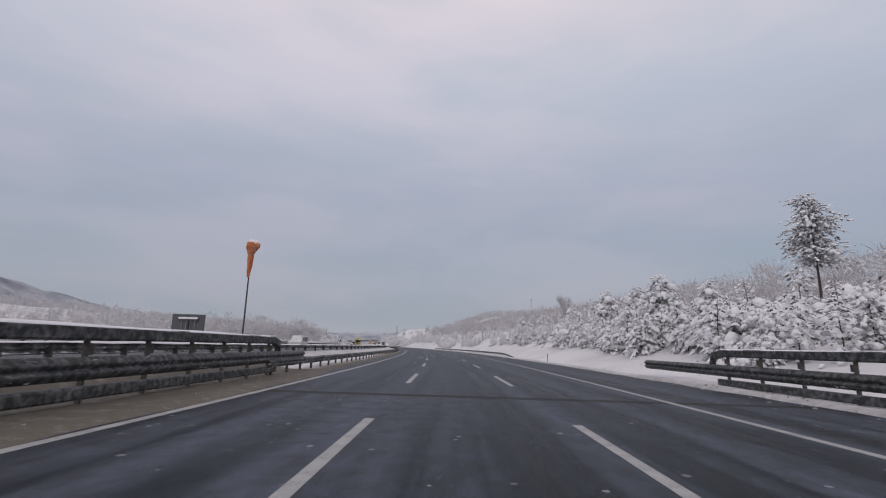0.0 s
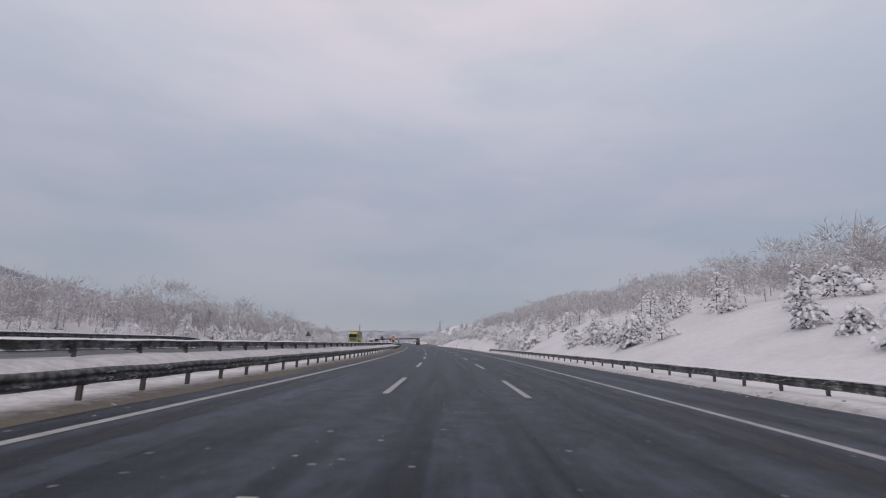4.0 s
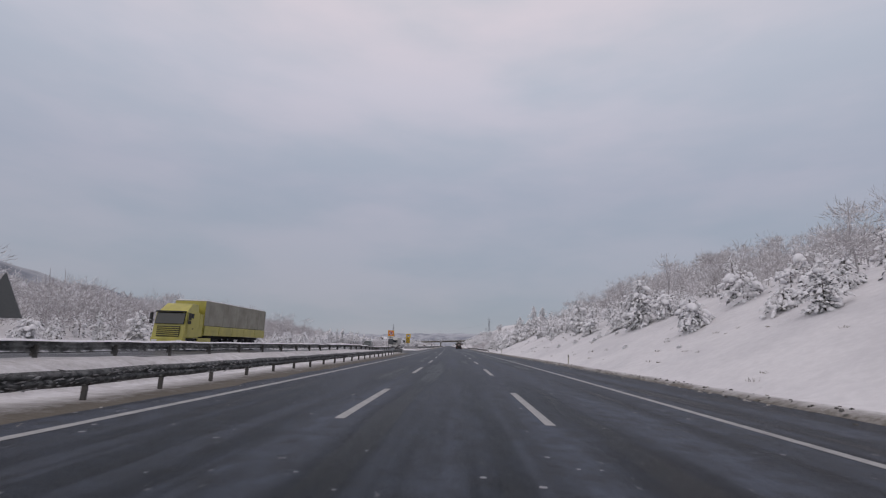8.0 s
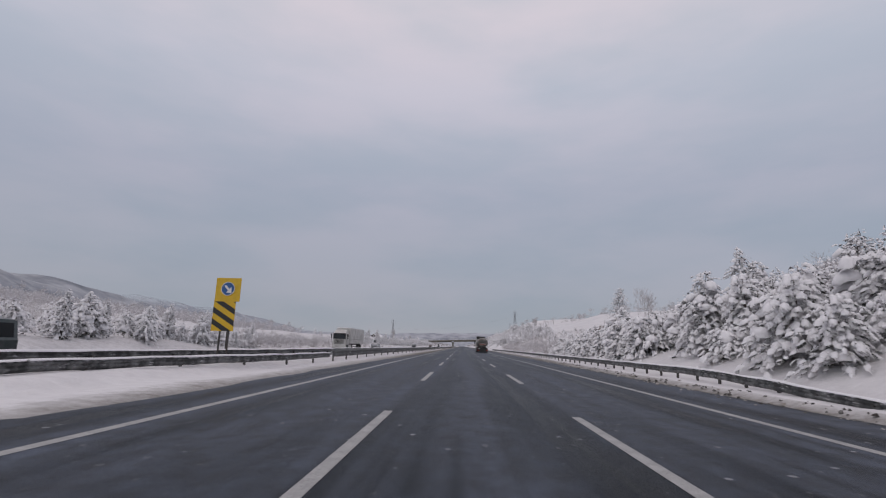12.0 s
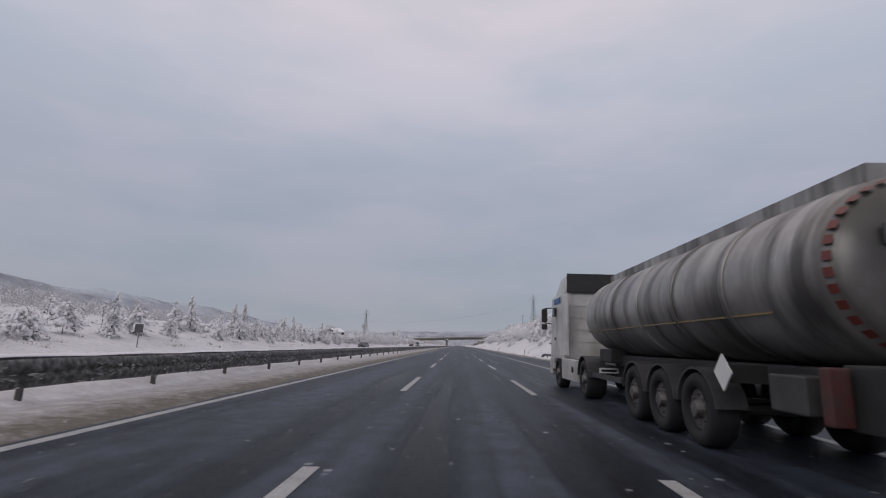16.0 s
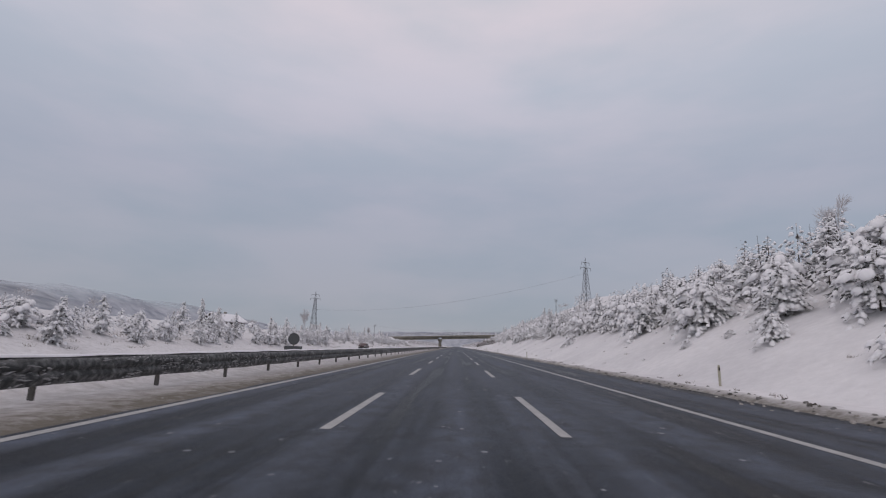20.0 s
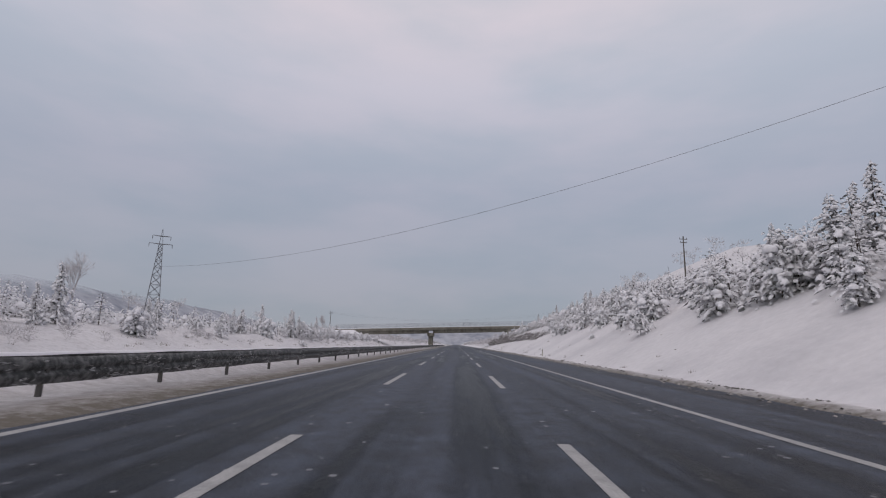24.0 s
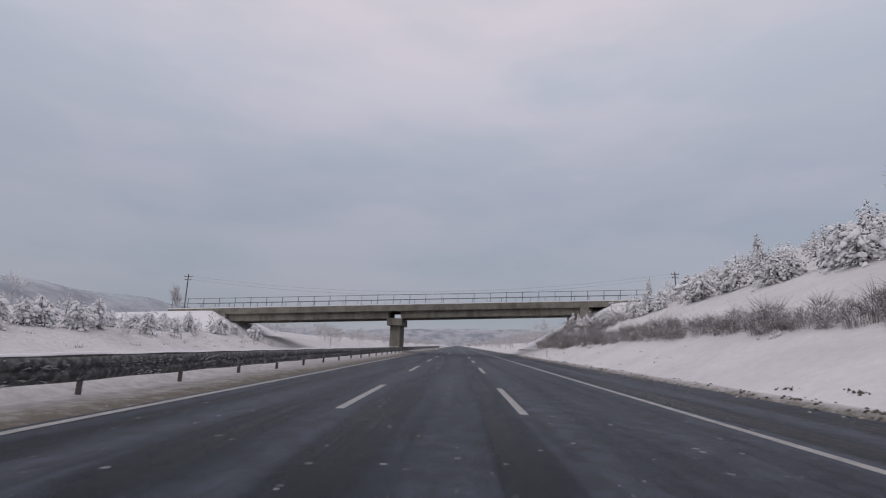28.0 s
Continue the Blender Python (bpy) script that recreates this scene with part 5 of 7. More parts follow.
def keep_right(root, base):
    top = 4.10 - base
    for x in (-0.2, 0.2):
        part("post", bar((x, 0.05, -0.4), (x, 0.05, top - 0.2), 0.045), POSTS, root)
    p = plate(root, "upper_panel", -0.58, 0.58, top - 1.08, top, 0.0, YELLOW, "yellow square panel")
    disc(p, "sign_face", 0, top - 0.50, 0.31, -0.03, BLUE, "blue round keep-right face")
    ring(p, "white_rim", 0, top - 0.50, 0.29, 0.315, -0.05, WHITE)
    bm = boxed(-0.045, 0.045, -0.052, -0.04, -0.10, 0.20)
    bmesh.ops.transform(bm, matrix=pose(0, 0, top - 0.50, 0, -45, 0), verts=bm.verts)
    part("arrow_shaft", bm, WHITE, p)
    c = (0.03, top - 0.53)
    outline(p, "arrow_head", [(c[0] + 0.15, c[1] - 0.17), (c[0] - 0.11, c[1] - 0.15), (c[0] + 0.13, c[1] + 0.10)], -0.056, WHITE)
    lo = top - 2.42
    q = plate(root, "striped_panel", -0.60, 0.42, lo, top - 1.02, 0.012, YELLOW, "yellow panel with black diagonal stripes")
    for k in range(4):
        z = lo - 0.30 + 0.52 * k
        x0, x1, drop, w = -0.60, 0.42, 0.62, 0.25
        pts = []
        # clip a falling diagonal band to the panel
        poly = [(x0, z + drop), (x1, z), (x1, z + w), (x0, z + drop + w)]
        for lim, keep in ((lo, 1), (top - 1.09, -1)):
            out = []
            for i in range(len(poly)):
                a, b = poly[i], poly[(i + 1) % len(poly)]
                ina, inb = (a[1] - lim) * keep >= 0, (b[1] - lim) * keep >= 0
                if ina:
                    out.append(a)
                if ina != inb:
                    f = (lim - a[1]) / (b[1] - a[1])
                    out.append((a[0] + f * (b[0] - a[0]), lim))
            poly = out
            if not poly:
                break
        if len(poly) > 2:
            outline(q, "black_stripe", poly, -0.02, BLACK, "", 0.008)


sign_board("no_u_turn_sign", 303.5, -10.5, "orange panel with a red-ringed no U-turn sign on two posts", no_u_turn)
sign_board("keep_right_sign", 350.2, -11.2, "yellow panel with a blue arrow disc over a black-striped board", keep_right, level=0.1)


def triangle_back(root, base):
    part("post", bar((0, 0.04, -0.4), (0, 0.04, 2.5), 0.035), POSTS, root)
    outline(root, "triangle_panel", [(-0.66, 1.48), (0.66, 1.48), (0, 2.66)], 0.0, SIGN_BACK, "bare grey metal back of the sign", 0.02)


def square_back(w, lo, hi):
    def build(root, base):
        part("post", bar((0, 0.04, -0.4), (0, 0.04, hi - 0.1), 0.035), POSTS, root)
        plate(root, "panel", -w / 2, w / 2, lo, hi, 0.0, SIGN_BACK, "dark metal back of the sign")
    return build


sign_board("triangle_sign", 228.4, -28.8, "grey back of a triangular warning sign beyond the oncoming lanes", triangle_back)
sign_board("triangle_sign", 230.4, -11.55, "grey back of a triangular warning sign standing in the median", triangle_back)
sign_board("small_sign", 353.2, -12.5, "small dark box sign on a thin post in the median", square_back(0.6, 1.55, 2.15))
sign_board("small_sign", 478.0, -26.6, "small dark square sign seen from behind", square_back(0.7, 1.2, 1.9))


def round_back(root, base):
    part("post", bar((0, 0.04, -0.4), (0, 0.04, 1.9 - base), 0.04), POSTS, root)
    disc(root, "round_panel", 0, 1.52 - base, 0.45, 0.0, SIGN_BACK, "grey metal back of a round sign", 0.02)
    plate(root, "lower_panel", -0.7, 0.7, 0.62 - base, 0.98 - base, 0.0, SIGN_BACK, "grey metal back of a supplementary plate")


def gantry_back(root, base):
    """A wide direction sign seen from behind: panel, stiffening ribs, a cross-beam and one stout post."""
    top = 4.15 - base
    panel = plate(root, "panel", -1.9, 1.9, top - 2.1, top, 0.12, SIGN_BACK, "grey sheet-metal back of the panel", 0.03)
    for x in (-0.75, -0.25, 0.25, 0.75):
        part("rib", boxed(x - 0.05, x + 0.05, 0.02, 0.09, top - 2.0, top - 0.15), DARK_STEEL, panel)
    beam_part = part("cross_beam", boxed(-1.15, 1.15, -0.12, 0.02, top - 0.75, top - 0.55, bevel=0.01), POSTS, root)
    part("snow_cap", round_box(-1.12, 1.12, -0.16, 0.02, top - 0.56, top - 0.34, 0.07), CLUMP, beam_part, "thick snow on the beam")
    part("post", bar((0, -0.05, -0.5), (0, -0.05, top - 0.55), 0.13, sides=14), POSTS, root)


sign_board("roadside_sign", 587.6, -12.4, "grey back of a round sign over a plate in the median", round_back)

PALE_POST = material("yellowed_plastic_post", (0.46, 0.43, 0.34), 0.6, grain=0.2, size=9.0, patch=0.4, patch_size=3.0)
for s, n in ((50, 10.4), (107, 10.1), (225, 9.5), (260, 9.5), (312, 9.4), (518, 10.3), (569, 10.3), (622, 10.4), (668, 10.1), (721, 10.6), (775, 10.7), (830, 10.8)):
    root = thing("delineator_post", place(s, n, float(land_z(s, n))), "slim pale roadside delineator post standing in snow", "delineator", "roadside delineators")
    bm = bmesh.new()
    box(bm, -0.045, 0.045, -0.025, 0.025, -0.3, 0.78, 0.012)
    part("post", bm, PALE_POST, root)
    part("reflector", boxed(-0.03, 0.03, -0.036, -0.03, 0.58, 0.70), BLACK, root)


# ---- windsock ----
def windsock():
    root = thing("windsock", place(25.5, -11.3, 0.62), "limp orange windsock hanging from a dark pole in the median", "windsock")
    part("pole", bar((0, 0, -0.4), (0, 0, 6.0), 0.05, 0.035), POSTS, root)
    bm = bmesh.new()
    bmesh.ops.create_cone(bm, cap_ends=False, segments=20, radius1=0.27, radius2=0.27, depth=0.05, matrix=pose(0.12, -0.1, 6.0, 25))
    part("hoop", bm, DARK_STEEL, root)
    cloth = material("sun_bleached_orange_cloth", (0.62, 0.17, 0.06), 0.85, grain=0.2, size=9.0, second=(0.72, 0.42, 0.28), patch=0.9, patch_size=1.5, snow=0.85, snow_from=0.32)
    verts, faces, m = [], [], 16
    spine = ((0.10, -0.10, 6.12, 0.22), (0.14, -0.12, 5.9, 0.36), (0.12, -0.10, 5.68, 0.34), (0.04, -0.06, 5.4, 0.17), (0.02, -0.05, 5.1, 0.15), (0.0, -0.05, 4.75, 0.13), (-0.02, -0.05, 4.4, 0.10), (-0.02, -0.04, 4.1, 0.07))
    for i, (x, y, z, r) in enumerate(spine):
        for j in range(m):
            a = j * 2 * math.pi / m
            w = r * (1 + 0.22 * math.sin(3 * a + i * 1.3) * (i > 1))
            verts.append((x + w * math.cos(a), y + w * 0.8 * math.sin(a), z + 0.04 * math.sin(2 * a + i)))
    for i in range(len(spine) - 1):
        for j in range(m):
            a, b = i * m + j, i * m + (j + 1) % m
            faces.append((a, a + m, b + m, b))
    faces.append(tuple(range(m)))
    solid("sock", verts, faces, cloth, root, "limp orange cloth sock", smooth=True)


windsock()


# ---- power line ----
def lattice_tower(s, n, high, label, turn=0.0):
    z = float(land_z(s, n)) - 0.2
    root = thing("lattice_tower", place(s, n, z, turn), label, "power pylon", "pylons")
    foot, head = 0.075 * high, 0.018 * high
    half = lambda h: foot + (head - foot) * min(1.0, h / (0.82 * high))
    levels = [high * k for k in (0, 0.13, 0.25, 0.36, 0.46, 0.55, 0.63, 0.70, 0.76, 0.82)]
    cs = ((-1, -1), (1, -1), (1, 1), (-1, 1))
    for a, b in cs:
        bm = bmesh.new()
        tube(bm, (a * foot, b * foot, 0), (a * head, b * head, 0.82 * high), 0.07, 0.05, 5)
        tube(bm, (a * head, b * head, 0.82 * high), (0, 0, high), 0.045, 0.03, 5)
        part("leg", bm, DARK_STEEL, root)
    for i in range(len(levels) - 1):
        h0, h1 = levels[i], levels[i + 1]
        for k in range(4):
            (a, b), (c, d) = cs[k], cs[(k + 1) % 4]
            r0, r1 = half(h0), half(h1)
            for p, q in (((a * r0, b * r0, h0), (c * r1, d * r1, h1)), ((c * r0, d * r0, h0), (a * r1, b * r1, h1)), ((a * r1, b * r1, h1), (c * r1, d * r1, h1))):
                part("brace", bar(p, q, 0.035, sides=4), DARK_STEEL, root)
    for h, w in ((0.82, 0.115), (0.91, 0.09)):
        bm = bmesh.new()
        for y in (-head, head):
            tube(bm, (-w * high, 0, h * high + 0.1), (0, y, h * high), 0.045, sides=4)
            tube(bm, (w * high, 0, h * high + 0.1), (0, y, h * high), 0.045, sides=4)
            tube(bm, (-w * high, 0, h * high + 0.1), (w * high, 0, h * high + 0.1), 0.045, sides=4)
        arm = part("cross_arm", bm, DARK_STEEL, root)
        for sg in (-1, 1):
            part("insulator", bar((sg * w * high, 0, h * high + 0.05), (sg * w * high, 0, h * high - 0.7), 0.07, 0.06, 6), DARK_STEEL, arm)
    return root, z


lattice_tower(696.5, 38.6, 17.6, "tall grey steel lattice pylon on the wooded bank", 32)
lattice_tower(757.5, -60.2, 18.0, "tall grey steel lattice pylon beyond the oncoming lanes", 32)


def cable(a, b, sag, r, label):
    verts, faces, m = [], [], 5
    a, b = Vector(a), Vector(b)
    steps = 60
    for i in range(steps + 1):
        t = i / steps
        p = a.lerp(b, t) - Vector((0, 0, sag * 4 * t * (1 - t)))
        for j in range(m):
            w = j * 6.2832 / m
            verts.append((p.x, p.y + r * math.cos(w), p.z + r * math.sin(w)))
    for i in range(steps):
        for j in range(m):
            c, d = i * m + j, i * m + (j + 1) % m
            faces.append((c, d, d + m, c + m))
    return tagged(solid("power_cable", verts, faces, DARK_STEEL), label, "cable", "overhead cables")


def up_at(s, n, z):
    x, y = at(s, n)
    return (float(x), float(y), z)


cable(up_at(697, 38.5, 24.0), up_at(757.5, -60.2, 15.0), 4.0, 0.022, "thin dark overhead power cable across the motorway")


def wooden_pole(s, n, high, label):
    z = float(land_z(s, n))
    root = thing("utility_pole", place(s, n, z, 10), label, "utility pole", "utility poles")
    part("shaft", bar((0, 0, -0.5), (0, 0, high), 0.14, 0.09), TIMBER, root)
    for k, w in ((0.5, 0.75), (1.1, 0.6)):
        arm = part("cross_arm", boxed(-w, w, -0.05, 0.05, high - k - 0.05, high - k + 0.05), TIMBER, root)
        for x in (-w + 0.08, w - 0.08):
            part("insulator", bar((x, 0, high - k + 0.05), (x, 0, high - k + 0.28), 0.05, 0.035, 6), DARK_STEEL, arm)
    return z + high


za = wooden_pole(865, -52, 9.5, "grey timber utility pole with short cross-arms beside the bridge")
zb = wooden_pole(860, 39, 9.0, "grey timber utility pole with short cross-arms on the snowy bank")
wooden_pole(746, 39.5, 9.5, "grey timber utility pole with insulators above the young pines")
wooden_pole(390, 121, 27.0, "tall thin dark mast above the wooded hillside")
for dz in (0.3, 0.9):
    cable(up_at(865, -52, za - dz), up_at(860, 39, zb - dz), 3.2, 0.014, "thin overhead wire between timber poles")


# ---- single trees and marks ----
def lone_pine(s, n, high, label, z=None, crown_from=0.44, spread_by=0.30):
    """A tall pine with a bare lower trunk and a broad snowy crown."""
    z = float(land_z(s, n)) if z is None else z
    root = thing("tall_pine", place(s, n, z - 0.2), label, "pine tree")
    t, nd, sn = conifer_parts(int(s) + 5, high, high * spread_by, 820, 0.12, 0.38, 0.34, crown_from, load=0.85)
    for name, soup, mat, sm in (("trunk", t, BARK, False), ("crown", nd, NEEDLES, False), ("snow_load", sn, CLUMP, True)):
        p = tagged(new(name, mesh_of(name, soup, mat, sm)), kind="" if name == "trunk" else "stuff")
        p.parent = root
    return root


lone_pine(40, 31.4, 11.2, "tall broad pine dusted with snow above the thicket")
lone_pine(487, 49.5, 13.6, "tall pine with bare lower trunk and snowy crown", None, 0.26, 0.28)


def bare_tree(s, n, high, spread, seed, label, levels=4):
    z = float(land_z(s, n)) - 0.1
    root = thing("bare_tree", place(s, n, z), label, "tree")
    w = broadleaf_parts(seed, high, spread, levels, 0.014 * high, 0.011)
    p = tagged(new("bare_crown", mesh_of("bare_crown", w, FROST)), kind="stuff")
    p.parent = root
    return root


bare_tree(494, 60, 13.0, 0.8, 5, "large leafless tree white with frost on the open slope")
bare_tree(731.5, -56.1, 10.5, 0.9, 6, "large round leafless tree behind the pylon")
bare_tree(870, -56, 9.0, 0.6, 7, "slender leafless tree beside the utility pole")
bare_tree(98, 27, 9.5, 0.8, 8, "frosted leafless tree rising above the roadside pines")
bare_tree(106, 30, 9.0, 0.7, 9, "frosted leafless tree rising above the roadside pines")
bare_tree(196, -38, 7.5, 1.0, 12, "spreading frosted tree beyond the oncoming lanes")
bare_tree(580, 36, 8.0, 0.9, 13, "frosted round-crowned tree above the young pines")
bare_tree(600, 40, 8.0, 0.9, 14, "frosted round-crowned tree above the young pines")


# ---- vehicles ----
CAB_WHITE = material("dirty_white_paint", (0.62, 0.61, 0.59), 0.4, grain=0.12, size=3.0, second=(0.30, 0.28, 0.25), patch=0.75, patch_size=0.9, bump=0.05, clear=0.3)
TANK = material("grimy_tank_aluminium", (0.46, 0.445, 0.42), 0.42, 0.55, grain=0.25, size=2.0, second=(0.17, 0.155, 0.14), patch=0.95, patch_size=0.55, bump=0.15, bump_size=3.0)


def streaked(m, across, along, up, colour, low, high):
    """Adds runs of grime that follow the given scales of the object's axes."""
    t = m.node_tree
    b = t.nodes["Principled BSDF"]
    where, stretch, noise, fade, mix = (t.nodes.new("ShaderNode" + k) for k in ("TexCoord", "Mapping", "TexNoise", "MapRange", "Mix"))
    stretch.inputs["Scale"].default_value = (across, along, up)
    noise.inputs["Scale"].default_value, noise.inputs["Detail"].default_value = 1.0, 6.0
    fade.inputs["From Min"].default_value, fade.inputs["From Max"].default_value, fade.inputs["To Max"].default_value = low, high, 0.85
    mix.data_type = "RGBA"
    t.links.new(where.outputs["Object"], stretch.inputs[0])
    t.links.new(stretch.outputs[0], noise.inputs["Vector"])
    t.links.new(noise.outputs["Fac"], fade.inputs["Value"])
    t.links.new(fade.outputs[0], mix.inputs["Factor"])
    t.links.new(b.inputs["Base Color"].links[0].from_socket, mix.inputs["A"])
    mix.inputs["B"].default_value = (*colour, 1)
    t.links.new(mix.outputs["Result"], b.inputs["Base Color"])


streaked(TANK, 0.7, 2.4, 0.35, (0.05, 0.045, 0.04), 0.44, 0.66)
streaked(CAB_WHITE, 1.5, 2.5, 0.4, (0.20, 0.18, 0.15), 0.52, 0.80)
streaked(CONCRETE, 0.9, 0.9, 0.12, (0.11, 0.10, 0.08), 0.50, 0.72)
CHASSIS = material("grimy_black_chassis", (0.03, 0.03, 0.03), 0.7, grain=0.4, size=8.0, second=(0.055, 0.05, 0.045), patch=0.6, patch_size=2.0)
RIM = material("dull_wheel_steel", (0.20, 0.19, 0.18), 0.5, 0.5, grain=0.3, size=9.0, second=(0.07, 0.06, 0.05), patch=0.7, patch_size=3.0)
FENDER = material("grey_plastic_fender", (0.045, 0.045, 0.047), 0.6, grain=0.3, size=5.0, second=(0.10, 0.095, 0.09), patch=0.7, patch_size=1.5)
YELLOW_CAB = material("yellow_truck_paint", (0.50, 0.45, 0.085), 0.4, grain=0.12, size=3.0, second=(0.28, 0.25, 0.06), patch=0.6, patch_size=1.0, clear=0.3)
TARP = material("dirty_grey_tarpaulin", (0.36, 0.345, 0.29), 0.7, grain=0.2, size=2.0, second=(0.22, 0.205, 0.16), patch=0.8, patch_size=0.6, bump=0.3, bump_size=3.0)
DULL_RED = material("grimy_red_plastic", (0.09, 0.025, 0.022), 0.6, grain=0.3, size=6.0, second=(0.07, 0.05, 0.045), patch=0.9, patch_size=2.5)
TAIL = material("red_lamp_glass", (0.35, 0.02, 0.015), 0.25)
AMBER = material("amber_tape", (0.22, 0.14, 0.035), 0.5, grain=0.3, size=8.0, second=(0.15, 0.12, 0.08), patch=0.9, patch_size=1.5)
HEADLAMP = material("headlamp_glass", (0.7, 0.7, 0.68), 0.12)


def round_box(x0, x1, y0, y1, z0, z1, bevel=0.05, taper=None):
    """A bevelled box; taper(v) may move its corners first."""
    bm = bmesh.new()
    r = bmesh.ops.create_cube(bm, size=1.0)
    bmesh.ops.scale(bm, vec=(x1 - x0, y1 - y0, z1 - z0), verts=bm.verts)
    bmesh.ops.translate(bm, vec=((x0 + x1) / 2, (y0 + y1) / 2, (z0 + z1) / 2), verts=bm.verts)
    if taper:
        for v in bm.verts:
            v.co = taper(v.co.copy())
    if bevel:
        bmesh.ops.bevel(bm, geom=list(bm.edges), offset=bevel, segments=3, affect="EDGES", profile=0.6)
    return bm


def wheel(root, x, y, r=0.5, w=0.3, dual=False):
    """A wheel standing on the road: tyre with a rim and hub as its parts."""
    sg = 1 if x > 0 else -1
    prof = ((r * 0.60, -w / 2), (r * 0.92, -w / 2), (r, -w * 0.36), (r, w * 0.36), (r * 0.92, w / 2), (r * 0.60, w / 2))
    v, f, m, k = [], [], 28, len(prof)
    for j in range(m):
        a = j * 2 * math.pi / m
        for rr, xx in prof:
            v.append((x + xx - sg * w / 2, y + rr * math.cos(a), r + rr * math.sin(a)))
    for j in range(m):
        for i in range(k):
            a, b = j * k + i, j * k + (i + 1) % k
            c, d = ((j + 1) % m) * k + (i + 1) % k, ((j + 1) % m) * k + i
            f.append((a, b, c, d))
    tyre = solid("wheel", v, f, RUBBER, root, smooth=True)
    face = x - sg * 0.04
    bm = bmesh.new()
    bmesh.ops.create_cone(bm, cap_ends=True, segments=24, radius1=r * 0.61, radius2=r * 0.55, depth=0.06, matrix=pose(face - sg * 0.05, y, r, 0, sg * 90))
    bmesh.ops.create_cone(bm, cap_ends=True, segments=16, radius1=r * 0.28, radius2=r * 0.2, depth=0.14, matrix=pose(face, y, r, 0, sg * 90))
    for j in range(8):
        a = j * math.pi / 4
        bmesh.ops.create_cone(bm, cap_ends=True, segments=6, radius1=0.022, radius2=0.02, depth=0.05, matrix=pose(face - sg * 0.01, y + r * 0.4 * math.cos(a), r + r * 0.4 * math.sin(a), 0, sg * 90))
    part("rim", bm, RIM, tyre, "dull steel rim")
    return tyre


def mudguard(root, x0, x1, y, r):
    v, f = [], []
    m = 12
    for j in range(m + 1):
        a = math.radians(8 + 164 * j / m)
        for rr, xx in ((r, x0), (r, x1), (r - 0.03, x1), (r - 0.03, x0)):
            v.append((xx, y + rr * math.cos(a), 0.5 + rr * math.sin(a)))
    for j in range(m):
        for i in range(4):
            a, b = 4 * j + i, 4 * j + (i + 1) % 4
            f.append((a, b, b + 4, a + 4))
    solid("mudguard", v, f, FENDER, root)


def lettering(root, words, x, y, z, size, mat, turn=(90, 0, 0), name="lettering"):
    cu = bpy.data.curves.new("words", "FONT")
    cu.body, cu.size, cu.extrude, cu.align_x, cu.align_y = words, size, 0.002, "CENTER", "CENTER"
    ob = bpy.data.objects.new("words", cu)
    scene.collection.objects.link(ob)
    me = bpy.data.meshes.new_from_object(ob.evaluated_get(bpy.context.evaluated_depsgraph_get()))
    bpy.data.objects.remove(ob)
    me.materials.clear()
    me.materials.append(mat)
    p = new(name, me)
    p.parent = root
    p.matrix_local = pose(x, y, z, *turn)
    return p


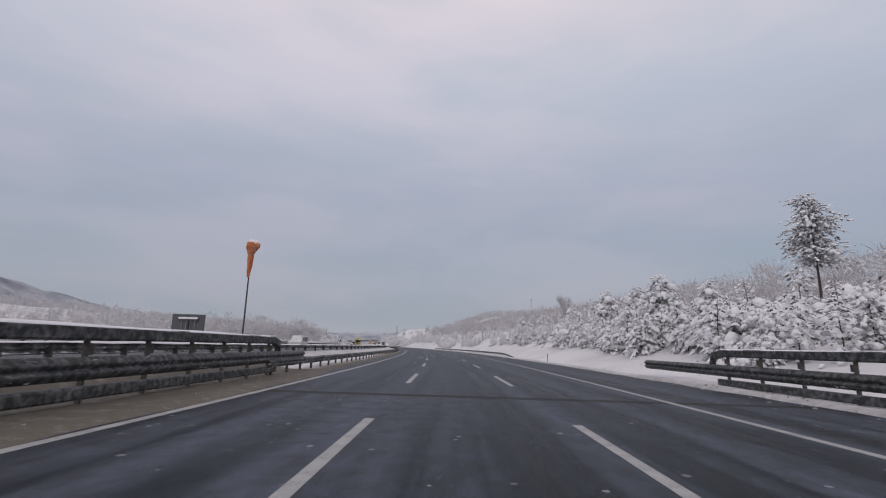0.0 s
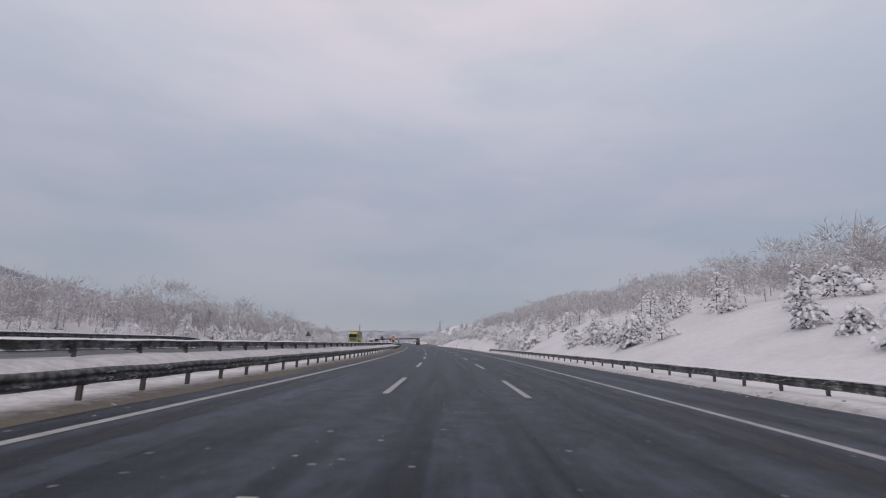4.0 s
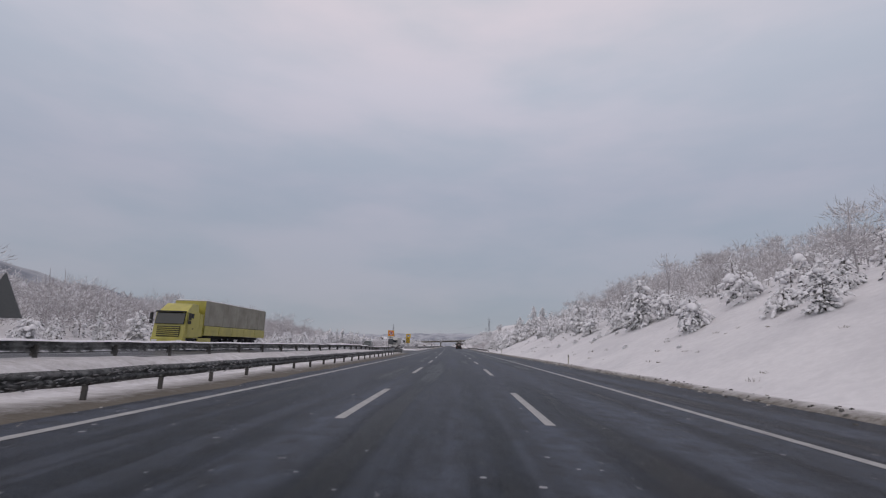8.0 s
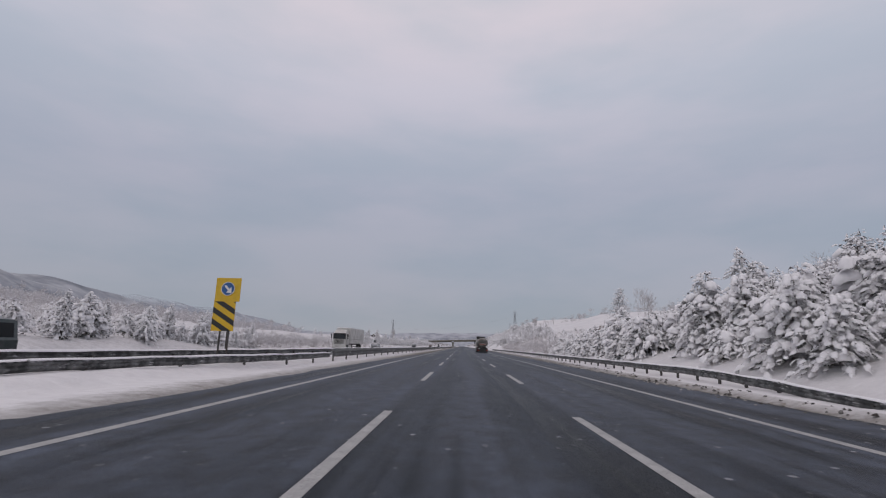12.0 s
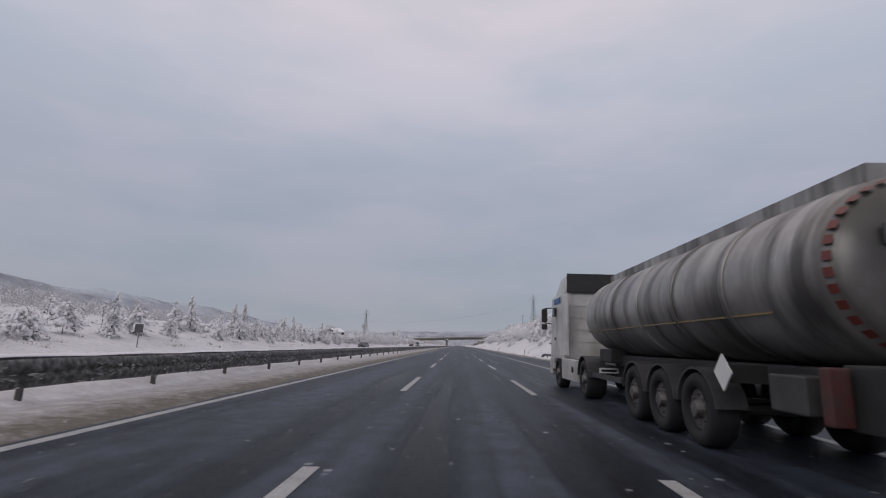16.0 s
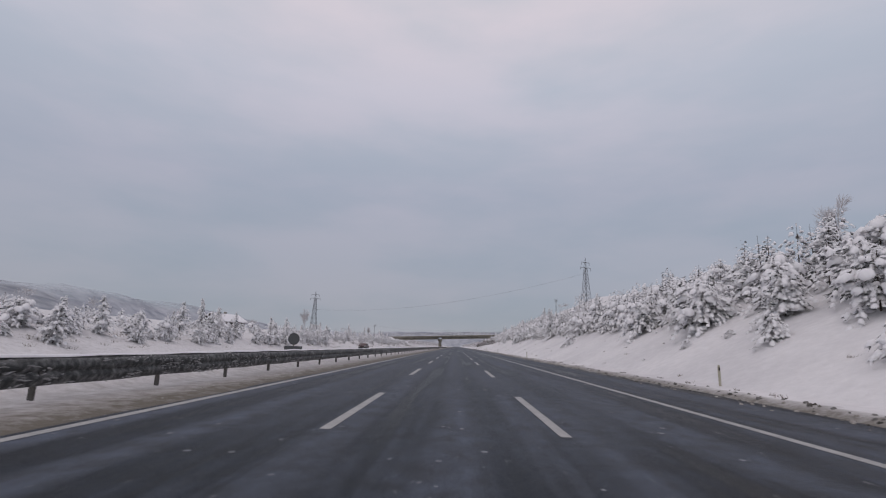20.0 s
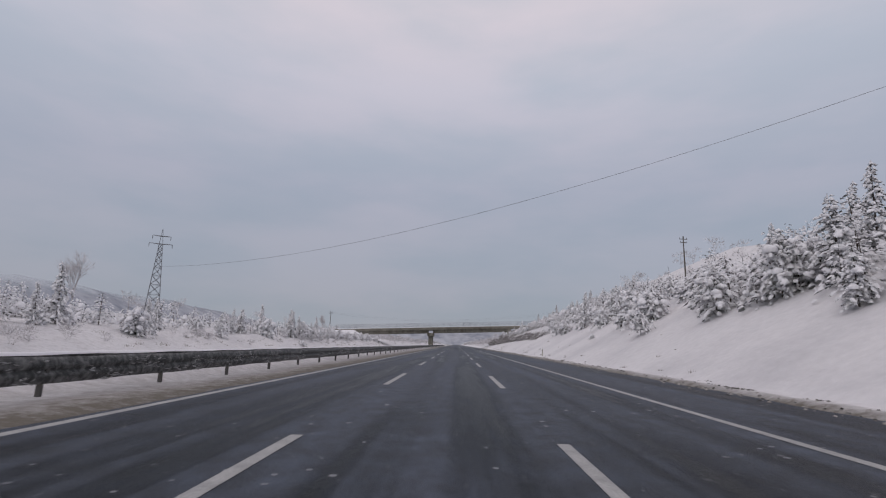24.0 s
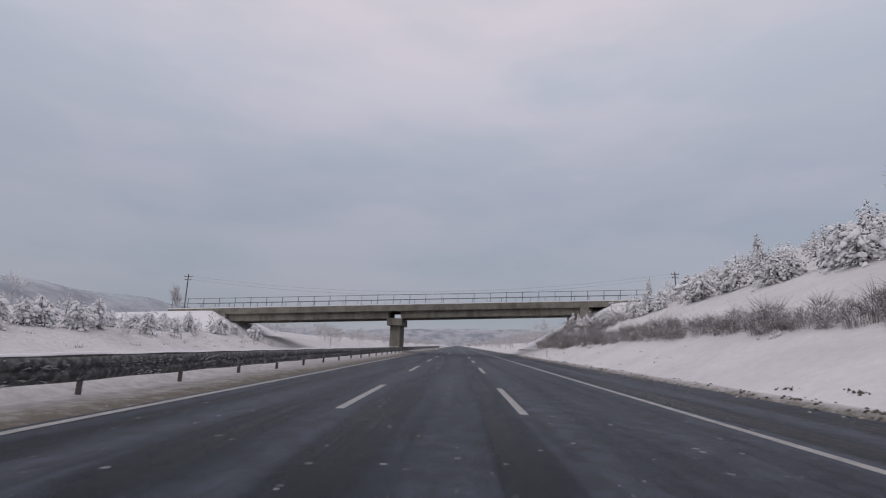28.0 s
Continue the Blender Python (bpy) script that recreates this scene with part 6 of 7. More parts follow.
def tractor_cab(root, y0, y1, paint, roof=3.25, fairing=True, mirrors=True):
    """A flat-fronted lorry cab between y0 (rear wall) and y1 (front)."""
    w = 1.22
    slope = lambda c: Vector((c.x * (0.97 if c.z > 2 else 1.0), c.y - (0.24 if c.z > 2 and c.y > (y0 + y1) / 2 else 0.0), c.z))
    cab = part("cab", round_box(-w, w, y0, y1, 0.95, roof, 0.09, slope), paint, root, "flat-fronted sleeper cab")
    # pressed ribs on the rear wall
    for z in (1.55, 1.95, 2.35, 2.75):
        part("rib", boxed(-1.02, 1.02, y0 - 0.02, y0 + 0.03, z, z + 0.05, bevel=0.008), paint, cab)
    for sg in (-1, 1):
        x = sg * (w - 0.005)
        a, b = sorted((x, x + sg * 0.012))
        part("door", boxed(a, b, y1 - 1.25, y1 - 0.32, 1.25, 2.45, bevel=0.005), paint, cab)
        outline_side(cab, "side_window", [(y1 - 1.15, 2.05), (y1 - 0.45, 2.05), (y1 - 0.55, 2.78), (y1 - 1.15, 2.78)], sg * (w + 0.006), GLASS, "dark side window")
        a, b = sorted((sg * (w + 0.01), sg * (w + 0.04)))
        part("door_handle", boxed(a, b, y1 - 1.18, y1 - 1.02, 1.62, 1.70, bevel=0.005), CHASSIS, cab)
        part("side_deflector", round_box(*sorted((sg * (w - 0.02), sg * (w - 0.10))), y0 - 0.55, y0 + 0.02, 1.1, roof - 0.1, 0.02), paint, cab)
        for z in (0.55, 0.85):
            part("step", boxed(*sorted((sg * 0.75, sg * (w - 0.02))), y1 - 0.95, y1 - 0.35, z - 0.03, z + 0.03, bevel=0.008), CHASSIS, cab)
        if mirrors:
            xm = sg * (w + 0.24)
            m = part("mirror", round_box(xm - 0.10, xm + 0.10, y1 - 0.22, y1 - 0.08, 2.28, 2.78, 0.03), CHASSIS, cab)
            part("mirror_arm", bar((sg * w * 0.97, y1 - 0.25, 2.82), (xm, y1 - 0.15, 2.80), 0.02), CHASSIS, m)
            part("mirror_arm", bar((sg * w * 0.97, y1 - 0.25, 2.22), (xm, y1 - 0.15, 2.26), 0.02), CHASSIS, m)
            part("wide_mirror", round_box(xm - 0.10, xm + 0.10, y1 - 0.22, y1 - 0.08, 2.0, 2.22, 0.03), CHASSIS, m)
    part("windscreen", round_box(-1.08, 1.08, y1 - 0.16, y1 - 0.02, 1.98, 2.82, 0.02, lambda c: Vector((c.x, c.y - 0.19 * (c.z - 1.98) / 0.84 + 0.03, c.z))), GLASS, cab, "dark windscreen")
    part("sun_visor", round_box(-1.1, 1.1, y1 - 0.28, y1 - 0.02, 2.84, 2.95, 0.02), CHASSIS, cab)
    g = part("grille", round_box(-0.85, 0.85, y1 - 0.02, y1 + 0.025, 1.05, 1.82, 0.015), CHASSIS, cab, "dark slatted grille")
    for z in np.arange(1.12, 1.8, 0.14):
        part("slat", boxed(-0.84, 0.84, y1 + 0.02, y1 + 0.045, float(z), float(z) + 0.06, bevel=0.006), paint, g)
    bump = part("bumper", round_box(-1.23, 1.23, y1 - 0.35, y1 + 0.06, 0.38, 0.98, 0.06), paint, root, "deep front bumper")
    for sg in (-1, 1):
        part("headlight", round_box(*sorted((sg * 0.72, sg * 1.14)), y1 + 0.03, y1 + 0.075, 0.62, 0.82, 0.015), HEADLAMP, bump)
    if fairing:
        top = lambda c: Vector((c.x * (0.92 if c.z > roof + 0.3 else 1), c.y - (0.85 if c.z > roof + 0.3 and c.y > (y0 + y1) / 2 else 0), c.z))
        part("roof_fairing", round_box(-1.1, 1.1, y0 + 0.05, y1 - 0.35, roof - 0.03, roof + 0.62, 0.06, top), paint, root, "sloped roof air deflector")
    return cab


def outline_side(parent, name, points, x, mat, label=""):
    """A thin pane on a side wall, points in y and z."""
    sg = 1 if x > 0 else -1
    k = len(points)
    v = [(x, y, z) for y, z in points] + [(x - sg * 0.02, y, z) for y, z in points]
    f = [tuple(range(k)), tuple(range(2 * k - 1, k - 1, -1))] + [(i, i + k, (i + 1) % k + k, (i + 1) % k) for i in range(k)]
    return solid(name, v, f, mat, parent, label)


TAPE_RED = material("red_reflective_tape", (0.17, 0.04, 0.032), 0.4, grain=0.3, size=9.0)
DULL_BOARD = material("faded_red_board", (0.30, 0.075, 0.055), 0.6, grain=0.2, size=6.0, second=(0.16, 0.08, 0.06), patch=0.7, patch_size=2.0)


def tanker():
    root = thing("tanker_lorry", place(441.9, 4.40, 0.0), "grimy silver tanker lorry with a dirty white cab on wet asphalt", "lorry")
    # barrel: an oval tank with dished ends
    prof = ((0.60, 0.02), (0.65, 0.6), (0.73, 0.85), (0.90, 0.97), (1.15, 1.0), (9.6, 1.0), (9.85, 0.97), (10.02, 0.85), (10.1, 0.6), (10.14, 0.02))
    v, f, m = [], [], 40
    for y, k in prof:
        for j in range(m):
            a = j * 2 * math.pi / m
            v.append((1.22 * k * math.cos(a), y, 2.22 + 1.03 * k * math.sin(a)))
    for i in range(len(prof) - 1):
        for j in range(m):
            a, b = i * m + j, i * m + (j + 1) % m
            f.append((a, a + m, b + m, b))
    f.append(tuple(range(m)))
    f.append(tuple(range(len(v) - 1, len(v) - m - 1, -1)))
    tank = solid("tank", v, f, TANK, root, "grimy grey aluminium barrel", smooth=True)
    for y in (2.6, 4.2, 5.8, 7.4, 8.8):
        hv, hf = [], []
        for j in range(m):
            a = j * 2 * math.pi / m
            for k, dy in ((1.003, -0.05), (1.022, -0.04), (1.022, 0.04), (1.003, 0.05)):
                hv.append((1.22 * k * math.cos(a), y + dy, 2.22 + 1.03 * k * math.sin(a)))
        for j in range(m):
            for i in range(3):
                a, b = 4 * j + i, 4 * ((j + 1) % m) + i
                hf.append((a, a + 1, b + 1, b))
        solid("tank_band", hv, hf, TANK, tank, smooth=True)
    # red and white contour tape round the rear dish
    for j in range(1, 34):
        a0 = math.radians(-78 + j * 10.0 + 90)
        if math.sin(a0) < -0.9:
            continue
        pts = []
        for a in (a0, a0 + 0.10):
            for k in (0.915, 0.94):
                pts.append((1.22 * k * math.cos(a), 1.14 - 0.165 * (k > 0.9) * 0 - 0.075, 2.22 + 1.03 * k * math.sin(a)))
        y_in, y_out = 0.765, 0.85
        q = [(pts[0][0], y_in, pts[0][2]), (pts[1][0], y_out, pts[1][2]), (pts[3][0], y_out, pts[3][2]), (pts[2][0], y_in, pts[2][2])]
        q = [(x, y - 0.03, z) for x, y, z in q]
        solid("reflective_tape", q + [(x, y + 0.012, z) for x, y, z in q], [(0, 1, 2, 3), (7, 6, 5, 4), (0, 4, 5, 1), (1, 5, 6, 2), (2, 6, 7, 3), (3, 7, 4, 0)], TAPE_RED, tank)
    for sg in (-1, 1):
        for k in range(8):
            y = 1.7 + k * 1.02
            a = math.radians(-24)
            part("side_tape", boxed(*sorted((sg * 1.22 * math.cos(a) * 1.004, sg * (1.22 * math.cos(a) * 1.004 + 0.012))), y, y + 1.0, 2.22 + 1.03 * math.sin(a) - 0.012, 2.22 + 1.03 * math.sin(a) + 0.012), AMBER, tank)
    # company name on the rear as plain bars
    for x in (-0.62, -0.42, -0.22, 0.12, 0.32, 0.52, 0.70):
        part("faded_name_bar", boxed(x - 0.07, x + 0.07, 0.595, 0.615, 2.40, 2.60), SIGN_BACK, tank)
    board = part("hazard_board", boxed(-0.62, 0.62, 0.58, 0.605, 1.72, 1.98, bevel=0.008), DULL_BOARD, tank, "faded red hazard board with white frame")
    lettering(board, "TEHL\u0130KEL\u0130 MADDE", 0, 0.576, 1.85, 0.135, WHITE)
    part("board_frame", boxed(-0.66, 0.66, 0.607, 0.617, 1.68, 2.02), WHITE, board)
    # walkway, coaming, manholes
    for sg in (-1, 1):
        part("top_coaming", boxed(*sorted((sg * 0.42, sg * 0.47)), 1.0, 9.8, 3.12, 3.36, bevel=0.01), TANK, tank, "raised coaming along the top")
    part("coaming_end", boxed(-0.47, 0.47, 0.97, 1.01, 3.12, 3.36, bevel=0.01), TANK, tank)
    part("walkway", boxed(-0.41, 0.41, 1.02, 9.8, 3.24, 3.27), CHASSIS, tank)
    for y in (2.4, 4.2, 6.0, 7.8):
        bm = bmesh.new()
        bmesh.ops.create_cone(bm, cap_ends=True, segments=20, radius1=0.25, radius2=0.22, depth=0.16, matrix=pose(0, y, 3.30))
        part("manhole", bm, TANK, tank)
    # ladder
    ladder = part("ladder", bar((0.78, 0.48, 0.95), (0.72, 0.50, 3.4), 0.022), RIM, root, "steel ladder")
    part("ladder_rail", bar((1.12, 0.48, 0.95), (1.02, 0.50, 3.4), 0.022), RIM, ladder)
    for k in range(8):
        z = 1.1 + 0.3 * k
        part("rung", bar((0.775 - 0.007 * k, 0.49, z), (1.115 - 0.012 * k, 0.49, z), 0.016), RIM, ladder)
    # chassis and rear end
    frame_part = part("trailer_frame", round_box(-0.62, 0.62, 0.6, 9.2, 0.92, 1.2, 0.03), CHASSIS, root)
    part("rear_valve_box", round_box(-0.95, 0.75, 0.25, 1.0, 0.62, 1.25, 0.04), CHASSIS, root, "grimy valve and pipe box")
    part("rear_pipe", bar((-0.3, 0.3, 1.1), (-0.3, 0.3, 1.5), 0.11, sides=14), RIM, root)
    bumper = part("rear_bumper", round_box(-1.2, 1.2, 0.0, 0.14, 0.42, 0.66, 0.02), CHASSIS, root)
    part("underrun_panel", boxed(-1.2, 1.2, 0.05, 0.08, 0.12, 0.42, bevel=0.01), FENDER, bumper, "grey flap panel")
    for sg in (-1, 1):
        part("tail_light", round_box(*sorted((sg * 0.82, sg * 1.16)), -0.03, 0.0, 0.47, 0.60, 0.012), TAIL, bumper)
        q = 0.17
        x = sg * 0.78
        outline(root, "hazard_placard", [(x - q, 0.86), (x, 0.86 - q), (x + q, 0.86), (x, 0.86 + q)], 0.12, WHITE if sg < 0 else FENDER, "diamond hazard placard")
        part("tail_bracket", boxed(x - 0.03, x + 0.03, 0.10, 0.30, 0.55, 0.90), CHASSIS, root)
    outline_side(root, "side_placard", [(2.42, 1.08), (2.64, 0.84), (2.86, 1.08), (2.64, 1.32)], -1.265, WHITE, "dirty white diamond placard")
    part("placard_bracket", boxed(-1.24, -0.7, 2.60, 2.68, 0.95, 1.18), CHASSIS, root)
    ext = part("extinguisher_box", round_box(-1.20, -0.98, 0.84, 0.98, 0.66, 1.22, 0.03), DULL_RED, root, "red extinguisher box")
    part("tool_locker", round_box(-1.22, -0.7, 1.15, 1.75, 0.72, 1.12, 0.03), FENDER, root, "grey tool locker")
    for y in (3.5, 4.81, 6.12):
        for sg in (-1, 1):
            wheel(root, sg * 1.24, y, 0.52, 0.38)
            mudguard(root, *sorted((sg * 0.82, sg * 1.25)), y, 0.62)
        part("axle", bar((-0.9, y, 0.52), (0.9, y, 0.52), 0.07), CHASSIS, root)
    for x, y in ((-1.0, 7.3), (1.0, 7.3)):
        part("support_leg", bar((x * 0.8, y, 0.35), (x * 0.8, y, 1.0), 0.06), CHASSIS, root)
    part("side_guard", boxed(-1.22, -1.16, 6.9, 9.2, 0.62, 0.74, bevel=0.01), FENDER, root)
    part("side_guard", boxed(1.16, 1.22, 6.9, 9.2, 0.62, 0.74, bevel=0.01), FENDER, root)
    part("tank_saddle", round_box(-0.9, 0.9, 8.6, 9.6, 1.0, 1.35, 0.05), CHASSIS, root)
    # tractor
    part("tractor_frame", round_box(-0.5, 0.5, 8.9, 14.6, 0.62, 0.92, 0.03), CHASSIS, root)
    cab = tractor_cab(root, 12.85, 15.05, CAB_WHITE, 3.2)
    part("name_panel", boxed(-1.215, -1.20, 13.2, 14.3, 2.88, 3.08, bevel=0.004), BLUE, cab, "faded blue lettered strip shown plain")
    part("fairing_shell", boxed(-1.05, 1.05, 12.75, 12.82, 3.2, 3.86, bevel=0.02), CHASSIS, root, "dark back of the air deflector")
    for sg in (-1, 1):
        wheel(root, sg * 1.22, 10.1, 0.52, 0.5)
        mudguard(root, *sorted((sg * 0.75, sg * 1.25)), 10.1, 0.64)
        wheel(root, sg * 1.2, 13.75, 0.52, 0.34)
        part("side_skirt", round_box(*sorted((sg * 1.12, sg * 1.22)), 10.85, 13.05, 0.35, 1.0, 0.03), CAB_WHITE, root, "dirty white side skirt")
        part("fuel_cap", bar((sg * 1.21, 11.4, 0.7), (sg * 1.25, 11.4, 0.7), 0.09, sides=14), CHASSIS, root)
    for sg in (-1, 1):
        part("wheel_arch", round_box(*sorted((sg * 0.9, sg * 1.23)), 14.28, 14.6, 0.6, 1.0, 0.03), CAB_WHITE, root)
    bar_plate = part("plate", boxed(-1.0, -0.5, 9.3, 9.33, 0.72, 0.85), WHITE, root)
    part("plate_bar", boxed(-0.95, -0.55, 9.295, 9.30, 0.755, 0.815), BLACK, bar_plate)
    return root


tanker()
sign_board("direction_sign", 57.6, -29.8, "grey back of a wide direction sign beyond the oncoming lanes", gantry_back)


def curtain_lorry(s, n, name, paint, cover, board, label, length=15.6):
    """An oncoming articulated lorry with a covered trailer; it faces the camera."""
    root = thing(name, place(s + length, n, float(opposite_z(s)), 180), label, "lorry", "oncoming lorries")
    tractor_cab(root, length - 2.15, length, paint, 2.95)
    part("tractor_frame", round_box(-0.5, 0.5, length - 6.2, length - 0.4, 0.62, 0.92, 0.03), CHASSIS, root)
    for sg in (-1, 1):
        wheel(root, sg * 1.2, length - 1.35, 0.5, 0.34)
        wheel(root, sg * 1.22, length - 4.9, 0.5, 0.5)
        part("side_skirt", round_box(*sorted((sg * 1.12, sg * 1.22)), length - 4.2, length - 2.1, 0.4, 1.0, 0.03), paint, root)
        for y in (2.6, 3.91, 5.22):
            wheel(root, sg * 1.24, y, 0.5, 0.38)
    box_y1 = length - 2.75
    part("trailer_frame", round_box(-0.6, 0.6, 0.2, box_y1, 0.95, 1.2, 0.02), CHASSIS, root)
    body = part("trailer_body", round_box(-1.26, 1.26, 0, box_y1, 1.98, 3.95, 0.05), cover, root, "dirty covered trailer body")
    part("roof_snow", round_box(-1.2, 1.2, 0.1, box_y1 - 0.1, 3.94, 4.02, 0.03), CLUMP, body)
    for sg in (-1, 1):
        y, k = 0.02, 0
        while y < box_y1 - 0.3:
            y2 = min(y + 2.55, box_y1 - 0.02)
            side_board = part("drop_side", round_box(*sorted((sg * 1.20, sg * 1.27)), y, y2 - 0.04, 1.2, 1.96, 0.015), board, root)
            part("board_rib", boxed(*sorted((sg * 1.268, sg * 1.282)), y + 0.06, y2 - 0.12, 1.52, 1.58, bevel=0.004), board, side_board)
            part("stake", boxed(*sorted((sg * 1.25, sg * 1.285)), y2 - 0.05, y2, 1.2, 1.98), board, root)
            part("tarp_strap", boxed(*sorted((sg * 1.255, sg * 1.268)), y2 - 0.62, y2 - 0.59, 1.9, 3.88), cover, body)
            y, k = y2, k + 1
        part("side_guard", boxed(*sorted((sg * 1.18, sg * 1.22)), 6.2, box_y1 - 3.2, 0.6, 0.72), FENDER, root)
    part("headboard", boxed(-1.25, 1.25, box_y1, box_y1 + 0.05, 1.2, 3.9, bevel=0.01), board, root)
    return root


curtain_lorry(254.6, -21.2, "curtain_lorry", YELLOW_CAB, TARP, YELLOW_CAB, "yellow lorry with a grey tarpaulin trailer on the oncoming lanes")
curtain_lorry(415.0, -21.9, "box_lorry", CAB_WHITE, CAB_WHITE, CAB_WHITE, "dirty white box lorry on the oncoming lanes")


def sedan(s, n, paint, label, kind="car", turn=180, size=(4.4, 1.75, 1.45)):
    """A passenger vehicle built as a body in sections along its length, with glass, wheels and lamps."""
    L, W, H = size
    shapes = {"car": ((0, 0.62, 0.95, 0), (0.06, 0.42, 1.0, 0), (0.22, 0.30, 1.02, 0.02), (0.34, 0.30, 1.0, 0.46), (0.62, 0.30, 1.0, 0.50), (0.84, 0.30, 1.0, 0.16), (0.96, 0.36, 0.98, 0.05), (1.0, 0.5, 0.92, 0)),
              "van": ((0, 0.5, 0.9, 0), (0.03, 0.35, 1.02, 0.02), (0.17, 0.30, 1.06, 0.12), (0.30, 0.30, 1.06, 0.80), (0.62, 0.30, 1.06, 0.86), (0.95, 0.30, 1.06, 0.84), (0.99, 0.34, 1.05, 0.76), (1.0, 0.5, 0.95, 0))}[kind]
    belt = 0.92 if kind == "car" else 1.06
    root = thing({"car": "car", "van": "minivan"}[kind], place(s, n, float(opposite_z(s)), turn), label, "car", "oncoming cars")
    v, f = [], []
    for y, lo, mid, up_h in shapes:
        yy = L / 2 - y * L
        b = belt * mid
        top = b + up_h
        half = W / 2 * (0.90 if y in (0, 1.0) else 1.0)
        ring_pts = [(-half * 0.92, lo), (-half, lo + 0.15), (-half, b - 0.12), (-half * 0.95, b), (-half * 0.80, max(b + 0.01, top - 0.06)), (-half * 0.66, max(b + 0.02, top)),
                    (half * 0.66, max(b + 0.02, top)), (half * 0.80, max(b + 0.01, top - 0.06)), (half * 0.95, b), (half, b - 0.12), (half, lo + 0.15), (half * 0.92, lo)]
        v += [(x, yy, z * H / (belt + 0.53) if kind == "car" else z) for x, z in ring_pts]
    m = 12
    for i in range(len(shapes) - 1):
        for j in range(m):
            a, b = i * m + j, i * m + (j + 1) % m
            f.append((a, b, b + m, a + m))
    f.append(tuple(range(m))[::-1])
    f.append(tuple(range(len(v) - m, len(v))))
    solid("body", v, f, paint, root, smooth=False)
    k = H / (belt + 0.53) if kind == "car" else 1.0
    cab0, cab1 = {"car": (0.30, 0.80), "van": (0.26, 0.97)}[kind]
    hi = {"car": 0.40, "van": 0.70}[kind]
    for sg in (-1, 1):
        y0, y1 = L / 2 - cab1 * L + 0.1, L / 2 - cab0 * L - 0.25
        outline_side(root, "side_window", [(y0, (belt + 0.06) * k), (y1, (belt + 0.06) * k), (y1 - 0.25, (belt + hi) * k), (y0 + 0.12, (belt + hi) * k)], sg * W / 2 * 0.955, GLASS, "dark side windows")
        part("headlight", round_box(*sorted((sg * W * 0.28, sg * W * 0.45)), L / 2 - 0.10, L / 2 + 0.01, 0.58, 0.72, 0.015), HEADLAMP, root)
        part("mirror", round_box(*sorted((sg * W * 0.5, sg * (W * 0.5 + 0.18))), y1 - 0.1, y1, belt * k + 0.02, belt * k + 0.17, 0.02), paint, root)
        for yy in (L * 0.31, -L * 0.29):
            wheel(root, sg * (W / 2 + 0.005), yy, 0.31 if kind == "car" else 0.36, 0.2)
    y1 = L / 2 - cab0 * L + 0.12
    part("windscreen", round_box(-W * 0.40, W * 0.40, y1 - 0.12, y1 - 0.04, (belt + 0.05) * k, (belt + hi) * k, 0.01, lambda c: Vector((c.x, c.y - (c.z - belt * k) * (0.9 if kind == "car" else 0.35), c.z))), GLASS, root, "dark windscreen")
    part("bumper", round_box(-W * 0.46, W * 0.46, L / 2 - 0.12, L / 2 + 0.03, 0.36, 0.56, 0.03), CHASSIS, root)
    part("roof_snow", round_box(-W * 0.30, W * 0.30, -L * 0.22, L * 0.06 if kind == "car" else L * 0.12, (belt + {"car": 0.44, "van": 0.82}[kind]) * k, (belt + {"car": 0.53, "van": 0.90}[kind]) * k, 0.03), CLUMP, root, "snow on the roof")
    return root


PAINT_SILVER = material("silver_car_paint", (0.32, 0.33, 0.34), 0.35, 0.4, grain=0.1, patch=0.4, clear=0.5)
PAINT_GREEN = material("dark_green_car_paint", (0.03, 0.045, 0.045), 0.35, grain=0.1, second=(0.12, 0.12, 0.12), patch=0.5, patch_size=2.0, clear=0.5)
PAINT_GREY = material("graphite_car_paint", (0.07, 0.075, 0.08), 0.35, grain=0.1, patch=0.4, clear=0.5)
PAINT_RED = material("dark_red_car_paint", (0.09, 0.05, 0.05), 0.4, grain=0.1, patch=0.4, clear=0.4)
PAINT_WHITE = material("white_car_paint", (0.68, 0.68, 0.68), 0.4, grain=0.08, second=(0.4, 0.39, 0.37), patch=0.6, clear=0.4)
sedan(75.5, -21.3, PAINT_WHITE, "dirty white minivan coming towards the crest", "van", size=(4.9, 1.9, 1.95))
sedan(347.5, -21.4, PAINT_GREEN, "dark green van turning beside the median crossover", "van", size=(4.9, 1.9, 1.95))
sedan(451, -21.6, PAINT_SILVER, "silver car on the oncoming lanes behind the rail")
sedan(549, -21.4, PAINT_GREY, "dark grey car on the oncoming lanes behind the rail")
sedan(667, -21.6, PAINT_RED, "dark maroon car on the oncoming lanes behind the rail")


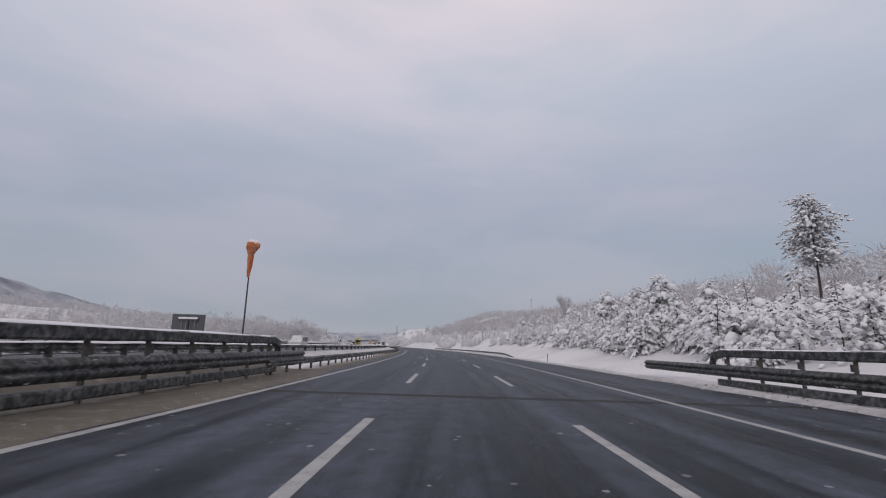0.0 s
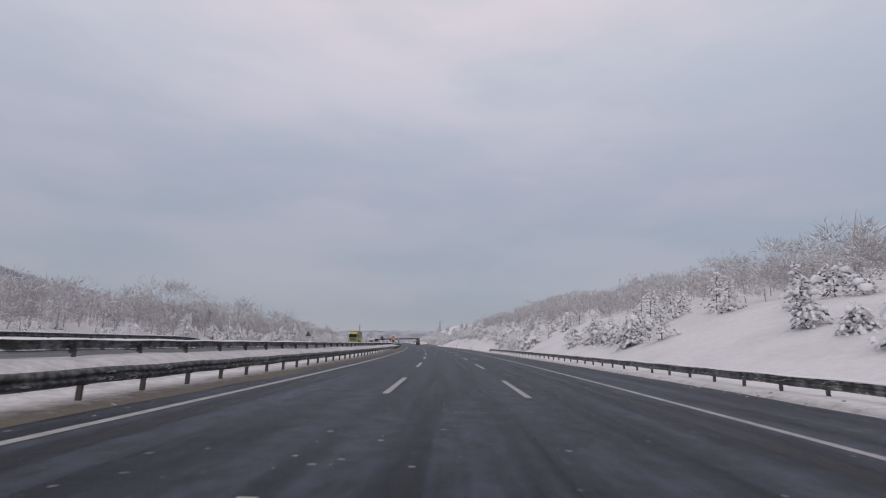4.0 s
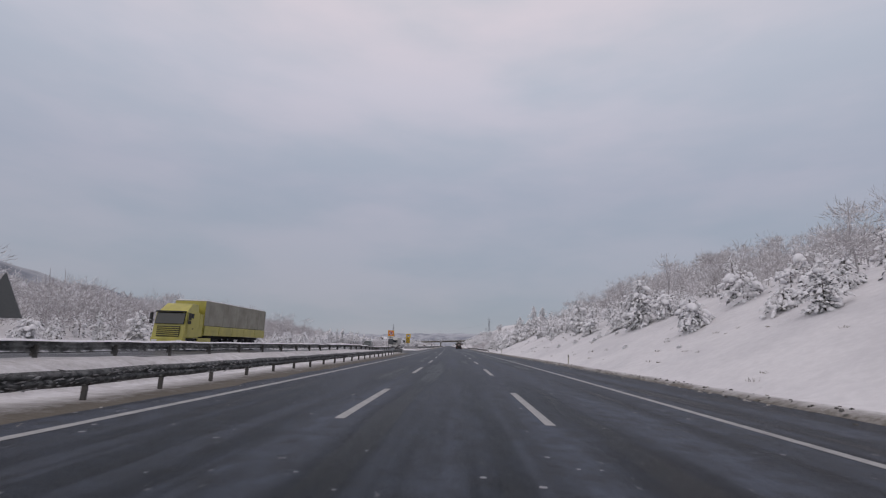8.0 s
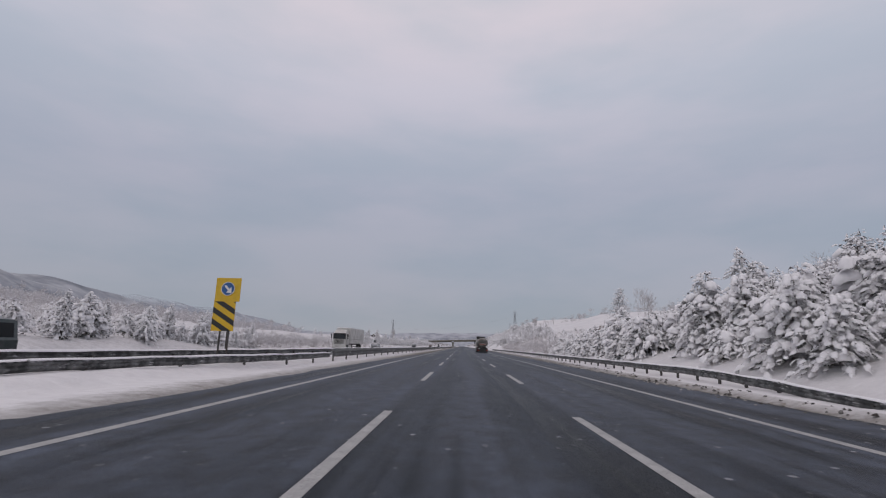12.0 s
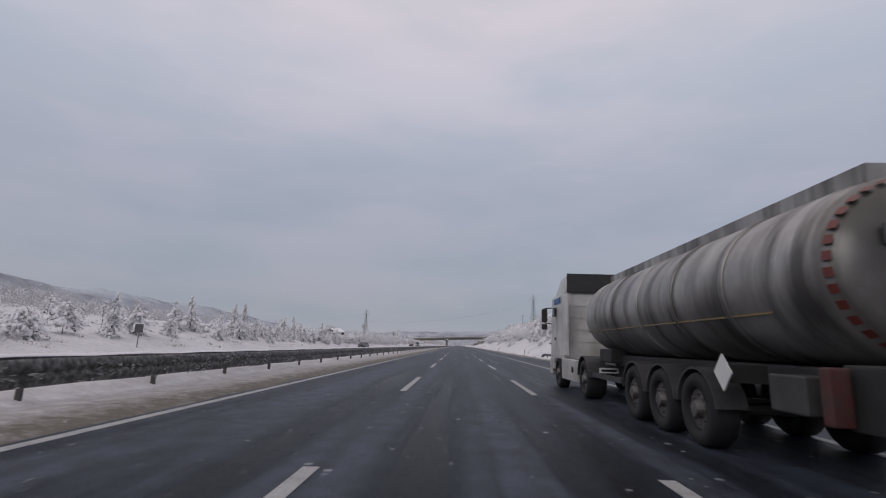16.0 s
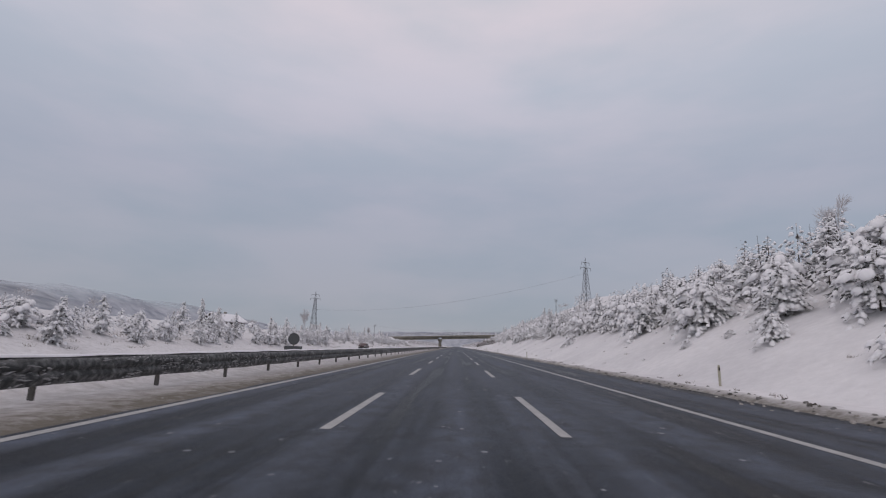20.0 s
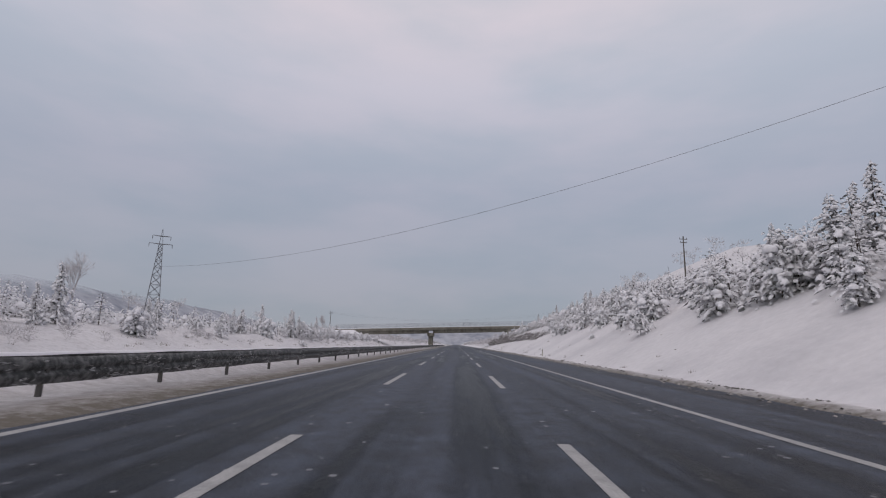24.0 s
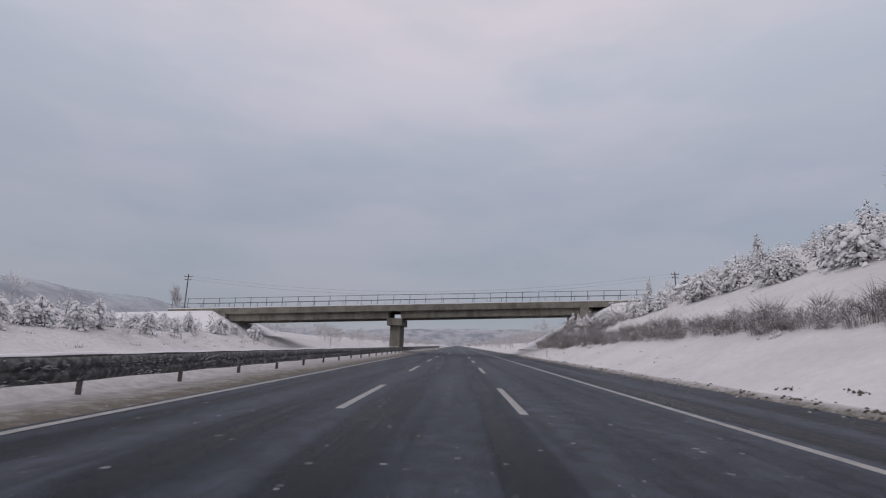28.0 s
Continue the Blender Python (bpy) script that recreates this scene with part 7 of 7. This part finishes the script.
# ---- house ----
def chalet(s, n, label, size=1.0, turn=0.0):
    wall = material("brown_timber_wall", (0.075, 0.055, 0.05), 0.8, grain=0.35, size=4.0, second=(0.14, 0.11, 0.10), patch=0.6, patch_size=0.8)
    z = float(land_z(s, n)) - 0.6
    root = thing("chalet", place(s, n, z, turn) @ Matrix.Diagonal((size, size, size, 1)), label, "house")
    hx, hy, eave, peak = 6.0, 4.2, 2.7, 4.9
    v = [(-hx, -hy, -0.5), (hx, -hy, -0.5), (hx, hy, -0.5), (-hx, hy, -0.5), (-hx, -hy, eave), (hx, -hy, eave), (hx, hy, eave), (-hx, hy, eave), (-hx, 0, peak), (hx, 0, peak)]
    body = solid("wall", v, [(0, 1, 5, 4), (2, 3, 7, 6), (1, 2, 6, 9, 5), (3, 0, 4, 8, 7)], wall, root, "dark brown timber walls")
    for sg in (-1, 1):
        ov = 0.8
        a = [(-hx - ov, sg * (hy + ov), eave - 0.45), (hx + ov, sg * (hy + ov), eave - 0.45), (hx + ov, 0, peak + 0.02), (-hx - ov, 0, peak + 0.02)]
        for nm, lo, hi, mat, lb in (("roof", 0.0, 0.14, wall, ""), ("roof_snow", 0.145, 0.42, SNOW, "thick snow on the roof")):
            vv = [(x, y, zz + lo) for x, y, zz in a] + [(x, y, zz + hi) for x, y, zz in a]
            solid(nm, vv, [(0, 1, 2, 3), (7, 6, 5, 4), (0, 4, 5, 1), (1, 5, 6, 2), (2, 6, 7, 3), (3, 7, 4, 0)], mat, root, lb)
    for x in (-2.2, 1.0):
        c = part("chimney", round_box(x - 0.35, x + 0.35, 0.3, 1.0, 4.0, 6.0, 0.03), CONCRETE, root)
        part("cowl", boxed(x - 0.45, x + 0.45, 0.2, 1.1, 6.0, 6.12), CLUMP, c)
    for x in (-4.2, -1.4, 1.4, 4.2):
        w = part("window", boxed(x - 0.55, x + 0.55, -hy - 0.03, -hy + 0.02, 0.8, 2.0), GLASS, body)
        part("frame", boxed(x - 0.04, x + 0.04, -hy - 0.045, -hy - 0.03, 0.8, 2.0), WHITE, w)
        part("window", boxed(hx - 0.02, hx + 0.03, x * 0.6 - 0.5, x * 0.6 + 0.5, 0.8, 2.0), GLASS, body)
    return root


chalet(676, -60, "dark timber house with a thick snow roof and two chimneys", 0.72, 72)


# ---- shrubs, earth scar, ploughed snow ----
SHRUB = material("bare_grey_shrub", (0.29, 0.27, 0.265), 0.9, grain=0.4, size=3.0, second=(0.18, 0.165, 0.155), patch=0.8, patch_size=0.6, snow=0.85, snow_from=0.30, snow_noise=2.0, spec=0.1)
SHRUBS = [[frosted_crown(90 + i, 1.7, 0.9, 190, 12, 0.011, 0.12).arrays()] for i in range(3)]


def briar(seed, high, reach, stems):
    """A tangle of thin stems that rise from one root and arch over."""
    rng = random.Random(seed)
    soup = Soup()
    for k in range(stems):
        a, h, r = rng.uniform(0, 6.28), high * rng.uniform(0.5, 1.0), reach * rng.uniform(0.3, 1.0)
        out, side = np.array((math.cos(a), math.sin(a), 0)), np.array((-math.sin(a), math.cos(a), 0)) * rng.uniform(0.007, 0.013)
        root = np.array((rng.gauss(0, 0.2), rng.gauss(0, 0.2), 0)) * reach
        pts = [root + out * r * f ** 1.3 + np.array((0, 0, h * (2.1 * f - 1.3 * f * f))) for f in (0, 0.3, 0.6, 0.85, 1.05)]
        verts = [p + side * e * (1 - 0.6 * i / 4) for i, p in enumerate(pts) for e in (-1, 1)]
        soup.add(verts, [(2 * i, 2 * i + 1, 2 * i + 3, 2 * i + 2) for i in range(4)])
        for twig in range(3):
            p = pts[1 + twig] * rng.uniform(0.9, 1.0)
            v = out * rng.uniform(0.1, 0.35) + np.array((rng.uniform(-0.2, 0.2), rng.uniform(-0.2, 0.2), rng.uniform(-0.1, 0.3)))
            soup.add([p - side * 0.6, p + side * 0.6, p + v], [(0, 1, 2)])
    return soup


BRIARS = [[briar(40 + i, 1.3, 1.1, 75).arrays()] for i in range(4)]
rng = random.Random(5)
spots = []
for s in np.arange(756, 842, 0.8):
    for k in range(2):
        q, m = s + rng.uniform(-0.5, 0.5), float(np.interp(s, (756, 772, 800, 846), (16.0, 16.0, 15.3, 13.2))) + rng.uniform(-0.6, 1.6)
        x, y = at(q, m)
        spots.append((float(x), float(y), float(land_z(q, m)) - 0.15, rng.uniform(0.5, 0.9), rng.randrange(4)))
scatter_stuff("bare_shrubs", BRIARS, spots, (SHRUB,), "tangled arching stems of bare shrubs dusted with snow on the bank", "shrubs")
spots = []
for s in np.arange(756, 846, 1.0):
    for k in range(3):
        q, m = s + rng.uniform(-0.5, 0.5), np.interp(s, (756, 772, 800, 846), (15.6, 15.6, 14.9, 12.8)) + rng.uniform(-0.4, 1.7)
        x, y = at(q, m)
        spots.append((float(x), float(y), float(land_z(q, m)) - 0.15, rng.uniform(0.35, 0.7) * float(np.interp(q, (756, 772, 800, 835), (0.7, 1.1, 1.05, 1.3))), rng.randrange(3)))
for k in range(70):
    q, m = rng.uniform(830, 848.5), rng.uniform(12.6, 21)
    x, y = at(q, m)
    z = min(7.2 + 0.046 * (m + 9.5) - 0.62 * max(0.0, BRIDGE_S - 0.6 - q), 1.0 + 0.62 * abs(m - 12.5))
    spots.append((float(x), float(y), max(z, float(land_z(q, m))) - 0.15, rng.uniform(0.5, 1.0), rng.randrange(3)))
scatter_stuff("bare_shrubs", SHRUBS, spots, (SHRUB,), "strip of bare grey shrubs on the bank before the bridge", "shrubs")
spots = []
for k in range(330):
    q, m = rng.uniform(388, 470), -26.0 - 40 * rng.random() ** 1.3
    x, y = at(q, m)
    spots.append((float(x), float(y), float(land_z(q, m)) - 0.1, rng.uniform(0.5, 1.2), rng.randrange(3)))
for k in range(800):
    q, m = rng.uniform(402, 494), 12.8 + 48 * rng.random() ** 1.25
    if 440 < q < 478 and abs(m - 0.65 * (q - 410)) < 4:
        continue
    x, y = at(q, m)
    spots.append((float(x), float(y), float(land_z(q, m)) - 0.1, rng.uniform(0.4, 1.0), rng.randrange(3)))
for k in range(50):
    q, m = rng.uniform(640, 845), -rng.uniform(26.6, 29.5)
    x, y = at(q, m)
    spots.append((float(x), float(y), float(land_z(q, m)) - 0.05, rng.uniform(0.4, 0.8), rng.randrange(3)))
scatter_stuff("bare_shrubs", SHRUBS, spots, (FROST,), "scattered frosted shrubs half buried in snow", "shrubs")


TUFT = material("dead_grass", (0.20, 0.165, 0.12), 0.9, grain=0.4, size=4.0, second=(0.11, 0.09, 0.07), patch=0.8, patch_size=1.0, spec=0.1)


def grass_tufts(spots, label):
    """Dead stalks that poke through the snow, joined."""
    r = random.Random(len(spots))
    soup = Soup()
    for s, n, size in spots:
        x, y = at(s, n)
        z = float(land_z(s, n)) - 0.03
        for k in range(16):
            a, out = r.uniform(0, 6.28), r.uniform(0.1, 0.9)
            px, py = float(x) + r.gauss(0, 0.22) * size, float(y) + r.gauss(0, 0.22) * size
            h = r.uniform(0.10, 0.34) * size
            soup.add([(px - 0.012, py, z), (px + 0.012, py, z), (px + out * h * math.cos(a), py + out * h * math.sin(a), z + h)], [(0, 1, 2)])
    v, f = soup.arrays()
    return tagged(big_mesh("dead_grass", v, f, TUFT), label, "dead grass", kind="stuff")


rng = random.Random(31)
grass_tufts([(rng.uniform(222, 345), rng.uniform(10.2, 16.0), rng.uniform(0.25, 0.6)) for k in range(70)]
            + [(rng.uniform(500, 845), 9.6 + 5.0 * rng.random() ** 2, rng.uniform(0.2, 0.5)) for k in range(160)], "brown stalks of dead grass poking through the snow of the bank")
grass_tufts([(rng.uniform(400, 845), -26.2 - 3.5 * rng.random() ** 1.5, rng.uniform(0.6, 1.5)) for k in range(220)], "dead stalks at the foot of the snowy bank beyond the oncoming lanes")


def earth_scar(s, n, w, h):
    """A patch of brown soil laid bare on the slope."""
    v, f, rngs = [], [], 7
    m = 22
    for i in range(rngs):
        for j in range(m):
            a = j * 2 * math.pi / m
            r = i / (rngs - 1) * (1 + 0.30 * math.sin(2 * a + 0.6) + 0.22 * math.sin(5 * a + 1) + 0.16 * math.sin(9 * a + i) + 0.10 * math.sin(13 * a))
            q, p = s + w * r * math.cos(a), n + h * r * math.sin(a)
            x, y = at(q, p)
            v.append((float(x), float(y), float(land_z(q, p)) + (3.3 - 3.7 * (i / (rngs - 1)) ** 1.6) + 0.30 * math.sin(5 * a + 1.7 * i) + 0.22 * math.sin(8 * a - 2.3 * i)))
    for i in range(rngs - 1):
        for j in range(m):
            a, b = i * m + j, i * m + (j + 1) % m
            f.append((a, a + m, b + m, b))
    ob = solid("earth_scar", v, f, EARTH, None, smooth=True)
    return tagged(ob, "patch of bare brown soil showing through the snow below a pine", "bare soil", kind="structure")


earth_scar(472, 39.5, 5.0, 7.0)
rng = random.Random(77)
for ds, dn, k, size in ((-5.5, -5.0, 1, 0.6), (-5.6, 3.6, 3, 0.7), (-2.5, -6.2, 3, 0.6), (1.5, -5.8, 1, 0.6), (-8.5, 4.0, 2, 0.6)):
    conifer(473 + ds, 41 + dn, k, size, rng.uniform(0, 360), "small snow-laden pine beside the patch of bare soil", "pines round the bare soil")


def snow_clods(s0, s1, n_of, count, size, label, seed, mat):
    """Lumps of ploughed snow and slush along an edge, joined."""
    r = random.Random(seed)
    soup = Soup()
    for k in range(count):
        q = r.uniform(s0, s1)
        m = n_of(q) + r.gauss(0, 0.30)
        if m < 0 and 286 < q < 370:
            continue
        x, y = at(q, m)
        z = max(0.0, float(land_z(q, m)))
        d = size * r.uniform(0.4, 1.4)
        a = r.uniform(0, 6.28)
        vs = []
        for j in range(6):
            w = a + j * 1.047
            vs.append((float(x) + d * math.cos(w) * r.uniform(0.7, 1.2), float(y) + d * math.sin(w) * r.uniform(0.7, 1.2), z - 0.02))
        for j in range(4):
            w = a + j * 1.57
            vs.append((float(x) + 0.5 * d * math.cos(w), float(y) + 0.5 * d * math.sin(w), z + d * r.uniform(0.2, 0.6)))
        soup.add(vs, [(0, 1, 6), (1, 2, 7, 6), (2, 3, 7), (3, 4, 8, 7), (4, 5, 9, 8), (5, 0, 6, 9), (6, 7, 8, 9)])
    v, f = soup.arrays()
    return tagged(big_mesh("snow_clods", v, f, mat, True), label, "snow clods", kind="stuff")


def earth_clumps(places, label):
    """Clods of dark soil and dead grass that break through the snow by the road, joined."""
    r = random.Random(8)
    soup = Soup()
    for s, n, wide in places:
        for k in range(int(6 + 10 * wide)):
            q, m = s + r.gauss(0, 0.40) * wide, n + r.gauss(0, 0.10) * wide
            x, y = at(q, m)
            z, d, a = float(land_z(q, m)), r.uniform(0.025, 0.085), r.uniform(0, 6.28)
            low = [(float(x) + d * math.cos(a + j * 1.257) * r.uniform(0.6, 1.3), float(y) + d * math.sin(a + j * 1.257) * r.uniform(0.6, 1.3), z - 0.02) for j in range(5)]
            soup.add(low + [(float(x) + r.uniform(-0.3, 0.3) * d, float(y) + r.uniform(-0.3, 0.3) * d, z + d * r.uniform(0.35, 0.8))], [(j, (j + 1) % 5, 5) for j in range(5)])
    v, f = soup.arrays()
    return tagged(big_mesh("earth_clumps", v, f, CLOD_EARTH), label, "bare soil", kind="stuff")


CLOD_EARTH = material("dark_clods", (0.075, 0.066, 0.055), 0.9, grain=0.5, size=8.0, second=(0.16, 0.145, 0.12), patch=0.8, patch_size=2.0, bump=0.6)
rng = random.Random(12)
earth_clumps([(s, float(np.interp(s, FOOT_S, FOOT_N)) + 0.25 + 1.2 * rng.random() ** 2.2, rng.uniform(0.2, 0.8)) for s in [rng.uniform(500, 850) for k in range(80)]]
             + [(737.5, 11.0, 0.9), (739.9, 10.0, 0.9), (736.9, 10.0, 0.7), (731.1, 12.1, 1.2), (291, 11.6, 1.2), (296, 12.4, 1.1), (299, 11.2, 1.0), (286, 12.8, 0.9)],
             "dark clods of soil breaking through the snow beside the asphalt")
SLUSH = material("grey_slush", (0.42, 0.40, 0.38), 0.6, grain=0.3, size=6.0, second=(0.22, 0.19, 0.16), patch=0.9, patch_size=2.0, bump=0.6)
foot_n = lambda s: float(np.interp(s, FOOT_S, FOOT_N))
snow_clods(0, 860, lambda s: foot_n(s) - 0.1, 1900, 0.065, "crumbled grey snow along the edge of the asphalt", 3, SLUSH)
CRUST = material("black_road_crust", (0.055, 0.05, 0.044), 0.8, grain=0.5, size=7.0, second=(0.35, 0.34, 0.33), patch=0.9, patch_size=4.0, bump=0.6)
snow_clods(200, 860, lambda s: foot_n(s) + 0.05 + 0.16 * math.sin(s * 0.37) + 0.1 * math.sin(s * 1.13), 3000, 0.062, "dark crusted slush along the edge of the asphalt", 6, CRUST)
snow_clods(0, 860, lambda s: -6.5, 900, 0.035, "crumbled dirty slush along the edge of the asphalt", 4, SLUSH)
